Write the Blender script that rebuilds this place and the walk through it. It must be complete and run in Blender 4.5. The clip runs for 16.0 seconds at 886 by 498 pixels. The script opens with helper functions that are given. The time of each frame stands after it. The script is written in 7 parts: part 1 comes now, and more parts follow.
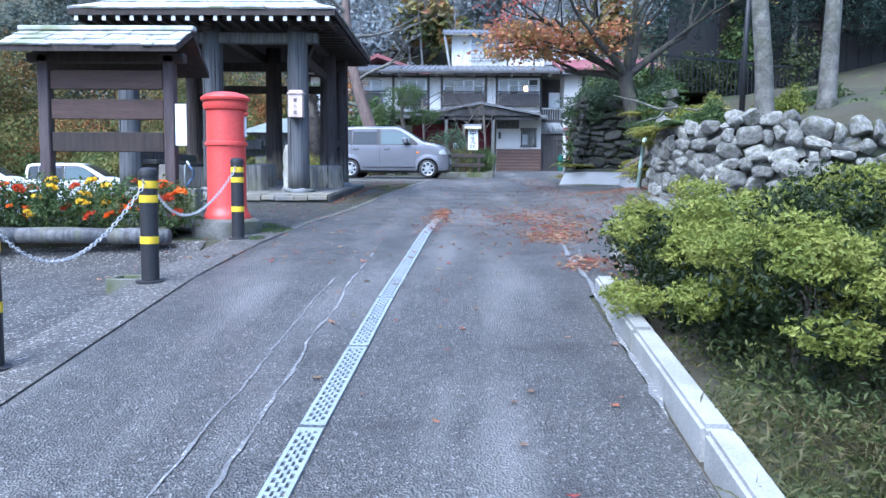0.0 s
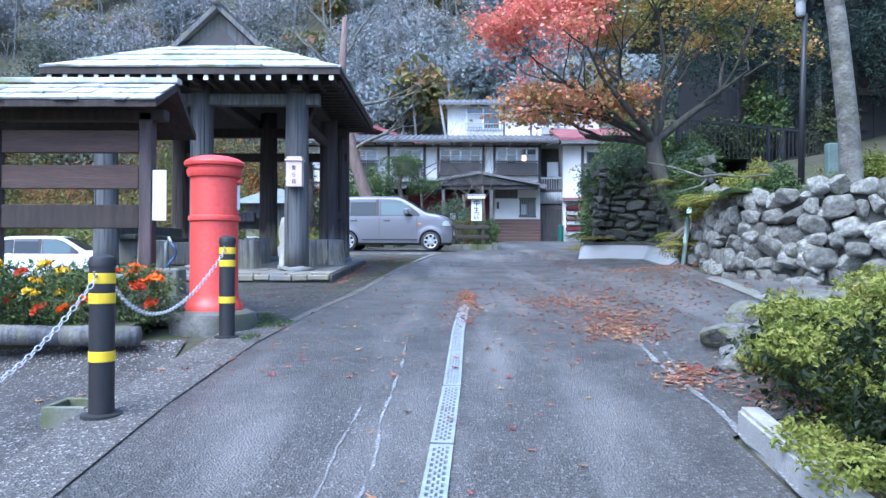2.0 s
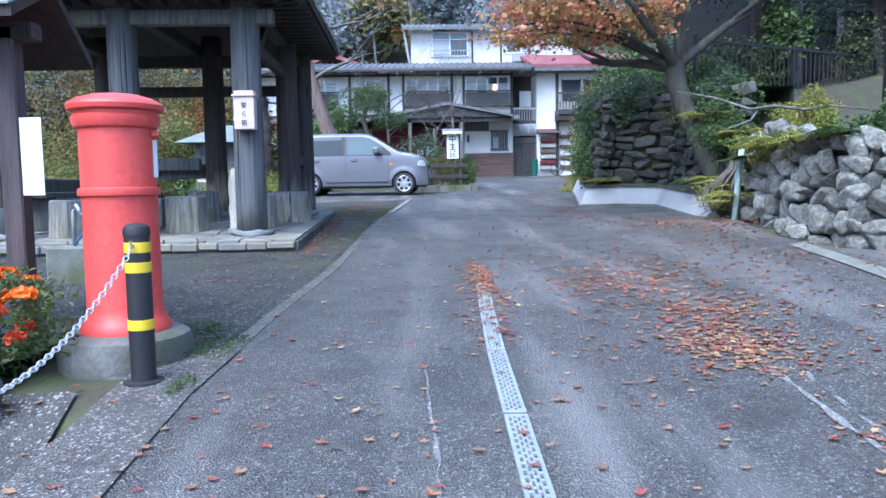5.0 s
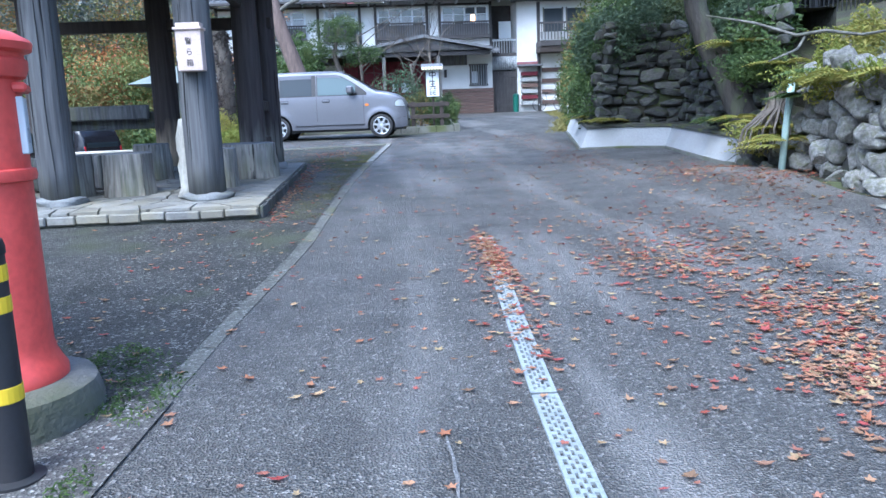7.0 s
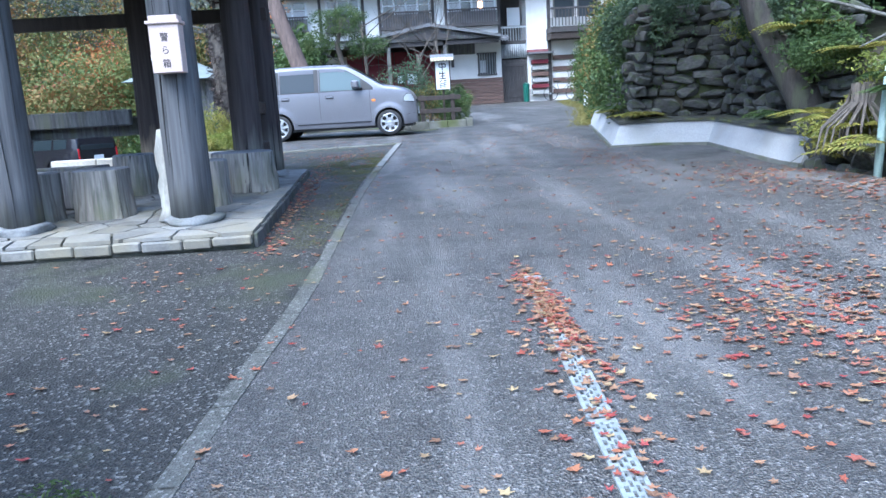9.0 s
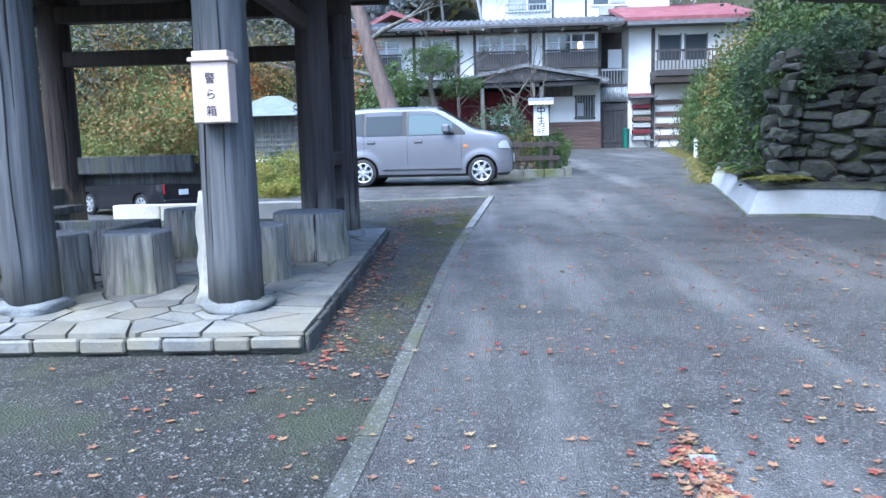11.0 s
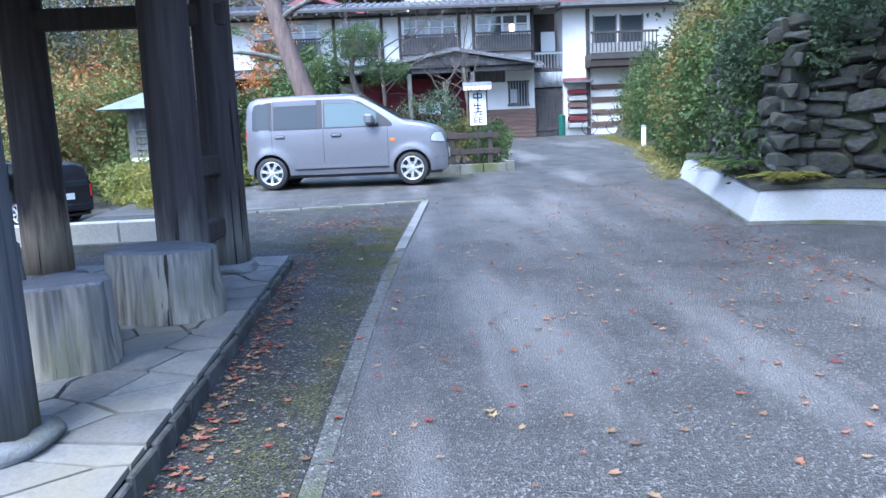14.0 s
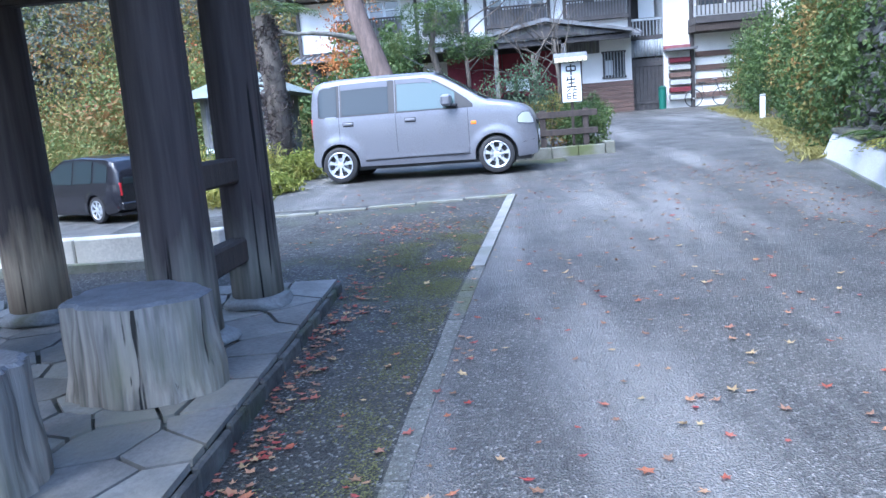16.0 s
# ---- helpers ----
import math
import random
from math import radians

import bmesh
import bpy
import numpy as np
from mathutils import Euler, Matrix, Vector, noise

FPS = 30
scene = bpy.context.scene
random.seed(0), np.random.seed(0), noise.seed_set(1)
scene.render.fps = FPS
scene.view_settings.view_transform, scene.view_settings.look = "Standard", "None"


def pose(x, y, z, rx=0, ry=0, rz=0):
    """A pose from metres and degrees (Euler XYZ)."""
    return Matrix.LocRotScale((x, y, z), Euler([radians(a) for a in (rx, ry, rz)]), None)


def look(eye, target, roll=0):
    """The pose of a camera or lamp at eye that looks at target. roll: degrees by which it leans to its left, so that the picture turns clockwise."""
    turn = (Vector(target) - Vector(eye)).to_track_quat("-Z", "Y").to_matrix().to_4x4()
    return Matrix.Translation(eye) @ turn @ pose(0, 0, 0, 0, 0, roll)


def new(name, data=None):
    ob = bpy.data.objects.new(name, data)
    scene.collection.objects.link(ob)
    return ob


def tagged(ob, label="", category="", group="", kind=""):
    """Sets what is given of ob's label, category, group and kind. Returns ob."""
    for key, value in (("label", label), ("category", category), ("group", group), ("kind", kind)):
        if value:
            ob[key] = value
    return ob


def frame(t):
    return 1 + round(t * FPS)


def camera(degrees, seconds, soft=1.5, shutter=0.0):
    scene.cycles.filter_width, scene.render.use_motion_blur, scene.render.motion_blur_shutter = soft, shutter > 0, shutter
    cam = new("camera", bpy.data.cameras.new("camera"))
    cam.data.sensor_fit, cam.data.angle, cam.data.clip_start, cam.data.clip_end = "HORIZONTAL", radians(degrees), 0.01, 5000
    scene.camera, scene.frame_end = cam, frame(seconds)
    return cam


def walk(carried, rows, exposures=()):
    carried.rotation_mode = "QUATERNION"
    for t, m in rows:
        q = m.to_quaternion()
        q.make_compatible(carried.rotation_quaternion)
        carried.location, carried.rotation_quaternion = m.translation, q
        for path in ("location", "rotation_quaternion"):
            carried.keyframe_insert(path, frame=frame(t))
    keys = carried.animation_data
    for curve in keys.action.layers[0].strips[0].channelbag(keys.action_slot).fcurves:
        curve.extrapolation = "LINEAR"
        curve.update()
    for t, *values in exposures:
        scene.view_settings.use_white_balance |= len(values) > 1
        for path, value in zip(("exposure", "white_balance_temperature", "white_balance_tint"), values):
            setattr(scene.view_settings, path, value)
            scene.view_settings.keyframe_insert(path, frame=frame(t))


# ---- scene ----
cam = camera(61.2, 16.0)
METRES, EYE, TILT, LEAN, TURN = 11.88, 1.35, 0.0, 0.0, 1.2
ROWS = [
    (0.0, 0.0, 0.0, 0.0, 0.03, -4.83, -0.41),
    (0.5, -0.0087, 0.0269, 0.0045, -1.17, -1.98, -1.77),
    (1.0, -0.0152, 0.0582, 0.0093, 0.6, 0.35, -2.91),
    (1.5, -0.0289, 0.0912, 0.0097, 0.7, 0.54, -2.12),
    (2.0, -0.0354, 0.1264, 0.0097, -0.82, 0.45, -0.18),
    (2.5, -0.0391, 0.1592, 0.0142, -1.79, 0.5, 0.36),
    (3.0, -0.0541, 0.1926, 0.0181, -3.29, 0.11, 0.5),
    (3.5, -0.0569, 0.2205, 0.0187, -4.46, -1.24, 0.68),
    (4.0, -0.0559, 0.2496, 0.0253, -4.12, -2.49, 0.62),
    (6.5, -0.0813, 0.3956, 0.0434, -4.63, -8.48, 1.9),
    (7.0, -0.0711, 0.4261, 0.0472, -5.85, -9.72, 2.15),
    (7.5, -0.0741, 0.4513, 0.0489, -6.42, -10.42, 2.36),
    (8.0, -0.0771, 0.4708, 0.0529, -7.11, -10.54, 2.53),
    (10.5, -0.0724, 0.6288, 0.0701, -0.47, -10.28, 2.91),
    (11.0, -0.0775, 0.6586, 0.0764, 1.17, -7.47, 1.43),
    (11.5, -0.0773, 0.6911, 0.0803, 1.32, -4.6, -0.36),
    (12.0, -0.0872, 0.7228, 0.0807, 0.13, -5.22, -1.53),
    (12.5, -0.0861, 0.7529, 0.0811, -2.57, -6.57, -0.97),
    (13.0, -0.0799, 0.7833, 0.0841, -2.86, -7.81, -0.49),
    (13.5, -0.0817, 0.816, 0.0844, -3.14, -8.11, 0.84),
    (14.0, -0.0743, 0.843, 0.0833, -4.28, -8.49, 2.47),
    (14.5, -0.0653, 0.8723, 0.0867, -3.89, -8.96, 3.53),
    (15.0, -0.0676, 0.9085, 0.0882, -3.19, -9.99, 4.08),
    (15.5, -0.0598, 0.9414, 0.0884, -1.85, -10.16, 4.22),
    (16.0, -0.0626, 0.9729, 0.088, 2.49, -9.71, 4.48),
]
walk(cam, [(t, pose(0, 0, EYE, TILT, LEAN, TURN) @ pose(METRES * x, METRES * y, METRES * z, 90 + pitch, roll, yaw)) for t, x, y, z, yaw, pitch, roll in ROWS], [(0.0, 1.95, 5000, 8), (4.0, 1.88, 5000, 8), (8.0, 2.04, 5060, 5), (11.0, 2.13, 5020, 5), (13.0, 2.15, 4990, 8), (16.0, 2.4, 5020, 8)])

# ---- world and light ----
world = bpy.data.worlds.new("sky")
scene.world = world
world.use_nodes = True
wn = world.node_tree.nodes
sky = wn.new("ShaderNodeTexSky")
sky.sky_type, sky.sun_disc = "NISHITA", False
sky.sun_elevation, sky.sun_rotation = radians(55.7), radians(217)
sky.air_density, sky.dust_density, sky.ozone_density = 1.0, 3.2, 1.0
world.node_tree.links.new(sky.outputs[0], wn["Background"].inputs[0])
wn["Background"].inputs[1].default_value = 0.14
sun = new("sun", bpy.data.lights.new("sun", "SUN"))
sun.data.energy, sun.data.angle, sun.data.color = 1.2, radians(45), (1.0, 0.96, 0.9)
sun.matrix_world = look((-9, -12, 22), (0, 0, 0))


# ---- materials ----
def mat(name, c1, c2=None, scale=6.0, rough=0.7, bump=0.15, fine=60.0, metal=0.0, vary=0.0, island=0.0, stretch=(1, 1, 1), c3=None, spec=0.5, stains=2.0):
    """Two colours mixed by coarse and fine noise, a third one by large stains, fine relief."""
    m = bpy.data.materials.new(name)
    m.use_nodes = True
    nt = m.node_tree
    n, ln = nt.nodes, nt.links.new
    b = n["Principled BSDF"]
    b.inputs["Roughness"].default_value, b.inputs["Metallic"].default_value = rough, metal
    b.inputs["Specular IOR Level"].default_value = spec
    c2 = c2 or tuple(0.7 * v for v in c1)
    tc, mp = n.new("ShaderNodeTexCoord"), n.new("ShaderNodeMapping")
    mp.inputs["Scale"].default_value = stretch
    ln(tc.outputs["Object"], mp.inputs[0])

    def noise_at(k, detail=5.0):
        t = n.new("ShaderNodeTexNoise")
        t.inputs["Scale"].default_value, t.inputs["Detail"].default_value = k, detail
        ln(mp.outputs[0], t.inputs["Vector"])
        return t.outputs["Fac"]

    def ramp(f, lo, hi):
        r = n.new("ShaderNodeMapRange")
        r.inputs[1].default_value, r.inputs[2].default_value = lo, hi
        ln(f, r.inputs[0])
        return r.outputs[0]

    def mix(f, a, c):
        x = n.new("ShaderNodeMix")
        x.data_type = "RGBA"
        ln(f, x.inputs[0])
        for v, i in ((a, 6), (c, 7)):
            if isinstance(v, tuple):
                x.inputs[i].default_value = (*v, 1)
            else:
                ln(v, x.inputs[i])
        return x.outputs[2]

    fin = noise_at(fine, 3.0)
    col = mix(ramp(noise_at(scale), 0.32, 0.68), c1, c2)
    half = n.new("ShaderNodeMath")
    half.operation = "MULTIPLY"
    ln(ramp(fin, 0.35, 0.75), half.inputs[0])
    half.inputs[1].default_value = 0.45
    col = mix(half.outputs[0], col, tuple(0.55 * v for v in c2))
    if c3:
        col = mix(ramp(noise_at(stains, 6.0), 0.5, 0.68), col, c3)
    if vary or island:
        src = n.new("ShaderNodeObjectInfo").outputs["Random"] if vary else n.new("ShaderNodeNewGeometry").outputs["Random Per Island"]
        k = vary or island
        h = n.new("ShaderNodeHueSaturation")
        r = n.new("ShaderNodeMapRange")
        r.inputs[3].default_value, r.inputs[4].default_value = 1 - k, 1 + k
        ln(src, r.inputs[0])
        ln(r.outputs[0], h.inputs["Value"])
        ln(col, h.inputs["Color"])
        col = h.outputs[0]
    ln(col, b.inputs["Base Color"])
    if bump:
        bp = n.new("ShaderNodeBump")
        bp.inputs["Strength"].default_value, bp.inputs["Distance"].default_value = bump, 0.02
        ln(fin, bp.inputs["Height"])
        ln(bp.outputs[0], b.inputs["Normal"])
    return m


def leafmat(name, cols, rough=0.55, patch=1.1):
    """Leaves coloured one by one out of several, in drifts, and letting some light through."""
    m = bpy.data.materials.new(name)
    m.use_nodes = True
    n, ln = m.node_tree.nodes, m.node_tree.links.new
    b = n["Principled BSDF"]
    b.inputs["Roughness"].default_value = rough
    b.inputs["Specular IOR Level"].default_value = 0.3
    g = n.new("ShaderNodeNewGeometry")
    tc = n.new("ShaderNodeTexCoord")
    t = n.new("ShaderNodeTexNoise")
    t.inputs["Scale"].default_value, t.inputs["Detail"].default_value = patch, 2.0
    ln(tc.outputs["Object"], t.inputs["Vector"])
    w = n.new("ShaderNodeMapRange")
    drift = 0.6 if patch else 0.0
    for k, v in enumerate((0.3, 0.7, 0.0, drift)):
        w.inputs[k + 1].default_value = v
    ln(t.outputs["Fac"], w.inputs[0])
    s = n.new("ShaderNodeMath")
    s.operation = "MULTIPLY_ADD"
    ln(g.outputs["Random Per Island"], s.inputs[0])
    s.inputs[1].default_value = 1.0 - drift
    ln(w.outputs[0], s.inputs[2])
    r = n.new("ShaderNodeValToRGB")
    e = r.color_ramp.elements
    for i, c in enumerate(cols):
        p = i / max(1, len(cols) - 1)
        el = e[i] if i < 2 else e.new(p)
        el.position, el.color = p, (*c, 1)
    ln(s.outputs[0], r.inputs[0])
    ln(r.outputs[0], b.inputs["Base Color"])
    tr = n.new("ShaderNodeBsdfTranslucent")
    ln(r.outputs[0], tr.inputs["Color"])
    mx = n.new("ShaderNodeMixShader")
    mx.inputs[0].default_value = 0.3
    ln(b.outputs[0], mx.inputs[1])
    ln(tr.outputs[0], mx.inputs[2])
    ln(mx.outputs[0], n["Material Output"].inputs["Surface"])
    return m


def plain(name, c, rough=0.5, metal=0.0, emit=0.0, spec=0.5):
    m = bpy.data.materials.new(name)
    m.use_nodes = True
    b = m.node_tree.nodes["Principled BSDF"]
    b.inputs["Base Color"].default_value = (*c, 1)
    b.inputs["Roughness"].default_value, b.inputs["Metallic"].default_value = rough, metal
    b.inputs["Specular IOR Level"].default_value = spec
    if emit:
        b.inputs["Emission Color"].default_value, b.inputs["Emission Strength"].default_value = (*c, 1), emit
    return m




def gravelly(name, dark, mid, light, rough, grain=70.0, along=0.25, bump=0.6, patch=None):
    """Asphalt or washed gravel: stones of several greys, long worn lanes, blotches."""
    m = bpy.data.materials.new(name)
    m.use_nodes = True
    n, ln = m.node_tree.nodes, m.node_tree.links.new
    b = n["Principled BSDF"]
    tc = n.new("ShaderNodeTexCoord")

    def tex(kind, scale, stretch=(1, 1, 1), detail=4.0):
        mp = n.new("ShaderNodeMapping")
        mp.inputs["Scale"].default_value = stretch
        ln(tc.outputs["Object"], mp.inputs[0])
        t = n.new(kind)
        t.inputs["Scale"].default_value = scale
        if kind == "ShaderNodeTexNoise":
            t.inputs["Detail"].default_value = detail
        ln(mp.outputs[0], t.inputs["Vector"])
        return t

    def ranged(f, lo, hi, a=0.0, c=1.0):
        r = n.new("ShaderNodeMapRange")
        for k, v in enumerate((lo, hi, a, c)):
            r.inputs[k + 1].default_value = v
        ln(f, r.inputs[0])
        return r.outputs[0]

    def mix(f, a, c):
        x = n.new("ShaderNodeMix")
        x.data_type = "RGBA"
        ln(f, x.inputs[0])
        for v, k in ((a, 6), (c, 7)):
            if isinstance(v, tuple):
                x.inputs[k].default_value = (*v, 1)
            else:
                ln(v, x.inputs[k])
        return x.outputs[2]

    stones = tex("ShaderNodeTexVoronoi", grain)
    sep = n.new("ShaderNodeSeparateColor")
    ln(stones.outputs["Color"], sep.inputs[0])
    col = mix(ranged(sep.outputs[0], 0.25, 0.9), dark, mid)
    col = mix(ranged(sep.outputs[1], 0.85, 0.95), col, light)
    blotch = tex("ShaderNodeTexNoise", 2.2, (1, 1, 1), 7.0)
    col = mix(ranged(blotch.outputs["Fac"], 0.5, 0.75, 0.0, 0.55), col, tuple(0.5 * v for v in dark))
    lanes = tex("ShaderNodeTexNoise", 1.9, (1.0, 0.12, 1.0), 5.0)
    col = mix(ranged(lanes.outputs["Fac"], 0.5, 0.72, 0.0, along * 2), col, light)
    if patch:
        pn = tex("ShaderNodeTexNoise", 1.3, (1, 1, 1), 8.0)
        col = mix(ranged(pn.outputs["Fac"], 0.55, 0.7), col, patch)
    ln(col, b.inputs["Base Color"])
    ln(ranged(blotch.outputs["Fac"], 0.35, 0.7, rough - 0.09, rough + 0.1), b.inputs["Roughness"])
    bp = n.new("ShaderNodeBump")
    bp.inputs["Strength"].default_value, bp.inputs["Distance"].default_value = bump, 0.012
    ln(stones.outputs["Distance"], bp.inputs["Height"])
    ln(bp.outputs[0], b.inputs["Normal"])
    return m


M_ASPHALT = gravelly("asphalt", (0.044, 0.043, 0.041), (0.1, 0.098, 0.093), (0.215, 0.21, 0.203), 0.47, 95, 0.36, 1.0)
M_ASPHALT2 = gravelly("old_asphalt", (0.015, 0.015, 0.013), (0.042, 0.041, 0.037), (0.18, 0.18, 0.17), 0.72, 80, 0.06, 1.0, (0.04, 0.046, 0.024))
M_SOIL = mat("soil", (0.06, 0.05, 0.034), (0.04, 0.043, 0.024), 2.0, 0.95, 0.6, 30, c3=(0.07, 0.085, 0.03))
M_MOSS = gravelly("moss", (0.055, 0.06, 0.035), (0.11, 0.115, 0.06), (0.19, 0.19, 0.1), 0.8, 95, 0.05, 0.9, (0.13, 0.135, 0.05))
M_AGG = gravelly("washed_gravel", (0.055, 0.052, 0.049), (0.125, 0.118, 0.109), (0.32, 0.31, 0.29), 0.75, 85, 0.05, 0.9)
M_AGG2 = gravelly("dark_washed_gravel", (0.03, 0.029, 0.028), (0.07, 0.068, 0.065), (0.27, 0.26, 0.25), 0.75, 75, 0.05, 0.9)
M_CONC = mat("concrete", (0.36, 0.36, 0.35), (0.26, 0.26, 0.25), 5, 0.85, 0.25, 80, c3=(0.2, 0.205, 0.18))
M_CONCD = mat("mossy_concrete", (0.2, 0.2, 0.185), (0.12, 0.125, 0.1), 6, 0.9, 0.35, 60, c3=(0.085, 0.1, 0.04))
M_KERB = gravelly("mossy_kerb", (0.055, 0.057, 0.048), (0.11, 0.11, 0.1), (0.2, 0.2, 0.19), 0.85, 90, 0.25, 0.6, (0.075, 0.08, 0.035))
M_KERBC = mat("grey_kerb_concrete", (0.25, 0.25, 0.24), (0.17, 0.17, 0.16), 5, 0.85, 0.25, 80, c3=(0.13, 0.135, 0.11))
M_WHITEC = mat("white_painted_concrete", (0.39, 0.4, 0.41), (0.34, 0.35, 0.355), 2, 0.8, 0.15, 60, c3=(0.31, 0.315, 0.3))
M_STEEL = mat("galvanised_steel", (0.4, 0.44, 0.45), (0.32, 0.355, 0.365), 8, 0.5, 0.08, 80, metal=0.4)
M_STONE = mat("wall_stone", (0.36, 0.355, 0.33), (0.13, 0.13, 0.122), 7, 0.88, 0.9, 28, vary=0.45, c3=(0.13, 0.135, 0.085), stains=4.5)
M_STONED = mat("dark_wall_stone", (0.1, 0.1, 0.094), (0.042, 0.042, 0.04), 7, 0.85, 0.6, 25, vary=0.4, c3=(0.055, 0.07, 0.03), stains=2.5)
M_FLAG = mat("flagstone", (0.24, 0.237, 0.222), (0.145, 0.143, 0.133), 4, 0.8, 0.3, 40, vary=0.22, c3=(0.23, 0.21, 0.155), stains=1.2)
M_JOINT = mat("joint_mortar", (0.12, 0.12, 0.105), (0.08, 0.085, 0.06), 20, 0.9, 0.3, 80)
M_WOODG = mat("grey_weathered_wood", (0.2, 0.2, 0.205), (0.07, 0.07, 0.074), 9, 0.8, 0.7, 45, stretch=(3, 3, 0.25), c3=(0.14, 0.14, 0.1))
M_WOODD = mat("dark_brown_wood", (0.06, 0.045, 0.038), (0.03, 0.023, 0.021), 7, 0.75, 0.5, 45, stretch=(3, 3, 0.25))
M_WOODB = mat("brown_board", (0.12, 0.075, 0.06), (0.07, 0.045, 0.038), 5, 0.75, 0.35, 40, stretch=(0.3, 3, 3))
def weathered(name, above, below, low, high, rough=0.8):
    """Round timber: long grain, open cracks, and a foot bleached or mossed by the weather."""
    m = bpy.data.materials.new(name)
    m.use_nodes = True
    n, ln = m.node_tree.nodes, m.node_tree.links.new
    b = n["Principled BSDF"]
    b.inputs["Roughness"].default_value, b.inputs["Specular IOR Level"].default_value = rough, 0.3
    tc = n.new("ShaderNodeTexCoord")

    def grain(scale, stretch, detail=6.0):
        mp = n.new("ShaderNodeMapping")
        mp.inputs["Scale"].default_value = stretch
        ln(tc.outputs["Object"], mp.inputs[0])
        t = n.new("ShaderNodeTexNoise")
        t.inputs["Scale"].default_value, t.inputs["Detail"].default_value = scale, detail
        ln(mp.outputs[0], t.inputs["Vector"])
        return t.outputs["Fac"]

    def ranged(f, lo, hi, a=0.0, c=1.0):
        r = n.new("ShaderNodeMapRange")
        for k, v in enumerate((lo, hi, a, c)):
            r.inputs[k + 1].default_value = v
        ln(f, r.inputs[0])
        return r.outputs[0]

    def mix(f, a, c):
        x = n.new("ShaderNodeMix")
        x.data_type = "RGBA"
        ln(f, x.inputs[0])
        for v, k in ((a, 6), (c, 7)):
            if isinstance(v, tuple):
                x.inputs[k].default_value = (*v, 1)
            else:
                ln(v, x.inputs[k])
        return x.outputs[2]

    fib = grain(9.0, (3.2, 3.2, 0.16))
    blot = grain(2.4, (1.0, 1.0, 0.45))
    up = mix(ranged(fib, 0.36, 0.66), above[0], above[1])
    dn = mix(ranged(fib, 0.36, 0.66), below[0], below[1])
    dn = mix(ranged(blot, 0.52, 0.68, 0.0, 0.8), dn, below[2])
    sep = n.new("ShaderNodeSeparateXYZ")
    ln(tc.outputs["Object"], sep.inputs[0])
    add = n.new("ShaderNodeMath")
    add.operation = "MULTIPLY_ADD"
    ln(grain(5.0, (2.0, 2.0, 0.3)), add.inputs[0])
    add.inputs[1].default_value = 0.9
    ln(sep.outputs[2], add.inputs[2])
    col = mix(ranged(add.outputs[0], low + 0.45, high + 0.45), dn, up)
    crack = ranged(grain(7.0, (2.6, 2.6, 0.07), 3.0), 0.66, 0.69)
    col = mix(crack, col, tuple(0.22 * v for v in above[1]))
    ln(col, b.inputs["Base Color"])
    h = n.new("ShaderNodeMath")
    h.operation = "SUBTRACT"
    ln(fib, h.inputs[0])
    ln(crack, h.inputs[1])
    bp = n.new("ShaderNodeBump")
    bp.inputs["Strength"].default_value, bp.inputs["Distance"].default_value = 0.55, 0.015
    ln(h.outputs[0], bp.inputs["Height"])
    ln(bp.outputs[0], b.inputs["Normal"])
    return m


M_POSTG = weathered("blue_grey_post_wood", ((0.115, 0.118, 0.126), (0.065, 0.066, 0.071)), ((0.13, 0.13, 0.125), (0.08, 0.08, 0.072), (0.13, 0.135, 0.085)), 0.05, 0.3)
M_POSTD = weathered("dark_post_wood_weathered_below", ((0.062, 0.052, 0.052), (0.036, 0.03, 0.031)), ((0.2, 0.19, 0.165), (0.1, 0.098, 0.085), (0.1, 0.11, 0.055)), 0.25, 0.7)
M_POSTT = weathered("dark_post_wood_with_tan_foot", ((0.062, 0.05, 0.046), (0.036, 0.028, 0.027)), ((0.34, 0.27, 0.19), (0.2, 0.155, 0.11), (0.22, 0.19, 0.14)), 0.45, 0.75)
M_STUMP = weathered("weathered_stump_wood", ((0.25, 0.24, 0.225), (0.1, 0.098, 0.09)), ((0.3, 0.27, 0.225), (0.12, 0.108, 0.088), (0.14, 0.15, 0.085)), 0.02, 0.42)
M_STUMPT = mat("cut_stump_top", (0.17, 0.18, 0.2), (0.1, 0.105, 0.115), 7, 0.7, 0.35, 60)
M_SHINGLE = mat("bark_shingle", (0.52, 0.53, 0.52), (0.34, 0.345, 0.335), 8, 0.85, 0.4, 60, vary=0.22, c3=(0.2, 0.22, 0.14))
M_RED = mat("red_enamel", (0.66, 0.085, 0.07), (0.6, 0.07, 0.06), 4, 0.42, 0.05, 30, c3=(0.56, 0.075, 0.06))
M_WHITE = mat("white_plaster", (0.8, 0.8, 0.79), (0.72, 0.72, 0.71), 2, 0.8, 0.1, 40, c3=(0.6, 0.6, 0.57), stains=0.8)
M_PAPER = plain("white_paper", (0.75, 0.78, 0.8), 0.6)
M_BLACK = plain("black_rubber_and_shade", (0.018, 0.018, 0.02), 0.6)
M_BOLL = mat("black_bollard_paint", (0.02, 0.02, 0.024), (0.028, 0.027, 0.03), 5, 0.45, 0.06, 60)
M_YELLOW = plain("yellow_tape", (0.75, 0.52, 0.02), 0.45)
M_ROOFG = mat("grey_roof_tile", (0.1, 0.105, 0.115), (0.065, 0.068, 0.075), 4, 0.6, 0.2, 30)
M_DARK = mat("dark_stained_timber", (0.07, 0.065, 0.067), (0.04, 0.037, 0.038), 4, 0.7, 0.2, 40)
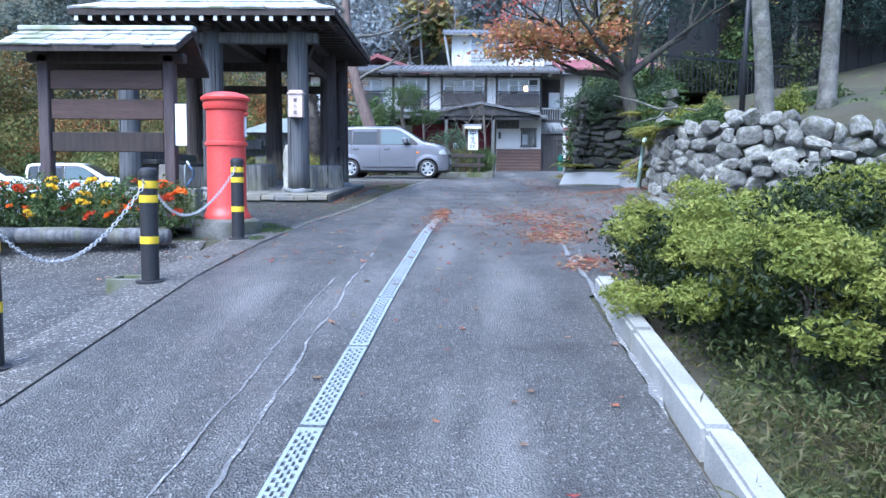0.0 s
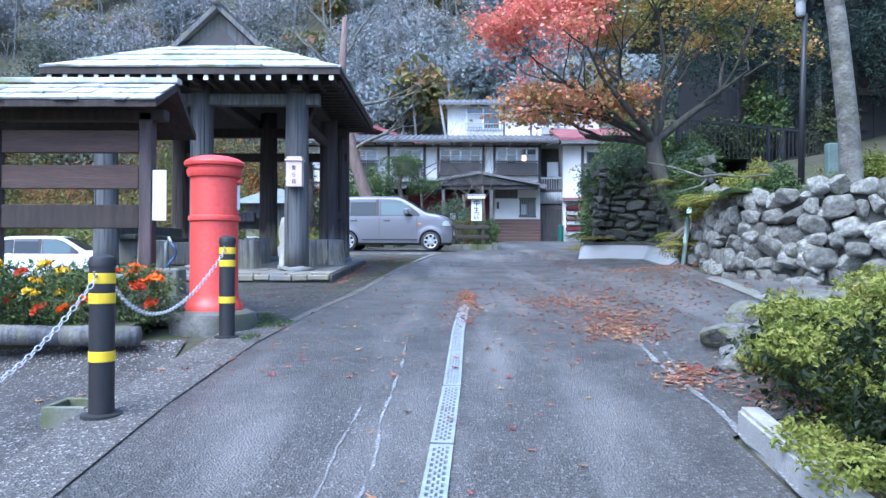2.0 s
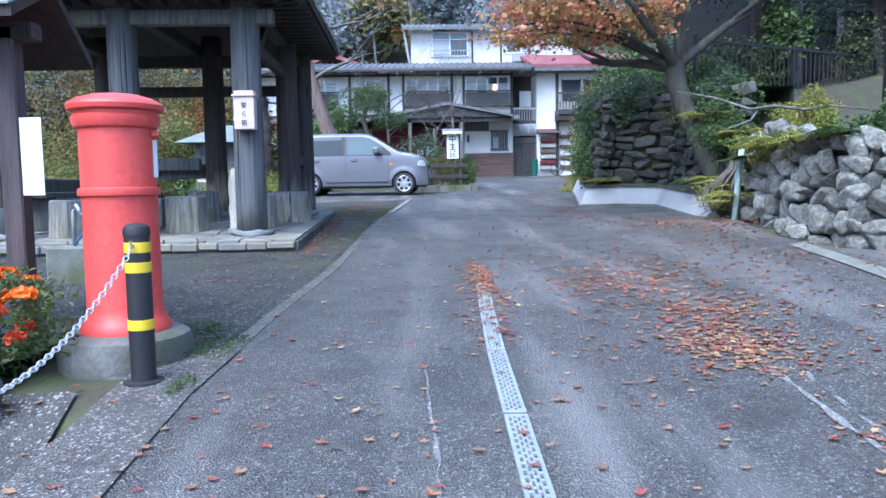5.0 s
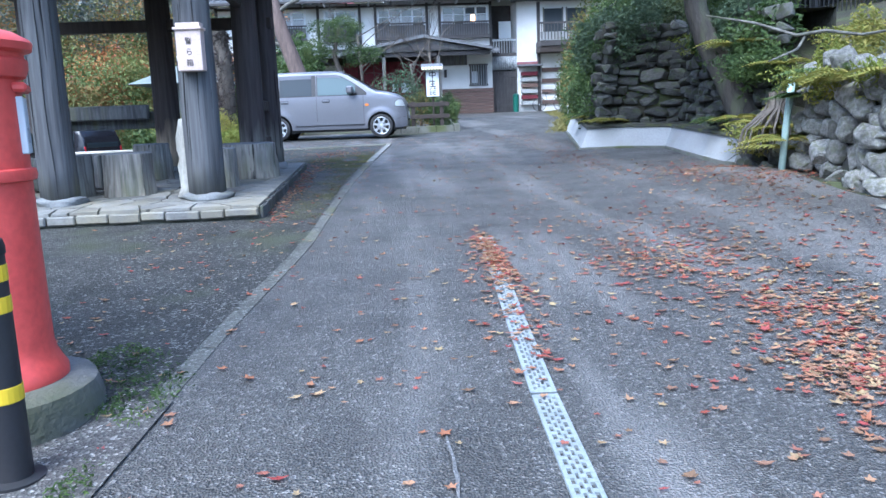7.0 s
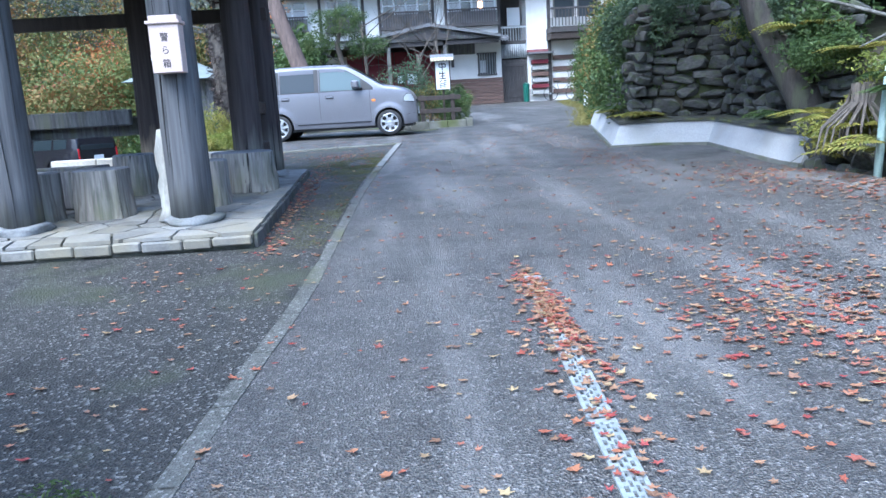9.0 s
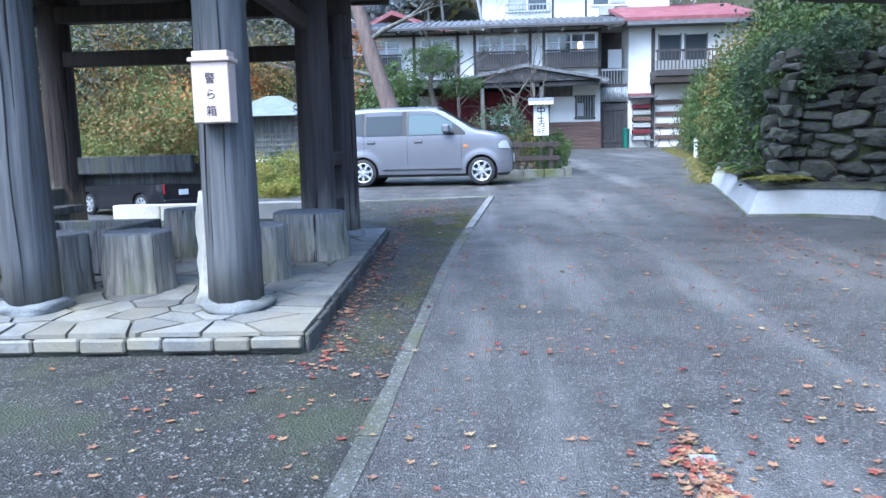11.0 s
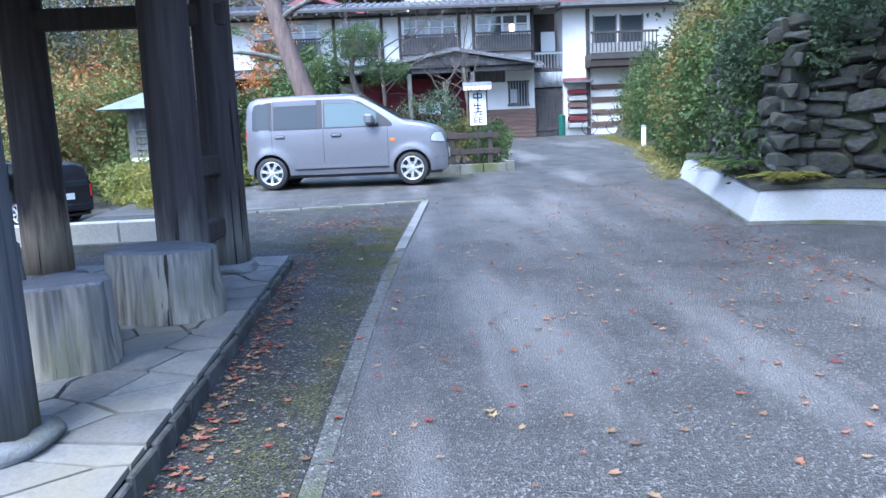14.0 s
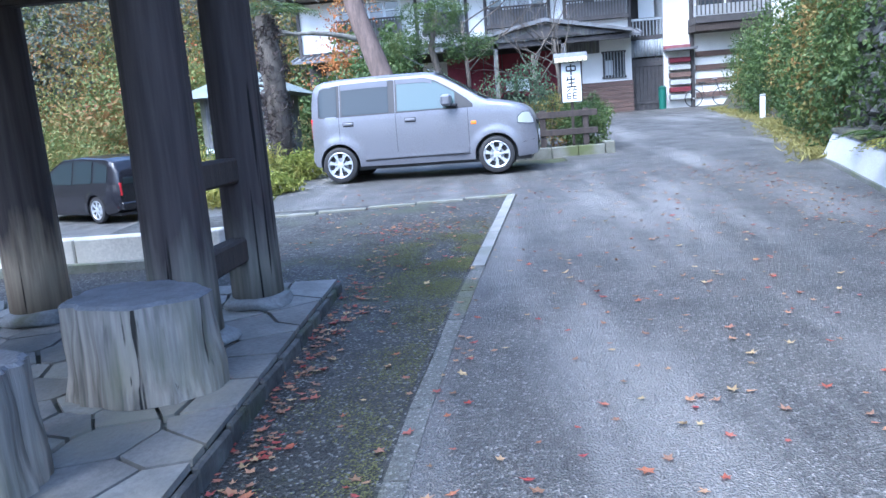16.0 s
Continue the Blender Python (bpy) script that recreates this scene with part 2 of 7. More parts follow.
M_GLASS = plain("window_glass", (0.05, 0.06, 0.07), 0.05, 0.0, 0.0, 0.8)
M_TRUNK = mat("bark", (0.14, 0.12, 0.1), (0.07, 0.06, 0.05), 6, 0.9, 0.7, 30, stretch=(2, 2, 0.4))
M_TRUNKP = mat("pale_lichen_bark", (0.2, 0.195, 0.175), (0.07, 0.067, 0.06), 7, 0.88, 0.9, 30, c3=(0.085, 0.088, 0.065), stains=5)
M_AZALEA = leafmat("azalea_leaves", [(0.09, 0.12, 0.02), (0.16, 0.19, 0.035), (0.23, 0.25, 0.05), (0.33, 0.3, 0.09)], 0.55, 3.0)
M_GREEN = leafmat("green_leaves", [(0.02, 0.042, 0.014), (0.055, 0.09, 0.03), (0.09, 0.135, 0.04), (0.16, 0.17, 0.06)], 0.5, 1.6)
M_MAPLE = leafmat("red_maple_leaves", [(0.58, 0.12, 0.14), (0.68, 0.22, 0.19), (0.7, 0.31, 0.18), (0.6, 0.15, 0.17), (0.5, 0.32, 0.11)], 0.55, 1.8)
M_MAPLEY = leafmat("yellow_green_maple_leaves", [(0.13, 0.18, 0.055), (0.28, 0.3, 0.09), (0.45, 0.3, 0.1), (0.5, 0.22, 0.1)], 0.55, 1.5)
M_AUTUMN = leafmat("autumn_leaves", [(0.055, 0.09, 0.03), (0.1, 0.13, 0.042), (0.19, 0.17, 0.055), (0.25, 0.13, 0.05), (0.2, 0.08, 0.05)], 0.6, 0.45)
M_FALLEN = leafmat("fallen_leaves", [(0.27, 0.05, 0.045), (0.34, 0.15, 0.08), (0.4, 0.25, 0.15), (0.17, 0.095, 0.06), (0.45, 0.35, 0.19), (0.3, 0.06, 0.06), (0.3, 0.17, 0.11), (0.22, 0.13, 0.09)], 0.6, 0)
# Blue-grey haze of the far hills is put into these leaf colours.
M_FARWOOD = leafmat("haze_tinted_wood_leaves", [(0.19, 0.23, 0.245), (0.23, 0.265, 0.28), (0.25, 0.27, 0.275), (0.29, 0.265, 0.26), (0.23, 0.265, 0.265)], 0.9, 0.09)
M_CONIFER = leafmat("conifer_needles", [(0.022, 0.04, 0.035), (0.036, 0.06, 0.05), (0.05, 0.075, 0.056)], 0.8)
M_GREYLEAF = leafmat("grey_green_leaves", [(0.04, 0.07, 0.04), (0.09, 0.13, 0.075), (0.16, 0.2, 0.11)])
M_FERN = leafmat("fern_leaves", [(0.1, 0.14, 0.03), (0.2, 0.22, 0.05), (0.3, 0.26, 0.06), (0.07, 0.1, 0.02)])


# ---- building helpers ----
def part(name, bm, material, parent=None, label="", smooth=False):
    me = bpy.data.meshes.new(name)
    bm.normal_update()
    bm.to_mesh(me)
    bm.free()
    me.materials.append(material)
    if smooth:
        for p in me.polygons:
            p.use_smooth = True
    ob = new(name, me)
    ob.parent = parent
    if label:
        ob["label"] = label
    return ob


def thing(name, at, label, category, group="", rz=0.0):
    ob = new(name)
    ob.empty_display_size = 0.1
    ob.matrix_basis = pose(*at, 0, 0, rz)
    return tagged(ob, label, category, group)


def structure(ob, label="", category=""):
    return tagged(ob, label, category, "", "structure")


def box(bm, x0, x1, y0, y1, z0, z1, bevel=0.0, m=None):
    v = bmesh.ops.create_cube(bm, size=1.0)["verts"]
    for p in v:
        p.co = Vector(((x0 + x1) / 2 + p.co.x * (x1 - x0), (y0 + y1) / 2 + p.co.y * (y1 - y0), (z0 + z1) / 2 + p.co.z * (z1 - z0)))
    if m is not None:
        bmesh.ops.transform(bm, matrix=m, verts=v)
    if bevel:
        bmesh.ops.bevel(bm, geom=list({e for p in v for e in p.link_edges}), offset=bevel, segments=1, affect="EDGES")
    return bm


def cube(*a, bevel=0.0, m=None):
    return box(bmesh.new(), *a, bevel=bevel, m=m)


def tube(bm, pts, radii, seg=10, cap=True):
    """A round bar through pts with a radius at each."""
    rings = []
    pts = [Vector(p) for p in pts]
    for i, p in enumerate(pts):
        d = (pts[min(i + 1, len(pts) - 1)] - pts[max(i - 1, 0)]).normalized()
        a = d.orthogonal().normalized() if abs(d.z) > 0.9 else d.cross(Vector((0, 0, 1))).normalized()
        if abs(d.z) > 0.9:
            a = (Vector((1, 0, 0)) - d * d.x).normalized()
        b = d.cross(a)
        r = radii[i] if isinstance(radii, (list, tuple)) else radii
        rings.append([bm.verts.new(p + r * (math.cos(2 * math.pi * k / seg) * a + math.sin(2 * math.pi * k / seg) * b)) for k in range(seg)])
    for r0, r1 in zip(rings, rings[1:]):
        for k in range(seg):
            bm.faces.new((r0[k], r0[(k + 1) % seg], r1[(k + 1) % seg], r1[k]))
    if cap:
        bm.faces.new(rings[0][::-1])
        bm.faces.new(rings[-1])
    return bm


def lathe(profile, seg=28):
    """A turned body from (radius, height) pairs, creased where the profile bends."""
    bm = bmesh.new()
    rings = [[bm.verts.new((r * math.cos(2 * math.pi * k / seg), r * math.sin(2 * math.pi * k / seg), z)) for k in range(seg)] for r, z in profile]
    for r0, r1 in zip(rings, rings[1:]):
        for k in range(seg):
            bm.faces.new((r0[k], r0[(k + 1) % seg], r1[(k + 1) % seg], r1[k]))
    bm.faces.new(rings[0][::-1])
    bm.faces.new(rings[-1])
    for i in range(1, len(profile) - 1):
        (r0, z0), (r1, z1), (r2, z2) = profile[i - 1:i + 2]
        a = Vector((r1 - r0, z1 - z0))
        b = Vector((r2 - r1, z2 - z1))
        if a.length and b.length and abs(a.angle_signed(b)) > 0.6:
            for k in range(seg):
                bm.edges.get((rings[i][k], rings[i][(k + 1) % seg])).smooth = False
    for ring in (rings[0], rings[-1]):
        for k in range(seg):
            bm.edges.get((ring[k], ring[(k + 1) % seg])).smooth = False
    return bm


def prism(bm, poly, axis, a, b):
    """A polygon of (u, v) pushed from a to b along x, y or z."""
    def at(u, v, w):
        return {"x": (w, u, v), "y": (u, w, v), "z": (u, v, w)}[axis]
    lo, hi = ([bm.verts.new(at(u, v, w)) for u, v in poly] for w in (a, b))
    k = len(poly)
    bm.faces.new(lo[::-1])
    bm.faces.new(hi)
    for i in range(k):
        bm.faces.new((lo[i], lo[(i + 1) % k], hi[(i + 1) % k], hi[i]))
    bmesh.ops.recalc_face_normals(bm, faces=bm.faces)
    return bm


def rock(rx, ry, rz, seed, sub=2, rough=0.28, square=0.8):
    bm = bmesh.new()
    bmesh.ops.create_icosphere(bm, subdivisions=sub, radius=1.0)
    o = Vector((seed * 7.31, seed * 3.17, seed * 1.7))
    for v in bm.verts:
        c = v.co.copy()
        q = Vector([math.copysign(abs(k) ** square, k) for k in c])
        k = 1 + rough * noise.noise(c * 1.3 + o) + 0.4 * rough * noise.noise(c * 3.1 + o)
        v.co = Vector((q.x * rx * k, q.y * ry * k, q.z * rz * k))
    return bm


def broken_stone(rx, ry, rz, seed, square=0.7, n=17):
    """An angular split stone: the hull of scattered points, its edges worn."""
    rng = random.Random(seed)
    bm = bmesh.new()
    for _ in range(n):
        d = Vector((rng.gauss(0, 1), rng.gauss(0, 1), rng.gauss(0, 1))).normalized()
        d = Vector([math.copysign(abs(k) ** square, k) for k in d])
        bm.verts.new((d.x * rx, d.y * ry, d.z * rz))
    h = bmesh.ops.convex_hull(bm, input=bm.verts)
    bmesh.ops.delete(bm, geom=list({v for v in h["geom_interior"] if isinstance(v, bmesh.types.BMVert)}), context="VERTS")
    bmesh.ops.dissolve_limit(bm, angle_limit=0.28, verts=bm.verts, edges=bm.edges)
    bmesh.ops.bevel(bm, geom=list(bm.edges), offset=0.085 * min(rx, ry, rz), segments=1, affect="EDGES")
    return bm


def cloud(name, verts, faces, material, parent=None, label=""):
    me = bpy.data.meshes.new(name)
    me.from_pydata(verts, [], faces)
    me.materials.append(material)
    ob = new(name, me)
    ob.parent = parent
    if label:
        ob["label"] = label
    return ob


def leaf_quads(centres, size, rng, flat=0.0, ratio=0.55, normals=None):
    """Pointed leaves of four corners about the centres, turned at random (flat: 1 lies level)."""
    n = len(centres)
    d = rng.normal(size=(n, 3))
    d[:, 2] *= 1 - flat
    d /= np.linalg.norm(d, axis=1)[:, None]
    up = rng.normal(size=(n, 3)) * (1 - flat) + np.array([0, 0, 1.0]) * flat
    if normals is not None:
        up = up * 0.6 + normals
    e = np.cross(up, d)
    e /= np.linalg.norm(e, axis=1)[:, None] + 1e-9
    s = (size * rng.uniform(0.6, 1.3, n))[:, None]
    nz = np.cross(d, e)
    v = np.stack([centres - d * s * 0.5, centres - e * s * ratio * 0.5 + nz * s * 0.12, centres + d * s * 0.5, centres + e * s * ratio * 0.5 + nz * s * 0.12], 1).reshape(-1, 3)
    return v, np.arange(4 * n).reshape(n, 4)


def crown_points(rng, blobs, n):
    """Points in the outer parts of several rough balls (x, y, z, rx, ry, rz)."""
    b = np.array(blobs, float)
    w = (b[:, 3] * b[:, 4] * b[:, 5]) ** 0.7
    k = rng.choice(len(b), n, p=w / w.sum())
    d = rng.normal(size=(n, 3))
    d /= np.linalg.norm(d, axis=1)[:, None]
    lump = 1 + 0.18 * np.sin(d[:, 0] * 5 + k * 2.1) + 0.15 * np.sin(d[:, 1] * 7 + k) + 0.15 * np.sin(d[:, 2] * 6 + k * 3.3)
    r = rng.uniform(0.25, 1.0, n) ** 0.45 * lump
    return b[k, :3] + d * r[:, None] * b[k, 3:], d


def foliage(name, blobs, n, size, material, seed, parent=None, label="", flat=0.0, ratio=0.55, outward=False):
    rng = np.random.default_rng(seed)
    p, d = crown_points(rng, blobs, n)
    v, f = leaf_quads(p, size, rng, flat, ratio, d if outward else None)
    return cloud(name, v.tolist(), f.tolist(), material, parent, label)


# ---- lie of the land ----
LY = (-40, 0, 2.7, 5.4, 9, 14.4, 20.25, 24, 41, 60, 400)
LZ = (-4.8, 0, 0.36, 0.666, 0.9, 1.17, 1.467, 1.6, 2.12, 2.4, 2.4)


def road_z(y):
    return float(np.interp(y, LY, LZ))


def step(a, b, v):
    t = min(1.0, max(0.0, (v - a) / (b - a)))
    return t * t * (3 - 2 * t)


def kerb_x(y):
    """The left edge of the asphalt lane."""
    return float(np.interp(y, (-10, 4, 7.2, 8.8, 10.75, 13.4, 14.8, 16.4, 20.35), (-1.95, -1.95, -1.93, -1.77, -1.54, -1.39, -1.31, -1.17, -0.76)))


def bank_x(y):
    """The foot of the walls and the bank on the other side."""
    return float(np.interp(y, (-20, 6.6, 6.8, 7.6, 8.35, 8.85, 9.6, 10.5, 11.8, 13.8, 16.5, 16.7, 17.1, 17.2, 20.9, 23, 29, 38, 41), (60, 60, 8.0, 5.2, 3.6, 2.98, 2.66, 2.62, 2.8, 3.25, 3.45, 3.2, 2.4, 2.25, 2.95, 3.6, 5.2, 6.6, 9.0)))


def land(x, y):
    z = road_z(y)
    z += (0.19 * min(max(x - 1.15, 0), 1.6)) * step(5.6, 7.0, y) * (1 - 0.75 * step(11.5, 14.5, y))
    d = x - bank_x(y)
    if 16.0 < y < 18.6 and 2.3 < x < 4.3:
        d = min(d, y - 17.15 + 0.45 * (x - 2.27))
    if d > 0:
        top = max(2.15, road_z(y) + 1.15) + 0.5 * step(0.6, 3.0, d) + 0.45 * step(13.9, 14.6, y) * (1 - step(21, 23, y))
        z = z + (top - z) * (step(0.5, 0.9, d) if y > 13.9 else step(0.45, 0.85, d))
        if y > 12 and x > 6.5:
            z += 0.3 * (x - 6.5) * step(14, 22, y)
    if x < -5.4:
        low = np.interp(y, (-40, 0, 6, 16, 30, 60), (-4.6, -0.6, -0.1, 0.35, 0.5, 1.0))
        z = z + (low - z) * step(5.4, 6.6, -x) if y > 16.5 else z + (low - z) * step(5.4, 9, -x)
    if y < 7.4 and x < -2.3:
        z -= 0.16 * step(2.3, 2.5, -x) * step(7.4, 6.9, y) + 0.1 * step(2.5, 4.5, -x)
    r = max(y - 50, (-x - 24) * 0.9, (x - 14) * 0.9 if y > 10 else 0, 0)
    if r > 0:
        z += 0.62 * r + 3 * noise.noise(Vector((x * 0.03, y * 0.03, 0.3))) * min(1, r / 15)
    return z


def sheet(xs, ys, zf, lift=0.0):
    bm = bmesh.new()
    g = [[bm.verts.new((x, y, zf(x, y) + lift)) for x in xs] for y in ys]
    for a, b in zip(g, g[1:]):
        for i in range(len(xs) - 1):
            bm.faces.new((a[i], a[i + 1], b[i + 1], b[i]))
    return bm


def steps_of(*spans):
    out = []
    for a, b, d in spans:
        k = max(1, round((b - a) / d))
        out += [a + (b - a) * i / k for i in range(k)]
    return out + [spans[-1][1]]

gx = steps_of((-160, -30, 13), (-30, -7, 1.5), (-7, -5.2, 0.2), (-5.2, -2.6, 0.4), (-2.6, -2.1, 0.1), (-2.1, 0.8, 0.5), (0.8, 4.2, 0.1), (4.2, 16, 0.9), (16, 160, 14))
gy = steps_of((-60, -6, 6), (-6, 6.6, 0.7), (6.6, 10.6, 0.12), (10.6, 16.2, 0.2), (16.2, 17.6, 0.1), (17.6, 22, 0.4), (22, 50, 1.5), (50, 220, 8.5))
ground = structure(part("ground", sheet(gx, gy, land, -0.022), M_SOIL, None, "", True), "mossy soil slope and wooded hillside", "ground")


def strip(name, ys, left, right, material, lift, label, cat, n=6):
    bm = bmesh.new()
    rows = []
    for y in ys:
        a, b = left(y), right(y)
        rows.append([bm.verts.new((a + (b - a) * i / n, y, land(a + (b - a) * i / n, y) + lift)) for i in range(n + 1)])
    for r0, r1 in zip(rows, rows[1:]):
        for i in range(n):
            bm.faces.new((r0[i], r0[i + 1], r1[i + 1], r1[i]))
    return structure(part(name, bm, material, None, "", True), label, cat)


def lane_right(y):
    if y < 5.0:
        return 0.875
    return min(0.875 + (y - 5.0) * 1.5, bank_x(y) - 0.02)


road = strip("road", steps_of((-12, 4.8, 0.6), (4.8, 10.4, 0.1), (10.4, 16.2, 0.2), (16.2, 17.4, 0.1), (17.4, 40.9, 0.5)), lambda y: kerb_x(y) - 0.02 if y < 20.35 else (-0.76 if y < 23.5 else 0.2 + 0.0 * y), lane_right, M_ASPHALT, 0.0, "worn grey asphalt lane strewn with leaves", "road", 24)
lot = strip("pavement", steps_of((8.0, 20.35, 0.4)), lambda y: -5.35, lambda y: kerb_x(y) - 0.1, M_ASPHALT2, 0.002, "coarse old asphalt beside the lane", "pavement", 10)
lot2 = strip("pavement", steps_of((20.35, 25.6, 0.4)), lambda y: -5.35, lambda y: -0.76, M_ASPHALT, 0.002, "grey asphalt parking bay", "pavement", 10)
edge = strip("pavement", steps_of((-6, 8.0, 0.4)), lambda y: -2.33, lambda y: kerb_x(y) + 0.012, M_AGG, 0.01, "washed gravel concrete edge strip", "pavement", 3)
ramp_pad = strip("pavement", steps_of((-6, 4.4, 0.4), (4.4, 7.35, 0.2)), lambda y: -5.3, lambda y: -2.5, M_AGG2, 0.004, "dark washed gravel concrete apron", "pavement", 8)

# flush kerb stones along the lane
ky = 8.0
while ky < 20.25:
    kb = bmesh.new()
    y1 = min(ky + 0.6, 20.35) - 0.012
    worn = ky < 16.4
    q = [(kerb_x(ky) - 0.1, ky), (kerb_x(ky) - 0.004, ky), (kerb_x(y1) - 0.004, y1), (kerb_x(y1) - 0.1, y1)]
    lo = [kb.verts.new((x, y, road_z(y) - 0.1)) for x, y in q]
    hi = [kb.verts.new((x + (0.012 * noise.noise(Vector((x * 9, y * 3, 1))) if worn else 0), y, road_z(y) + (0.005 if worn else 0.02))) for x, y in q]
    kb.faces.new(hi)
    for i in range(4):
        kb.faces.new((lo[i], lo[(i + 1) % 4], hi[(i + 1) % 4], hi[i]))
    part("kerb_stone", kb, M_KERB if worn else M_KERBC, lot)
    ky += 0.6

# ---- drain grates ----
def grate_x(y):
    return float(np.interp(y, (-4, 2.47, 4.0, 6.6, 7.15, 8.8, 10.75), (-0.92, -0.6, -0.52, -0.39, -0.40, -0.31, -0.18)))


drain = structure(new("drain_channel"), "galvanised slotted drain channel set in the asphalt", "drain")
gyy = -3.0
while gyy < 10.6:
    y1 = gyy + 0.98
    bm = bmesh.new()
    x0, x1 = grate_x(gyy), grate_x(y1)
    w = 0.052
    rot = Matrix.Translation((x0, gyy, road_z(gyy) + 0.006)) @ Matrix.Rotation(-math.atan2(x1 - x0, 0.98), 4, "Z") @ Matrix.Rotation(math.atan2(road_z(y1) - road_z(gyy), 0.98), 4, "X")
    for a, b in ((-w, -w + 0.016), (-0.021, -0.015), (-0.003, 0.003), (0.015, 0.021), (w - 0.016, w)):
        box(bm, a, b, 0, 0.97, -0.03, 0.006, m=rot)
    for c, (a, b) in enumerate(((-w + 0.016, -0.021), (-0.015, -0.003), (0.003, 0.015), (0.021, w - 0.016))):
        for i in range(17):
            y_ = i * 0.058 + (0.029 if c % 2 else 0.0)
            box(bm, a, b, y_, min(0.97, y_ + 0.022), -0.03, 0.005, m=rot)
    for y_ in (0.0, 0.94):
        box(bm, -w, w, y_, y_ + 0.03, -0.03, 0.0055, m=rot)
    part("grate", bm, M_STEEL, drain)
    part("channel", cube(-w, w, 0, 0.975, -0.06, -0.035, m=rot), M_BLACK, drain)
    gyy += 0.985

# ---- right concrete kerb ----
rk = structure(new("kerb"), "weathered concrete kerb in front of the azalea", "kerb")
for i in range(5):
    y0, y1 = -0.9 + i * 1.2, 0.28 + i * 1.2
    bm = bmesh.new()
    a, b = 0.865 + 0.012 * max(0, y0), 0.865 + 0.012 * max(0, y1)
    box(bm, 0, 0.12, 0, 1, 0, 1)
    for v in bm.verts:
        y = y0 + (y1 - y0) * v.co.y
        v.co = Vector((a + (b - a) * v.co.y + v.co.x, y, road_z(y) - 0.15 + (0.27 if v.co.z > 0.5 else 0)))
    bmesh.ops.bevel(bm, geom=list(bm.edges), offset=0.018, segments=2, affect="EDGES")
    part("kerb_stone", bm, M_CONC, rk)

# ---- platform of the shelter ----
PX0, PX1, PY0, PY1 = -6.2, -2.14, 12.2, 16.6


def plat_z(y):
    return float(np.interp(y, (12.2, 16.6), (1.19, 1.36)))


bm = bmesh.new()
box(bm, PX0, PX1, PY0, PY1, 0, 1)
for v in bm.verts:
    v.co.z = plat_z(v.co.y) + (-0.02 if v.co.z > 0.5 else -0.45)
platform = structure(part("platform", bm, M_JOINT), "raised crazy-paved stone platform under the shelter", "platform")

# ---- white wall foot ----
FOOT = [((3.28, 13.85), (-1.0, 0.07)), ((3.48, 16.6), (-1.05, -0.62)), ((2.27, 17.15), (-1.12, -0.59)), ((2.98, 21.0), (-0.98, 0.18))]


def wall_foot(profile, name, material, label):
    """A sloped foot swept along the bend of the bank; profile holds (set-back, height) pairs."""
    bm = bmesh.new()
    rings = []
    for (p0, n0), (p1, n1) in zip(FOOT, FOOT[1:]):
        for k in range(12):
            s = k / 11
            x, y = p0[0] + (p1[0] - p0[0]) * s, p0[1] + (p1[1] - p0[1]) * s
            nx, ny = n0[0] + (n1[0] - n0[0]) * s, n0[1] + (n1[1] - n0[1]) * s
            if rings and k == 0:
                continue
            z = land(x + 0.12 * nx, y + 0.12 * ny)
            wav = 0.008 * noise.noise(Vector((x * 2, y * 2, 0)))
            rings.append([bm.verts.new((x - nx * (b + wav), y - ny * (b + wav), z + h)) for b, h in profile])
    n = len(profile)
    for a, b in zip(rings, rings[1:]):
        for i in range(n):
            bm.faces.new((a[i], b[i], b[(i + 1) % n], a[(i + 1) % n]))
    bm.faces.new(rings[0])
    bm.faces.new(rings[-1][::-1])
    bmesh.ops.recalc_face_normals(bm, faces=bm.faces)
    return structure(part(name, bm, material), label, "wall")


wall_foot([(0.0, 0.03), (0.13, 0.33), (0.5, 0.34), (0.5, -0.1)], "wall_foot", M_WHITEC, "white painted sloping concrete wall foot")
wall_foot([(-0.03, -0.12), (-0.02, 0.04), (0.2, 0.045), (0.2, -0.12)], "wall_footing", M_CONCD, "dark damp footing under the white wall foot")
wall_foot([(0.1, 0.335), (0.115, 0.375), (0.6, 0.4), (0.6, 0.335)], "wall_ledge", mat("mossy_ledge", (0.06, 0.06, 0.05), (0.035, 0.036, 0.03), 6, 0.95, 0.5, 40, c3=(0.09, 0.1, 0.03), stains=5), "dark mossy ledge above the white wall foot")


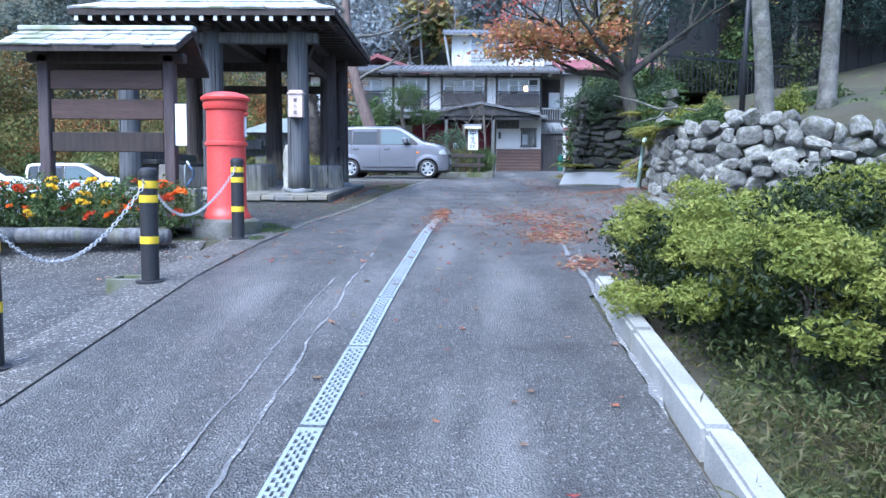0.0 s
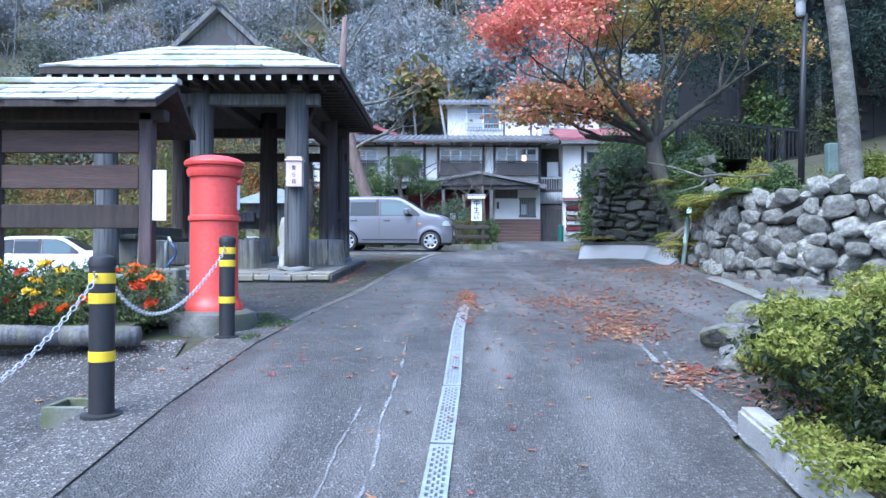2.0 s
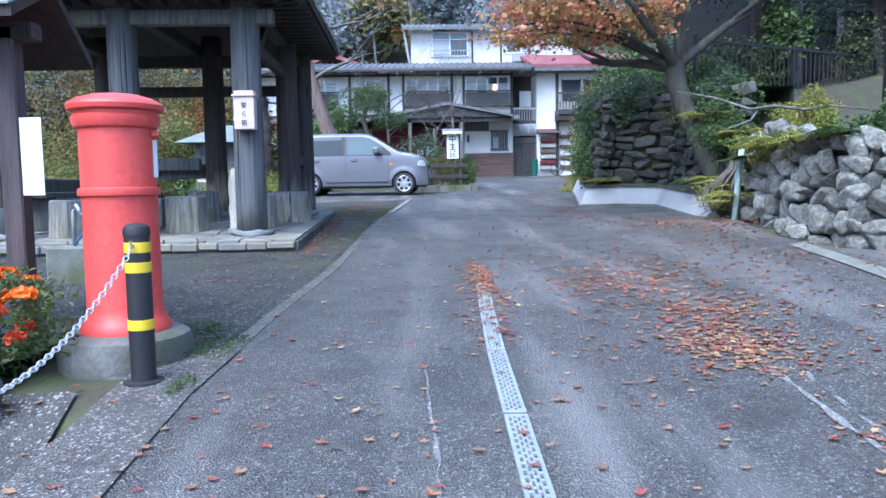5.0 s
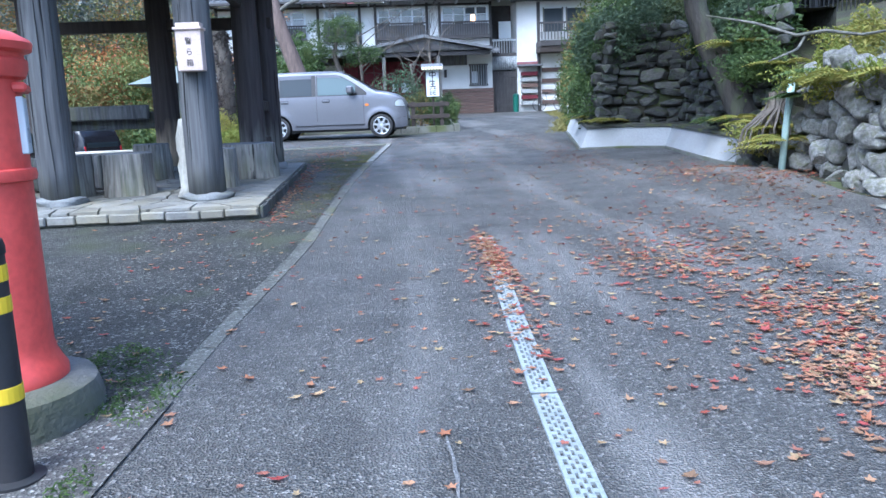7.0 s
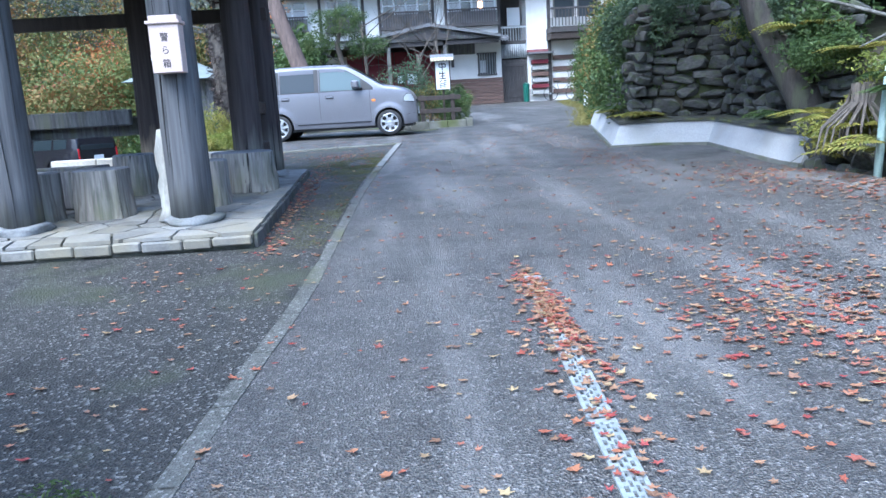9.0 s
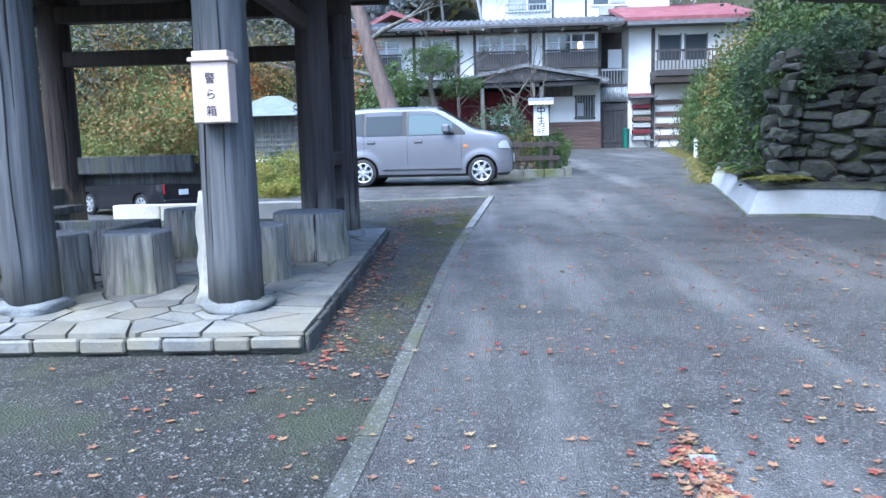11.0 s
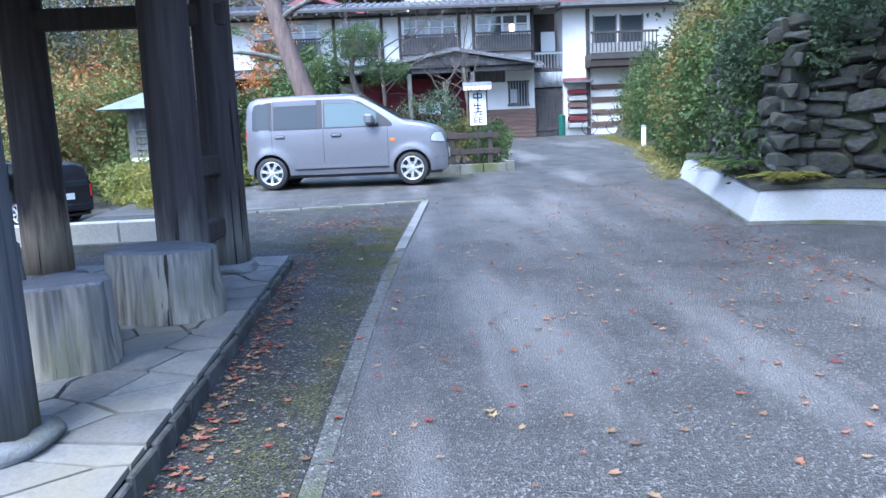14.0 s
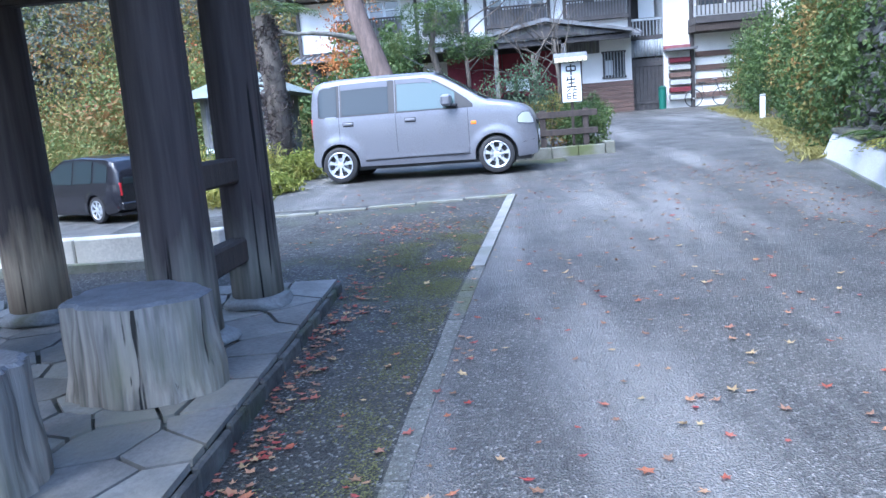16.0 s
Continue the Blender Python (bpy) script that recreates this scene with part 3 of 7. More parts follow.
# ---- stone walls ----
def stone_wall(name, path, height, size, material, seed, label, lean=0.12, flat=1.0, square=0.7):
    """A dry wall of separate stones along a path (x, y, ground z); lean sets it back with height."""
    rng = random.Random(seed)
    root = structure(new(name), label, "stone wall")
    kinds = []
    for i in range(14):
        b = broken_stone(0.54 * rng.uniform(0.9, 1.1), 0.52, 0.54 * rng.uniform(0.9, 1.05), seed * 31 + i, square)
        me = bpy.data.meshes.new("stone")
        b.to_mesh(me)
        b.free()
        me.materials.append(material)
        kinds.append(me)
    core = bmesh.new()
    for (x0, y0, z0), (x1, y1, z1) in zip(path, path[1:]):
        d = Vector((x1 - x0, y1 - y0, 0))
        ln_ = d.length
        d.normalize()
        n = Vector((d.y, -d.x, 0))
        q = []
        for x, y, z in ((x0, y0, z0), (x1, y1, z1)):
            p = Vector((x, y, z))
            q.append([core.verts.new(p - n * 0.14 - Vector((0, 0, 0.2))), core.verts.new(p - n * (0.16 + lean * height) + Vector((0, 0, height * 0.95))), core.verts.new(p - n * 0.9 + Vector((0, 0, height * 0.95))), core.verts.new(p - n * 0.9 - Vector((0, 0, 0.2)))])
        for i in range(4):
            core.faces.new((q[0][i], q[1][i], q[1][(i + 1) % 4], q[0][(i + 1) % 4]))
        h = 0.0
        while h < height - 0.05:
            ch = size * rng.uniform(0.7, 1.15) * flat
            s = -rng.uniform(0, size * 0.5)
            while s < ln_:
                w = size * rng.uniform(0.6, 2.0)
                t = min(1, max(0, (s + w / 2) / ln_))
                p = Vector((x0 + (x1 - x0) * t, y0 + (y1 - y0) * t, z0 + (z1 - z0) * t))
                p += Vector((0, 0, h + ch * 0.5 + rng.uniform(-0.05, 0.05))) - n * (lean * h + 0.12 + rng.uniform(-0.05, 0.05))
                ob = new("stone", rng.choice(kinds))
                ob.parent = root
                ob.matrix_basis = Matrix.Translation(p) @ Matrix.Rotation(math.atan2(d.y, d.x), 4, "Z") @ Euler((rng.uniform(-0.25, 0.25), rng.uniform(-0.5, 0.5) * min(1.0, flat * flat), rng.uniform(-0.25, 0.25))).to_matrix().to_4x4() @ Matrix.Diagonal((w * 1.0, size * 1.05, ch * rng.uniform(1.0, 1.25), 1))
                s += w * 0.93
            h += ch * 0.95
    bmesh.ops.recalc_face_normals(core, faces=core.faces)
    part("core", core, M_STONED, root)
    return root


WP = [(2.86, 11.95), (2.65, 10.5), (2.69, 9.6), (3.0, 8.85), (3.6, 8.35), (5.2, 7.6), (8.0, 6.8)]
stone_wall("wall_stone_pale", [(x, y, land(x - 0.1, y - 0.1) - 0.04) for x, y in WP], 1.02, 0.19, M_STONE, 5, "retaining wall of pale rounded field stones")
stone_wall("wall_stone_dark", [(3.35, 21.2, 1.8), (2.62, 17.5, 1.66), (3.8, 16.98, 1.66), (3.62, 13.95, 1.55)], 1.6, 0.24, M_STONED, 11, "dark mossy dry stone retaining wall", 0.1, 0.62, 0.5)
stone_wall("wall_stone_low", [(3.35, 13.9, 1.15), (2.95, 12.1, 1.05)], 0.35, 0.25, M_STONED, 17, "low dark stone ledge with a concrete cap", 0.05)


# worn seams in the lane
def seam(fx, y0, y1, w, seed, material, label):
    bm = bmesh.new()
    rows = []
    n = int((y1 - y0) / 0.05)
    for i in range(n + 1):
        y = y0 + (y1 - y0) * i / n
        x = fx(y) + 0.03 * noise.noise(Vector((seed, y * 1.6, 0))) + 0.012 * noise.noise(Vector((seed, y * 9, 0)))
        h = w * max(0.12, 0.55 + 0.9 * noise.noise(Vector((seed + 5, y * 5, 0)))) * min(1, i / 6, (n - i) / 6 + 0.05)
        rows.append([bm.verts.new((x - h, y, land(x - h, y) + 0.005)), bm.verts.new((x + h, y, land(x + h, y) + 0.005))])
    for a, c in zip(rows, rows[1:]):
        bm.faces.new((a[0], a[1], c[1], c[0]))
    return structure(part("road_seam", bm, material), label, "road seam")


M_SEAM = gravelly("bleached_asphalt", (0.13, 0.13, 0.13), (0.185, 0.188, 0.19), (0.34, 0.34, 0.34), 0.7, 90, 0.1, 0.3)
seam(lambda y: grate_x(y) - 0.27 - 0.035 * (y - 4), 1.6, 7.6, 0.012, 1, M_SEAM, "thin pale crack sealed along the lane")
seam(lambda y: grate_x(y) - 0.42 - 0.02 * (y - 3), 1.6, 5.6, 0.009, 2, M_SEAM, "thin pale crack along the lane")
seam(lambda y: 0.9 - 0.0 * y + 0.03 * (y - 4), 3.0, 8.6, 0.03, 3, M_SEAM, "bleached streak along the old gutter line")
seam(lambda y: 1.03 + 0.16 * (y - 6.4), 6.2, 8.2, 0.02, 4, M_SEAM, "bleached branch of the old gutter line")
bm = bmesh.new()
for i in range(14):
    y = 7.2 + i * 0.2
    x = 2.3 + 0.08 * (y - 7.2)
    q = [bm.verts.new((x + dx, y + dy, land(x + dx, y + dy) + 0.012)) for dx, dy in ((-0.06, 0), (0.06, 0), (0.075, 0.195), (-0.045, 0.195))]
    bm.faces.new(q)
structure(part("gutter", bm, M_CONCD), "concrete gutter strip before the stone wall", "gutter")

# ---- shelter ----
M_BASEST = mat("grey_mortar_collar", (0.24, 0.25, 0.255), (0.16, 0.165, 0.165), 6, 0.9, 0.4, 50, c3=(0.1, 0.105, 0.075), stains=4)
gazebo = thing("shelter", (-4.13, 14.5, 1.25), "open timber shelter with weathered posts and a bark shingle roof", "shelter")


def local(x, y, z):
    return Vector((x + 4.13, y - 14.5, z - 1.25))


def post(x, y, top, r, material, foot=0.05):
    bm = bmesh.new()
    z0 = plat_z(y) - 1.25
    n = 9
    tube(bm, [(x + 4.13, y - 14.5, z0 + foot + (top - z0 - 1.25 - foot) * k / n) for k in range(n + 1)], [r * (1.1 - 0.14 * k / n) for k in range(n + 1)], 22)
    for v in bm.verts:
        a = math.atan2(v.co.y - (y - 14.5), v.co.x - (x + 4.13))
        k = (0.014 if material is M_POSTG else 0.004) * noise.noise(Vector((a * 2.5, v.co.z * 0.4, x))) + (0.01 if material is M_POSTG else 0.004) * noise.noise(Vector((a * 9, v.co.z * 0.15, x)))
        v.co.x += k * math.cos(a) * 1.6
        v.co.y += k * math.sin(a) * 1.6
    p = part("post", bm, material, gazebo, "", True)
    b = rock(r * 1.45, r * 1.4, 0.06, x + y, 3, 0.25)
    for v in b.verts:
        v.co += local(x, y, plat_z(y) + 0.03)
    part("base_stone", b, M_BASEST, gazebo, "rounded grey base stone", True)
    return p


for x, y, r, m in ((-2.75, 12.85, 0.165, M_POSTG), (-4.2, 12.85, 0.165, M_POSTG), (-5.65, 12.85, 0.165, M_POSTG), (-2.53, 16.08, 0.145, M_POSTD), (-2.66, 15.3, 0.16, M_POSTD), (-3.95, 16.05, 0.165, M_POSTT), (-5.65, 16.05, 0.165, M_POSTT)):
    p = post(x, y, 4.2, r, m)
    if m is M_POSTG:
        b0 = local(x, y, plat_z(y))
        for a, z0, z1 in ((-1.35, 0.08, 2.7), (-2.2, 0.5, 1.9), (-0.55, 0.9, 2.3)):
            pts, rad = [], []
            for k in range(13):
                z = z0 + (z1 - z0) * k / 12
                g = a + 0.05 * math.sin(z * 2.1 + x) + 0.03 * math.sin(z * 5.3)
                rr = r * (1.1 - 0.14 * z / 2.95) + 0.001
                pts.append(b0 + Vector((rr * math.cos(g), rr * math.sin(g), z)))
                rad.append(0.0015 + 0.0045 * math.sin(math.pi * k / 12))
            part("drying_crack", tube(bmesh.new(), pts, rad, 5), M_BLACK, p, "dark open drying crack")
# props at the corner post
for z0 in (0.4, 0.88):
    c = local(-2.58, 15.68, plat_z(15.6) + z0)
    part("cross_piece", cube(c.x - 0.05, c.x + 0.07, c.y - 0.42, c.y + 0.42, c.z - 0.075, c.z + 0.075, bevel=0.015), M_WOODD, gazebo)
bm = bmesh.new()
b0 = local(-2.93, 12.95, plat_z(12.8))
tube(bm, [b0 + Vector((0.012 * math.sin(k * 2.0), 0, 0.02 + 0.1 * k)) for k in range(9)], [0.13, 0.115, 0.11, 0.105, 0.1, 0.1, 0.095, 0.09, 0.07], 10)
for v in bm.verts:
    v.co += Vector((noise.noise(v.co * 6), noise.noise(v.co * 6 + Vector((9, 0, 0))), 0)) * 0.05
part("split_trunk", bm, mat("bleached_trunk", (0.45, 0.44, 0.4), (0.3, 0.29, 0.26), 6, 0.8, 0.5, 40, stretch=(2, 2, 0.4)), gazebo, "bleached split trunk bound to the post", True)

RX0, RX1, RY0, RY1, EZ = -6.27, -2.0, 12.1, 16.9, 4.12
for x in (-5.65, -4.2, -2.7):
    part("beam", cube(x + 4.13 - 0.09, x + 4.13 + 0.09, RY0 + 0.4 - 14.5, RY1 - 0.4 - 14.5, 3.9 - 1.25, 4.07 - 1.25, bevel=0.012), M_WOODD, gazebo)
for y in (12.85, 16.0):
    part("beam", cube(RX0 + 0.4 + 4.13, RX1 - 0.4 + 4.13, y - 0.08 - 14.5, y + 0.08 - 14.5, 3.72 - 1.25, 3.895 - 1.25, bevel=0.012), M_WOODG if y < 14 else M_WOODD, gazebo)
part("tie_beam", cube(-5.65 + 4.13, -2.4 + 4.13, 16.0 - 0.05 - 14.5, 16.05 - 14.5, 3.26 - 1.25, 3.42 - 1.25, bevel=0.01), M_WOODD, gazebo)
part("tie_beam", cube(-2.7 + 4.13 - 0.05, -2.7 + 4.13 + 0.05, 12.9 - 14.5, 15.9 - 14.5, 3.43 - 1.25, 3.58 - 1.25, bevel=0.01), M_WOODD, gazebo)
bm = prism(bmesh.new(), [(-1.35 + 14.5 - 14.5, 3.3 - 1.25), (-0.6, 3.88 - 1.25), (-0.75, 3.88 - 1.25), (-1.5, 3.42 - 1.25)], "x", -2.78 + 4.13, -2.66 + 4.13)
part("brace", bm, M_WOODD, gazebo)

TX0, TX1, TY0, TY1, TZ = -4.78, -3.48, 13.45, 15.55, 4.8
bm = bmesh.new()
e = [local(RX0, RY0, EZ), local(RX1, RY0, EZ), local(RX1, RY1, EZ), local(RX0, RY1, EZ)]
t = [local(TX0, TY0, TZ), local(TX1, TY0, TZ), local(TX1, TY1, TZ), local(TX0, TY1, TZ)]
lev = [[bm.verts.new(p + Vector((0, 0, dz))) for p in q] for q, dz in ((e, 0), (e, -0.09), (t, 0), (t, -0.09))]
for i in range(4):
    j = (i + 1) % 4
    bm.faces.new((lev[0][i], lev[0][j], lev[2][j], lev[2][i]))
    bm.faces.new((lev[1][j], lev[1][i], lev[3][i], lev[3][j]))
    bm.faces.new((lev[1][i], lev[1][j], lev[0][j], lev[0][i]))
bm.faces.new(lev[2])
bm.faces.new(lev[3][::-1])
roof = part("roof", bm, M_WOODD, gazebo)


def shingles(parent, c0, c1, c2, c3, rows, width, seed, lift=0.012, thick=0.022):
    """Overlapping shingle boards over the slope c0 c1 (eave) to c3 c2 (top)."""
    rng = random.Random(seed)
    c0, c1, c2, c3 = (Vector(c) for c in (c0, c1, c2, c3))
    n = (c1 - c0).cross(c3 - c0).normalized()
    for r in range(rows):
        a, b = r / rows, min(1.0, (r + 1.25) / rows)
        l0, l1, h0, h1 = c0.lerp(c3, a), c1.lerp(c2, a), c0.lerp(c3, b), c1.lerp(c2, b)
        k = max(2, round((l1 - l0).length / width))
        cuts = [0] + sorted(min(0.98, max(0.02, (i + rng.uniform(-0.25, 0.25)) / k)) for i in range(1, k)) + [1]
        for u, v in zip(cuts, cuts[1:]):
            bm = bmesh.new()
            g = 0.006 / (l1 - l0).length
            up = n * (lift + thick + rng.uniform(0, 0.012))
            q = [l0.lerp(l1, u + g), l0.lerp(l1, v - g), h0.lerp(h1, v - g), h0.lerp(h1, u + g)]
            jit = (c0 - c3).normalized() * rng.uniform(0, 0.025)
            q[0], q[1] = q[0] + jit, q[1] + jit
            hi = [bm.verts.new(p + up * (1 if i < 2 else 0.35)) for i, p in enumerate(q)]
            lo = [bm.verts.new(p + n * (0.004 if i > 1 else lift)) for i, p in enumerate(q)]
            bm.faces.new(hi)
            for i in range(4):
                j = (i + 1) % 4
                bm.faces.new((lo[i], lo[j], hi[j], hi[i]))
            part("shingle", bm, M_SHINGLE, parent)


shingles(roof, e[0], e[1], t[1], t[0], 4, 0.55, 1)
shingles(roof, e[1], e[2], t[2], t[1], 4, 0.7, 2)
shingles(roof, e[3], e[0], t[0], t[3], 3, 0.9, 3)
for s_ in (-1, 1):
    a, b = Vector((s_ * 0.68, -1.2, 4.72 - 1.25)), Vector((0, -1.2, 5.36 - 1.25))
    bm = bmesh.new()
    nn = Vector((s_ * 0.66, 0, 0.75)) * 0.07
    q = [a, b, b + Vector((0, 0, 0.1)), a + nn]
    lo = [bm.verts.new(p) for p in q]
    hi = [bm.verts.new(p + Vector((0, 2.4, 0))) for p in q]
    bm.faces.new(lo)
    bm.faces.new(hi)
    for i in range(4):
        bm.faces.new((lo[i], lo[(i + 1) % 4], hi[(i + 1) % 4], hi[i]))
    bmesh.ops.recalc_face_normals(bm, faces=bm.faces)
    part("gable_slope", bm, M_WOODG, gazebo)
part("ridge_log", tube(bmesh.new(), [(0, -1.28, 5.46 - 1.25), (0, 1.28, 5.46 - 1.25)], 0.06, 12), M_WOODG, gazebo, "", True)
part("gable_wall", prism(bmesh.new(), [(-0.36, 4.78 - 1.25), (0, 5.1 - 1.25), (0.36, 4.78 - 1.25)], "y", -1.08, -1.05), M_DARK, gazebo)
part("gable_frame", prism(bmesh.new(), [(-0.62, 4.76 - 1.25), (0, 5.33 - 1.25), (0.62, 4.76 - 1.25)], "y", -1.046, 1.04), M_WOODG, gazebo)
M_TIP = mat("white_rafter_tip", (0.72, 0.74, 0.76), (0.62, 0.64, 0.66), 9, 0.6, 0.05)
for i in range(19):
    x = RX0 + 0.12 + i * (RX1 - RX0 - 0.24) / 18 + 4.13
    r = part("rafter", cube(x - 0.03, x + 0.03, RY0 + 0.03 - 14.5, RY0 + 0.8 - 14.5, EZ - 1.25 - 0.17, EZ - 1.25 - 0.095), M_WOODD, gazebo)
    part("rafter_tip", cube(x - 0.032, x + 0.032, RY0 + 0.022 - 14.5, RY0 + 0.028 - 14.5, EZ - 1.25 - 0.172, EZ - 1.25 - 0.096), M_TIP, r, "white painted rafter tip")
for i in range(18):
    y = RY0 + 0.4 + i * (RY1 - RY0 - 0.6) / 17 - 14.5
    part("rafter", cube(RX1 - 0.8 + 4.13, RX1 - 0.03 + 4.13, y - 0.03, y + 0.03, EZ - 1.25 - 0.17, EZ - 1.25 - 0.095), M_WOODD, gazebo)
for (x0, x1, y, z) in ((-5.65, -4.2, 16.05, 0.75), (-4.2, -2.75, 16.1, 0.0),):
    if z:
        part("rail", cube(x0 + 4.13, x1 + 4.13, y - 0.06 - 14.5, y + 0.06 - 14.5, plat_z(y) - 1.25 + z, plat_z(y) - 1.25 + z + 0.2, bevel=0.015), M_WOODG, gazebo)
part("rail", cube(-5.75 + 4.13, -4.0 + 4.13, 16.22 - 14.5, 16.3 - 14.5, plat_z(16) - 1.25 + 0.62, plat_z(16) - 1.25 + 0.86, bevel=0.015), M_WOODG, gazebo)
part("rail", cube(-5.72 + 4.13, -5.6 + 4.13, 12.9 - 14.5, 16.0 - 14.5, plat_z(14) - 1.25 + 0.5, plat_z(14) - 1.25 + 0.7, bevel=0.015), M_WOODG, gazebo)

# bench, table and stumps under the roof
bench = thing("plank_bench", (-5.55, 14.5, plat_z(14.5)), "long weathered plank bench under the shelter", "bench")
part("seat", cube(-0.2, 0.2, -1.3, 1.3, 0.42, 0.5, bevel=0.012), M_WOODG, bench)
for y in (-1.0, 1.0):
    part("leg", cube(-0.15, 0.15, y - 0.1, y + 0.1, 0.0, 0.42, bevel=0.015), M_WOODG, bench)
hearth = thing("hearth_table", (-4.75, 14.55, plat_z(14.6)), "low square timber hearth table with a dark middle", "table")
for a in range(4):
    part("side_board", cube(-0.55, 0.55 - 0.1, -0.55, -0.45, 0.0, 0.38, bevel=0.01, m=Matrix.Rotation(a * math.pi / 2, 4, "Z")), M_WOODG, hearth)
part("ash_bed", cube(-0.44, 0.44, -0.44, 0.44, 0.0, 0.25), M_BLACK, hearth)


def stump(x, y, r, h, seed, label, lobes=0.0):
    rng = random.Random(seed)
    ob = thing("tree_stump", (x, y, plat_z(y) - 0.004), label, "stump", "stump seats under the shelter")
    bm = bmesh.new()
    seg, lev = 64, 8
    cr = [(rng.uniform(0, 6.28), rng.uniform(0.02, 0.06), rng.uniform(0.06, 0.14)) for _ in range(7)]

    def rad(a, k):
        q = r * (1 + 0.05 * math.sin(3 * a + seed) + 0.04 * math.sin(5 * a + seed * 2)) * (1.03 - 0.04 * k + 0.06 * (1 - k) ** 3)
        q += lobes * max(0, math.cos(a + 0.5)) ** 3
        for c, d, w in cr:
            da = (a - c + math.pi) % (2 * math.pi) - math.pi
            q -= d * r * 1.6 * math.exp(-(da / w) ** 2)
        return q + 0.022 * noise.noise(Vector((a * 9, k * 0.8, seed))) + 0.02 * noise.noise(Vector((a * 3, k * 2, seed)))
    rings = [[bm.verts.new((rad(2 * math.pi * i / seg, k / lev) * math.cos(2 * math.pi * i / seg), rad(2 * math.pi * i / seg, k / lev) * math.sin(2 * math.pi * i / seg), h * k / lev)) for i in range(seg)] for k in range(lev + 1)]
    for r0, r1 in zip(rings, rings[1:]):
        for i in range(seg):
            bm.faces.new((r0[i], r0[(i + 1) % seg], r1[(i + 1) % seg], r1[i]))
    part("bark_side", bm, M_STUMP, ob, "", True)
    bm = bmesh.new()
    ring = [bm.verts.new((0.995 * rad(2 * math.pi * i / seg, 1) * math.cos(2 * math.pi * i / seg), 0.995 * rad(2 * math.pi * i / seg, 1) * math.sin(2 * math.pi * i / seg), h)) for i in range(seg)]
    inner = [bm.verts.new((v.co.x * 0.93, v.co.y * 0.93, h + 0.014)) for v in ring]
    mid = bm.verts.new((0, 0, h + 0.01))
    for i in range(seg):
        bm.faces.new((ring[i], ring[(i + 1) % seg], inner[(i + 1) % seg], inner[i]))
        bm.faces.new((inner[i], inner[(i + 1) % seg], mid))
    part("cut_top", bm, M_STUMPT, ob, "smooth blue-grey cut top")
    return ob


stump(-2.72, 14.82, 0.28, 0.43, 1, "broad weathered tree stump seat with a flared foot", 0.16)
stump(-2.87, 13.85, 0.24, 0.44, 2, "round grey weathered tree stump seat")
stump(-3.72, 13.5, 0.25, 0.45, 3, "round grey weathered tree stump seat")
stump(-3.92, 15.1, 0.22, 0.45, 4, "round grey weathered tree stump seat")
stump(-4.3, 13.4, 0.2, 0.45, 6, "round grey weathered tree stump seat")
stump(-5.0, 13.0, 0.22, 0.45, 7, "round grey weathered tree stump seat")

# wooden box on the post
M_BOXW = mat("pale_pink_painted_wood", (0.62, 0.5, 0.46), (0.55, 0.44, 0.4), 5, 0.6, 0.1, 50)
wb = thing("suggestion_box", (-2.73, 12.62, 2.47), "pale painted wooden box with black characters on a post", "box", rz=-2)
part("body", cube(-0.145, 0.145, -0.1, 0.07, 0, 0.44, bevel=0.006), M_BOXW, wb)
part("lid", cube(-0.165, 0.165, -0.125, 0.08, 0.44, 0.47, bevel=0.006), M_BOXW, wb)
part("lid", cube(-0.14, 0.14, -0.09, 0.07, 0.47, 0.52, bevel=0.006), M_BOXW, wb)
part("latch", cube(-0.16, -0.146, -0.06, -0.02, 0.12, 0.17), M_PAPER, wb, "white latch")
wb.scale = (0.82, 0.82, 0.86)
M_INK = plain("black_ink", (0.012, 0.012, 0.014), 0.6)


def letters(text, x, y, z, size, parent, name="lettering"):
    cu = bpy.data.curves.new(name, "FONT")
    cu.body, cu.size, cu.align_x, cu.align_y, cu.extrude = text, size, "CENTER", "CENTER", 0.001
    cu.materials.append(M_INK)
    ob = new(name, cu)
    ob.parent = parent
    ob.matrix_basis = pose(x, y, z, 90, 0, 0)
    return ob


def bars(strokes, x, y, z, size, parent, material=M_INK):
    """A sign of plain strokes: (x0, z0, x1, z1) in units of its size."""
    bm = bmesh.new()
    for x0, z0, x1, z1, w in strokes:
        a, b = Vector((x + x0 * size, y, z + z0 * size)), Vector((x + x1 * size, y, z + z1 * size))
        d = (b - a).normalized()
        n = Vector((-d.z, 0, d.x)) * w * size * 0.5
        q = [a - n, b - n, b + n, a + n]
        f = [bm.verts.new(p) for p in q]
        r = [bm.verts.new(p + Vector((0, 0.002, 0))) for p in q]
        bm.faces.new(f)
        bm.faces.new(r[::-1])
        for i in range(4):
            bm.faces.new((f[i], r[i], r[(i + 1) % 4], f[(i + 1) % 4]))
    return part("lettering", bm, material, parent)


letters("ら", 0, -0.1025, 0.2, 0.085, wb)
letters("箱", 0, -0.1025, 0.08, 0.085, wb)
letters("警", 0, -0.1025, 0.315, 0.085, wb)

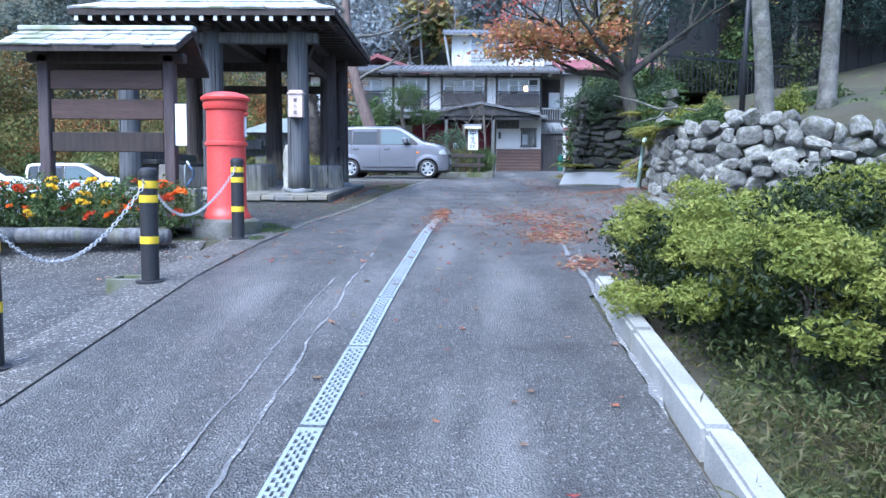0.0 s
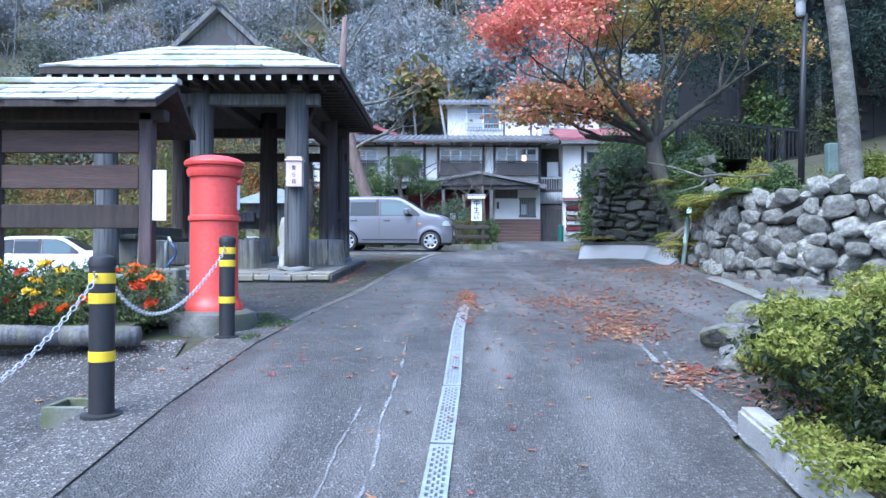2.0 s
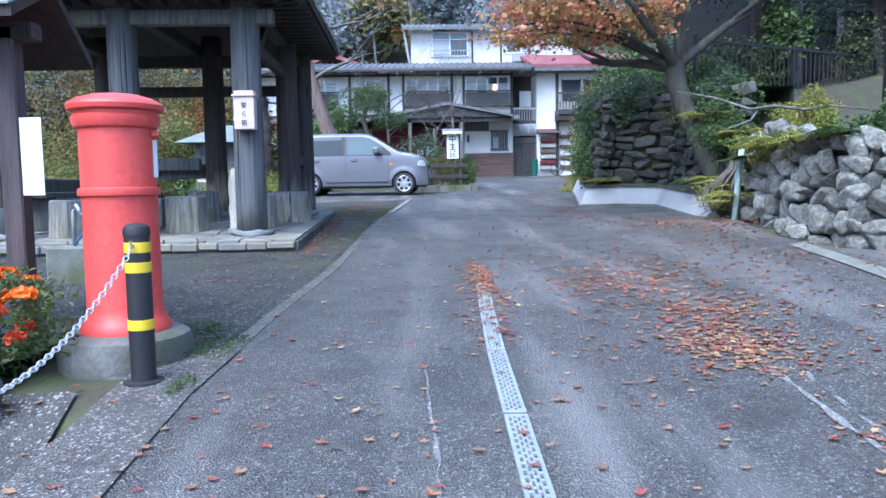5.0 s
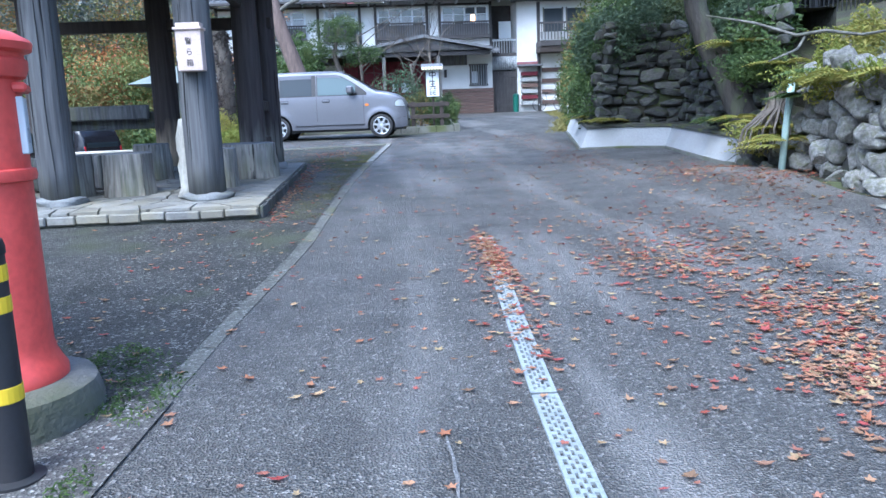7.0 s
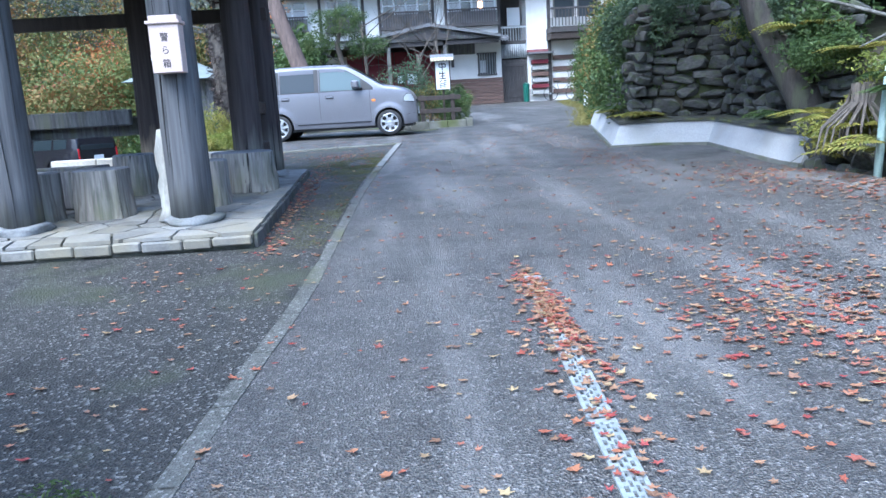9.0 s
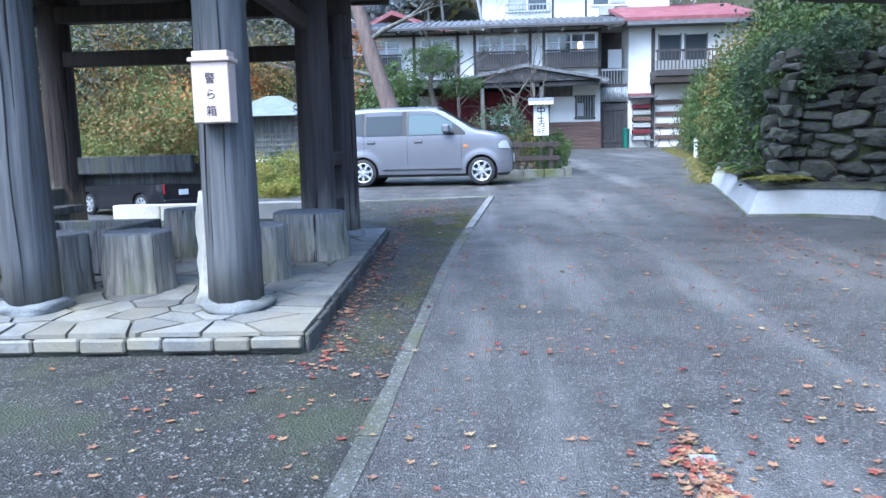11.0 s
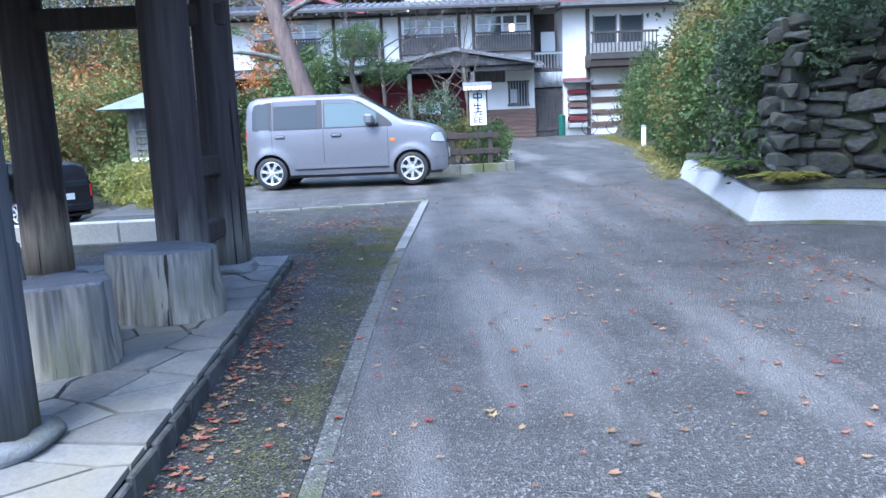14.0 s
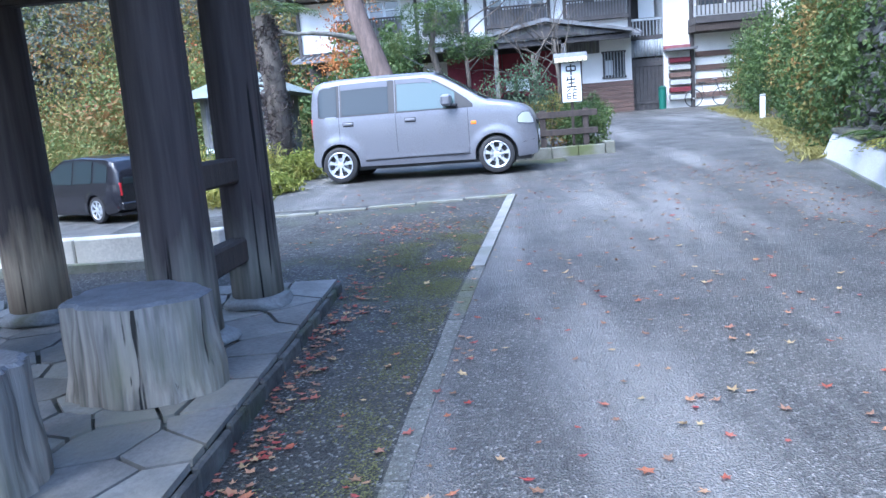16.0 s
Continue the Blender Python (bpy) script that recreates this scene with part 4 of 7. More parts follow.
# ---- post box ----
pz = road_z(7.95)
pb = thing("post_box", (-2.47, 7.95, pz), "old round red iron post box on a concrete plinth", "post box", rz=20)
pl = lathe([(0.37, -0.1), (0.38, 0.06), (0.36, 0.13), (0.3, 0.155), (0.05, 0.157)], 24)
for v in pl.verts:
    v.co += Vector((noise.noise(v.co * 4), noise.noise(v.co * 4 + Vector((5, 0, 0))), 0)) * 0.03
part("plinth", pl, mat("plinth_concrete", (0.17, 0.167, 0.158), (0.1, 0.099, 0.092), 6, 0.9, 0.5, 40, c3=(0.075, 0.08, 0.045)), pb, "mossy concrete plinth", True)
H = 0.155
body = part("body", lathe([(0.245, H), (0.245, H + 0.03), (0.228, H + 0.06), (0.21, H + 0.1), (0.203, H + 0.14), (0.2, H + 0.7), (0.2, H + 0.78)], 40), M_RED, pb, "", True)
part("ring", lathe([(0.2, H + 0.76), (0.216, H + 0.765), (0.22, H + 0.785), (0.216, H + 0.805), (0.2, H + 0.81)], 40), M_RED, pb, "", True)
part("upper_body", lathe([(0.2, H + 0.81), (0.2, H + 1.14)], 40), M_RED, pb, "", True)
cap = part("cap", lathe([(0.2, H + 1.13), (0.22, H + 1.14), (0.232, H + 1.17), (0.232, H + 1.2), (0.222, H + 1.21), (0.222, H + 1.225), (0.25, H + 1.235), (0.255, H + 1.26), (0.245, H + 1.275), (0.2, H + 1.3), (0.13, H + 1.32), (0.05, H + 1.33), (0.01, H + 1.332)], 40), M_RED, pb, "", True)
part("notice_plate", cube(0.14, 0.206, -0.08, 0.08, H + 0.86, H + 1.07, bevel=0.004), plain("grey_plate", (0.5, 0.54, 0.58), 0.4), pb, "pale grey collection notice plate")
part("plate_print", cube(0.2, 0.2075, -0.06, 0.06, H + 0.9, H + 0.955), plain("plate_print", (0.3, 0.33, 0.38), 0.5), pb, "block of grey print")
part("slot_hood", cube(0.17, 0.225, -0.1, 0.1, H + 1.085, H + 1.12, bevel=0.01), M_RED, pb)

# ---- bollards and chains ----
BOLL = [(-2.25, 3.5), (-2.19, 5.25), (-2.21, 7.45)]
M_CHAIN = plain("white_chain", (0.42, 0.43, 0.45), 0.4)


def bollard(x, y):
    ob = thing("bollard", (x, y, land(x, y) + 0.008), "black bollard with yellow bands and a white chain", "bollard", "bollards along the lane")
    part("post_body", lathe([(0.064, -0.05), (0.062, 0.0), (0.062, 0.745), (0.055, 0.755), (0.05, 0.758)], 22), M_BOLL, ob, "", True)
    part("cap", lathe([(0.066, 0.745), (0.066, 0.77), (0.06, 0.79), (0.04, 0.803), (0.01, 0.807)], 22), M_BLACK, ob, "", True)
    for z in (0.27, 0.56, 0.66):
        part("band", lathe([(0.0635, z), (0.0642, z + 0.003), (0.0642, z + 0.049), (0.0635, z + 0.052)], 22), M_YELLOW, ob, "yellow reflective band")
    part("foot_ring", lathe([(0.1, -0.03), (0.1, 0.006), (0.065, 0.012)], 18), M_BLACK, ob)
    part("hook", tube(bmesh.new(), [(0, -0.062, 0.7), (0, -0.085, 0.7), (0, -0.09, 0.72)], 0.008, 6), M_STEEL, ob)
    return ob


for x, y in BOLL:
    bollard(x, y)


def link_mesh():
    bm = bmesh.new()
    pts = [(0.021 * math.cos(a), 0.0, 0.012 * math.sin(a)) for a in [i * math.pi / 5 for i in range(11)]]
    return tube(bm, pts, 0.0031, 5, False)


lk = bpy.data.meshes.new("link")
b_ = link_mesh()
b_.to_mesh(lk)
b_.free()
lk.materials.append(M_CHAIN)
for (xa, ya), (xb, yb), sag in ((BOLL[0], BOLL[1], 0.34), (BOLL[1], BOLL[2], 0.33)):
    a = Vector((xa, ya + 0.06, road_z(ya) + 0.7))
    b = Vector((xb, yb - 0.06, road_z(yb) + 0.7))
    ch = thing("chain", a.lerp(b, 0.5) - Vector((0, 0, sag)), "sagging white plastic chain between two bollards", "chain", "chains between the bollards")
    o = a.lerp(b, 0.5) - Vector((0, 0, sag))
    n = round((b - a).length * 1.1 / 0.033)
    for i in range(n):
        p, q = [a.lerp(b, s) - Vector((0.22 * sag * (1 - (2 * s - 1) ** 2), 0, sag * (1 - (2 * s - 1) ** 2))) for s in (i / n, (i + 1) / n)]
        ob = new("link", lk)
        ob.parent = ch
        d = (q - p)
        ob.matrix_basis = Matrix.Translation((p + q) / 2 - o) @ d.to_track_quat("X", "Z").to_matrix().to_4x4() @ Matrix.Rotation((i % 2) * math.pi / 2 + 0.4, 4, "X")

# recessed drain box beside the strip
dbox = structure(new("drain_box"), "small open concrete drain box beside the strip", "drain")
dz = land(-2.7, 5.55)
for a in ((-2.66, -2.42, 5.55, 5.58), (-2.66, -2.42, 5.8, 5.83), (-2.66, -2.63, 5.58, 5.8)):
    part("side", cube(*a, dz - 0.1, dz + 0.12, bevel=0.006), M_CONCD, dbox)
# Black block paints the darkness inside the open box.
part("hollow_shade_block", cube(-2.62, -2.42, 5.59, 5.79, dz - 0.05, dz + 0.03), M_BLACK, dbox)

# ---- notice board ----
bz = 0.86
M_WOODB2 = mat("weathered_purple_brown_post", (0.11, 0.085, 0.088), (0.06, 0.046, 0.048), 7, 0.75, 0.5, 45, stretch=(3, 3, 0.25))
nb = thing("notice_board", (-3.8, 8.12, bz), "empty brown timber notice board under a shingled roof", "notice board")
for x in (-0.68, 0.68):
    part("post", cube(x - 0.058, x + 0.058, -0.06, 0.06, -0.15, 1.86, bevel=0.01), M_WOODB2, nb)
for z0, z1 in ((0.83, 1.04), (1.18, 1.39), (1.5, 1.7)):
    part("board", cube(-0.61, 0.61, -0.03, 0.03, z0, z1, bevel=0.006), M_WOODB if z0 > 1 else M_WOODD, nb)
part("head_beam", cube(-0.85, 0.85, -0.06, 0.06, 1.78, 1.88, bevel=0.008), M_WOODD, nb)
rf = [Vector(p) for p in ((-0.98, -0.38, 1.9), (0.9, -0.38, 1.9), (0.9, 0.12, 2.14), (-0.98, 0.12, 2.14), (0.9, 0.62, 1.77), (-0.98, 0.62, 1.77))]
bm = bmesh.new()
v0 = [bm.verts.new(p) for p in rf]
v1 = [bm.verts.new(p - Vector((0, 0, 0.06))) for p in rf]
for q in ((0, 1, 2, 3), (3, 2, 4, 5)):
    bm.faces.new([v0[i] for i in q])
    bm.faces.new([v1[i] for i in q[::-1]])
for q in ((0, 1), (1, 2), (2, 4), (4, 5), (5, 3), (3, 0)):
    bm.faces.new((v0[q[1]], v0[q[0]], v1[q[0]], v1[q[1]]))
nroof = part("roof", bm, M_WOODD, nb)
shingles(nroof, rf[0], rf[1], rf[2], rf[3], 3, 0.22, 8, 0.006, 0.014)
part("ridge_board", cube(-1.0, 0.92, 0.06, 0.18, 2.14, 2.19, bevel=0.008), M_SHINGLE, nb)
part("paper_sheet", cube(0.76, 0.88, -0.09, -0.085, 0.9, 1.34), M_PAPER, nb, "white laminated notice sheet")

# pump and small basin beside the board
pump = thing("water_pump", (-3.85, 10.5, land(-3.85, 10.5)), "small grey concrete block with a hose tap", "tap")
part("block", cube(-0.2, 0.2, -0.15, 0.15, -0.05, 0.32, bevel=0.02), M_CONCD, pump)
part("pipe", tube(bmesh.new(), [(0, 0, 0.32), (0, 0, 0.62), (0.05, -0.05, 0.68), (0.1, -0.1, 0.62)], 0.02, 8), M_STEEL, pump, "", True)
part("hose", tube(bmesh.new(), [(0.1 + 0.06 * math.sin(k * 0.9), -0.1, 0.62 - 0.06 * k) for k in range(9)], 0.014, 8), plain("blue_hose", (0.05, 0.1, 0.2), 0.5), pump, "blue rubber hose", True)

# ---- flower bed ----
bed = thing("flower_bed", (-4.2, 7.6, 0.78), "raised flower bed edged with logs and full of marigolds", "flower bed")
bm = sheet([-1.9 + 0.2 * i for i in range(17)], [-0.35 + 0.12 * i for i in range(10)], lambda x, y: 0.12 + 0.04 * noise.noise(Vector((x * 3, y * 3, 0))))
part("soil", bm, M_SOIL, bed)
rng_ = random.Random(4)
for x0, x1 in ((-1.95, -1.0), (-0.98, -0.1), (-0.08, 0.8), (0.82, 1.4)):
    part("edge_log", tube(bmesh.new(), [(x0, -0.42, 0.06), ((x0 + x1) / 2, -0.42 + rng_.uniform(-0.02, 0.02), 0.065), (x1, -0.42, 0.06)], [0.075, 0.08, 0.075], 12), M_WOODG, bed, "", True)
foliage("marigold_leaves", [(-1.3 + 0.36 * i, -0.05 + 0.12 * math.sin(i * 3), 0.32, 0.32, 0.3, 0.3) for i in range(8)], 13000, 0.05, M_GREEN, 12, bed, "green marigold foliage", 0.0, 0.4)
M_FO = [leafmat("orange_petals", [(0.75, 0.12, 0.01), (0.85, 0.22, 0.02)]), leafmat("yellow_petals", [(0.85, 0.55, 0.02), (0.9, 0.65, 0.04)]), leafmat("red_petals", [(0.45, 0.04, 0.02), (0.55, 0.1, 0.02)])]
nr = np.random.default_rng(5)
flower_meshes = []
for m in M_FO:
    d = nr.normal(size=(46, 3))
    d[:, 2] = np.abs(d[:, 2])
    d /= np.linalg.norm(d, axis=1)[:, None]
    v, f = leaf_quads(d * 0.022 * np.array([1.3, 1.3, 0.8]), 0.026, nr, 0.3, 0.8)
    me = bpy.data.meshes.new("flower")
    me.from_pydata(v.tolist(), [], f.tolist())
    me.materials.append(m)
    flower_meshes.append(me)
for i in range(85):
    x, y = rng_.uniform(-1.6, 1.45), rng_.uniform(-0.35, 0.3)
    k = 1 if -0.1 < x < 0.7 and rng_.random() < 0.75 else (2 if rng_.random() < 0.3 else 0)
    ob = new("flower", flower_meshes[k])
    ob.parent = bed
    ob.matrix_basis = Matrix.Translation((x, y, 0.5 + rng_.uniform(-0.22, 0.14) - 0.3 * abs(y))) @ Euler((rng_.uniform(-0.7, 0.2), rng_.uniform(-0.4, 0.4), rng_.uniform(0, 6))).to_matrix().to_4x4() @ Matrix.Scale(rng_.uniform(1.0, 2.0), 4)

# ---- cars ----
M_SILVER = mat("silver_lilac_car_paint", (0.22, 0.225, 0.255), (0.21, 0.215, 0.245), 3, 0.28, 0.0, 60, metal=0.4, c3=(0.2, 0.205, 0.235))
M_BLACKP = mat("black_car_paint", (0.012, 0.012, 0.016), (0.016, 0.016, 0.02), 3, 0.2, 0.0, 60)
M_WHITEP = mat("white_car_paint", (0.7, 0.72, 0.75), (0.66, 0.68, 0.7), 3, 0.3, 0.0, 60)
M_CARGLASS = plain("tinted_car_glass", (0.02, 0.028, 0.032), 0.08, 0.0, 0.0, 0.5)
M_ALLOY = plain("bright_alloy", (0.5, 0.52, 0.55), 0.35, 0.5)
# Front pane's pale green light is put into its base colour.
M_CARGLASSF = plain("front_glass_painted_light", (0.05, 0.085, 0.085), 0.06, 0.0, 0.0, 0.9)
M_VISOR = plain("smoked_rain_visor", (0.1, 0.105, 0.125), 0.15)
M_LAMP = plain("clear_headlamp", (0.42, 0.45, 0.47), 0.1, 0.2)
M_RLAMP = plain("red_tail_lamp", (0.5, 0.02, 0.03), 0.2)
M_AMBER = plain("amber_lens", (0.7, 0.2, 0.03), 0.25)
M_TRIM = plain("black_trim", (0.02, 0.02, 0.023), 0.5)

KEI = [(-1.7, 0.3, 1.0), (-1.695, 0.28, 1.25), (-1.67, 0.26, 1.42), (-1.62, 0.25, 1.49), (-1.5, 0.24, 1.53), (-1.2, 0.23, 1.548), (-0.5, 0.22, 1.555), (0.0, 0.22, 1.55), (0.2, 0.22, 1.53), (0.36, 0.22, 1.465), (0.62, 0.22, 1.31), (0.9, 0.22, 1.135), (1.02, 0.22, 1.075), (1.3, 0.22, 1.025), (1.5, 0.22, 0.965), (1.6, 0.23, 0.9), (1.66, 0.24, 0.8), (1.69, 0.25, 0.66), (1.7, 0.26, 0.55)]
WAGON = [(-2.2, 0.45, 1.0), (-2.15, 0.32, 1.25), (-2.0, 0.25, 1.5), (-1.7, 0.22, 1.6), (-0.6, 0.2, 1.66), (0.2, 0.2, 1.62), (0.7, 0.2, 1.4), (1.1, 0.2, 1.1), (1.6, 0.2, 1.0), (2.0, 0.22, 0.85), (2.15, 0.28, 0.65), (2.2, 0.35, 0.5)]


def make_car(name, at, rz, label, stations, half, paint, wheels, glass, wr=0.27, group=""):
    """A car body lofted across its length, with cut wheel arches, flares, glass, lamps and wheels."""
    ob = thing(name, at, label, "car", group, rz)
    L = stations[-1][0]
    belt = 0.99
    sx = [s[0] for s in stations]

    def width(x):
        return half * (1 - 0.15 * max(0.0, (abs(x) - 0.78 * L) / (0.22 * L)) ** 2.2)

    def limits(x):
        zb, zr = float(np.interp(x, sx, [s[1] for s in stations])), float(np.interp(x, sx, [s[2] for s in stations]))
        for wx in wheels:
            d = abs(x - wx)
            if d < wr * 1.17:
                zb = max(zb, wr + math.sqrt((wr * 1.17) ** 2 - d * d))
        return zb, zr

    def side(x, z):
        w = width(x)
        zr = float(np.interp(x, sx, [s[2] for s in stations]))
        y = w * float(np.interp(z, (0.18, 0.3, 0.45, 0.7, 0.88, belt), (0.93, 0.975, 0.99, 1.0, 0.992, 0.975)))
        if z > belt:
            y -= (z - belt) * 0.22
        y -= 0.03 * max(0.0, 1 - (zr - z) / 0.07) ** 2
        for wx in wheels:
            d = math.hypot(x - wx, z - wr) / wr
            y += 0.022 * step(1.62, 1.3, d) if z < belt - 0.1 else 0.0
        return y

    def section(x):
        zb, zr = limits(x)
        top = zr - 0.035
        mid = min(belt, zb + (top - zb) * 0.75)
        zs = [zb + (mid - zb) * k / 9 for k in range(10)] + [mid + (top - mid) * k / 4 for k in range(1, 5)]
        q = [(side(x, z), z) for z in zs]
        yt = q[-1][0]
        return q + [(yt - 0.035, zr - 0.012), (yt - 0.1, zr), (yt * 0.5, zr + 0.012)]

    bm = bmesh.new()
    xs = {s[0] for s in stations} | {stations[0][0] + (L - stations[0][0]) * i / 60 for i in range(61)}
    for wx in wheels:
        xs |= {wx + wr * 1.17 * math.cos(math.pi * k / 16) for k in range(17)} | {wx + s_ * (wr * 1.17 + 0.002) for s_ in (-1, 1)}
    rings = []
    for x in sorted(xs):
        q = section(x)
        rings.append([bm.verts.new((x, -y, z)) for y, z in q] + [bm.verts.new((x, y, z)) for y, z in q[::-1]])
    n = len(rings[0])
    for a, b in zip(rings, rings[1:]):
        for i in range(n):
            bm.faces.new((a[i], a[(i + 1) % n], b[(i + 1) % n], b[i]))
    bm.faces.new(rings[0])
    bm.faces.new(rings[-1][::-1])
    bmesh.ops.recalc_face_normals(bm, faces=bm.faces)
    for ed_ in bm.edges:
        if len(ed_.link_faces) == 2 and ed_.calc_face_angle(0.0) > 0.7:
            ed_.smooth = False
    part("body", bm, paint, ob, "", True)

    def panel(pname, poly, material, lift=0.004, parent=None, plabel="", both=True):
        for sgn in ((-1, 1) if both else (-1,)):
            bm = bmesh.new()
            rows = []
            for (x, lo, hi) in poly:
                rows.append([bm.verts.new((x, sgn * (side(x, lo + (hi - lo) * k / 6) + lift), lo + (hi - lo) * k / 6)) for k in range(7)])
            for a, b in zip(rows, rows[1:]):
                for k in range(6):
                    bm.faces.new((a[k], b[k], b[k + 1], a[k + 1]) if sgn < 0 else (a[k], a[k + 1], b[k + 1], b[k]))
            part(pname, bm, material, parent or ob, plabel, True)

    for pname, poly in glass:
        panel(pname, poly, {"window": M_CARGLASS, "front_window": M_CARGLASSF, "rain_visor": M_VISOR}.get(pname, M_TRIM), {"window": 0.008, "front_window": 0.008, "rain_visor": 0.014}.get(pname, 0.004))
    x0, x1 = (0.24, 1.0) if half < 0.8 else (0.3, 1.0)
    for pname, inset, lift, m in (("screen_seal", 0.0, 0.006, M_TRIM), ("windscreen", 0.03, 0.011, M_CARGLASS)):
        bm = bmesh.new()
        rows = []
        for i in range(9):
            x = x0 + inset + (x1 - x0 - 2 * inset) * i / 8
            q = section(x)
            y = q[-3][0] - inset
            rows.append([bm.verts.new((x, -y + 2 * y * k / 6, q[-2][1] + lift + 0.012 * (1 - (k / 3 - 1) ** 2))) for k in range(7)])
        for a, b in zip(rows, rows[1:]):
            for k in range(6):
                bm.faces.new((a[k], b[k], b[k + 1], a[k + 1]))
        part(pname, bm, m, ob, "", True)
    x = stations[0][0]
    part("rear_window", cube(x - 0.006, x + 0.02, -half * 0.7, half * 0.7, 1.0 if half < 0.8 else 0.95, stations[0][2] + 0.2 if half < 0.8 else 1.1, bevel=0.004), M_CARGLASS, ob)
    part("number_plate", cube(x - 0.012, x, -0.17, 0.17, 0.62, 0.78, bevel=0.002), M_PAPER, ob)
    part("rear_bumper", cube(x - 0.03, x + 0.1, -half * 0.84, half * 0.84, 0.3, 0.5, bevel=0.03), paint, ob)
    for sgn in (-1, 1):
        part("tail_lamp", cube(x - 0.008, x + 0.05, sgn * half * 0.8 - 0.035, sgn * half * 0.8 + 0.035, 0.66, 0.99, bevel=0.015), M_RLAMP, ob)
    part("grille", cube(L - 0.03, L + 0.008, -half * 0.45, half * 0.45, 0.36, 0.5, bevel=0.01), M_TRIM, ob)
    part("upper_grille", cube(L - 0.05, L + 0.004, -half * 0.4, half * 0.4, 0.66, 0.74, bevel=0.01), M_TRIM, ob)
    part("front_plate", cube(L + 0.004, L + 0.02, -0.17, 0.17, 0.42, 0.58, bevel=0.003), M_PAPER, ob)
    panel("headlight_surround", [(L - 0.275, 0.7, 0.79), (L - 0.2, 0.69, 0.86), (L - 0.1, 0.68, 0.86), (L - 0.04, 0.68, 0.74)], M_TRIM, 0.004)
    panel("headlight", [(L - 0.265, 0.71, 0.785), (L - 0.2, 0.7, 0.85), (L - 0.1, 0.69, 0.85), (L - 0.045, 0.69, 0.735)], M_LAMP, 0.012, None, "clear headlight")
    part("underbody", cube(stations[0][0] + 0.12, L - 0.1, -half * 0.82, half * 0.82, 0.17, 0.24), M_TRIM, ob)
    for wx in wheels:
        part("wheel_well", cube(wx - wr * 1.3, wx + wr * 1.3, -half + 0.21, half - 0.21, 0.18, wr * 2.35), M_TRIM, ob)
        for sgn in (-1, 1):
            yo = sgn * (half - 0.025)
            rot = Matrix.Translation((wx, yo, wr)) @ Matrix.Rotation(sgn * -math.pi / 2, 4, "X")

            def put(pname, profile, material, parent, seg=36, plabel=""):
                b = lathe(profile, seg)
                bmesh.ops.transform(b, matrix=rot, verts=b.verts)
                return part(pname, b, material, parent, plabel, True)
            wheel = put("wheel", [(wr * 0.7, -0.15), (wr * 0.93, -0.13), (wr, -0.09), (wr, -0.01), (wr * 0.975, 0.012), (wr * 0.85, 0.024), (wr * 0.72, 0.02), (wr * 0.7, -0.02), (wr * 0.3, -0.04)], M_BLACK, ob)
            put("rim", [(wr * 0.655, -0.035), (wr * 0.66, 0.02), (wr * 0.7, 0.028), (wr * 0.725, 0.024), (wr * 0.71, -0.035)], M_ALLOY, wheel)
            put("hub", [(wr * 0.2, -0.03), (wr * 0.19, 0.014), (wr * 0.1, 0.02), (0.005, 0.02)], M_ALLOY, wheel)
            for k in range(7):
                b = bmesh.new()
                a = k * 2 * math.pi / 7 + 0.2
                prism(b, [(wr * 0.12, -wr * 0.06), (wr * 0.45, -wr * 0.075), (wr * 0.69, -wr * 0.13), (wr * 0.69, wr * 0.13), (wr * 0.45, wr * 0.075), (wr * 0.12, wr * 0.06)], "z", -0.005, 0.016)
                bmesh.ops.transform(b, matrix=rot @ Matrix.Rotation(a, 4, "Z"), verts=b.verts)
                part("spoke", b, M_ALLOY, wheel)
    return ob, side, panel


kg = [("window_seal", [(-1.575, 1.0, 1.3), (-1.54, 0.985, 1.41), (-1.48, 0.98, 1.435), (-1.225, 0.98, 1.455)]),
      ("window", [(-1.56, 1.02, 1.28), (-1.53, 1.0, 1.395), (-1.475, 0.995, 1.42), (-1.265, 0.995, 1.44)]),
      ("window_seal", [(-1.215, 0.98, 1.46), (-0.8, 0.98, 1.468), (-0.375, 0.98, 1.468)]),
      ("window", [(-1.19, 1.0, 1.44), (-0.8, 1.0, 1.448), (-0.47, 1.0, 1.448)]),
      ("rain_visor", [(-1.2, 1.375, 1.455), (-0.8, 1.38, 1.463), (-0.47, 1.38, 1.463)]),
      ("window_seal", [(-0.365, 0.98, 1.468), (0.08, 0.98, 1.46), (0.25, 0.98, 1.41), (0.5, 0.98, 1.26), (0.7, 0.98, 1.115), (0.79, 0.98, 1.03)]),
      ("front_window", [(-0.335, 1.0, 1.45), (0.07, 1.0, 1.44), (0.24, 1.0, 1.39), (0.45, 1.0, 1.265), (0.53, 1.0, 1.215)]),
      ("rain_visor", [(-0.345, 1.4, 1.463), (0.08, 1.395, 1.453), (0.2, 1.37, 1.415)]),
      ("door_gap", [(-1.245, 0.64, 0.98), (-1.239, 0.64, 0.98)]),
      ("door_gap", [(-0.372, 0.3, 0.98), (-0.366, 0.3, 0.98)]),
      ("door_gap", [(0.708, 0.38, 0.98), (0.714, 0.38, 0.98)]),
      ("bumper_gap", [(1.36, 0.33, 0.336), (1.5, 0.42, 0.426), (1.66, 0.45, 0.456)])]
car, cside, cpanel = make_car("silver_car", (-1.98, 23.45, road_z(23.4) + 0.004), -5, "silver-lilac boxy small car parked across the bay", KEI, 0.7375, M_SILVER, (-1.28, 1.1), kg)
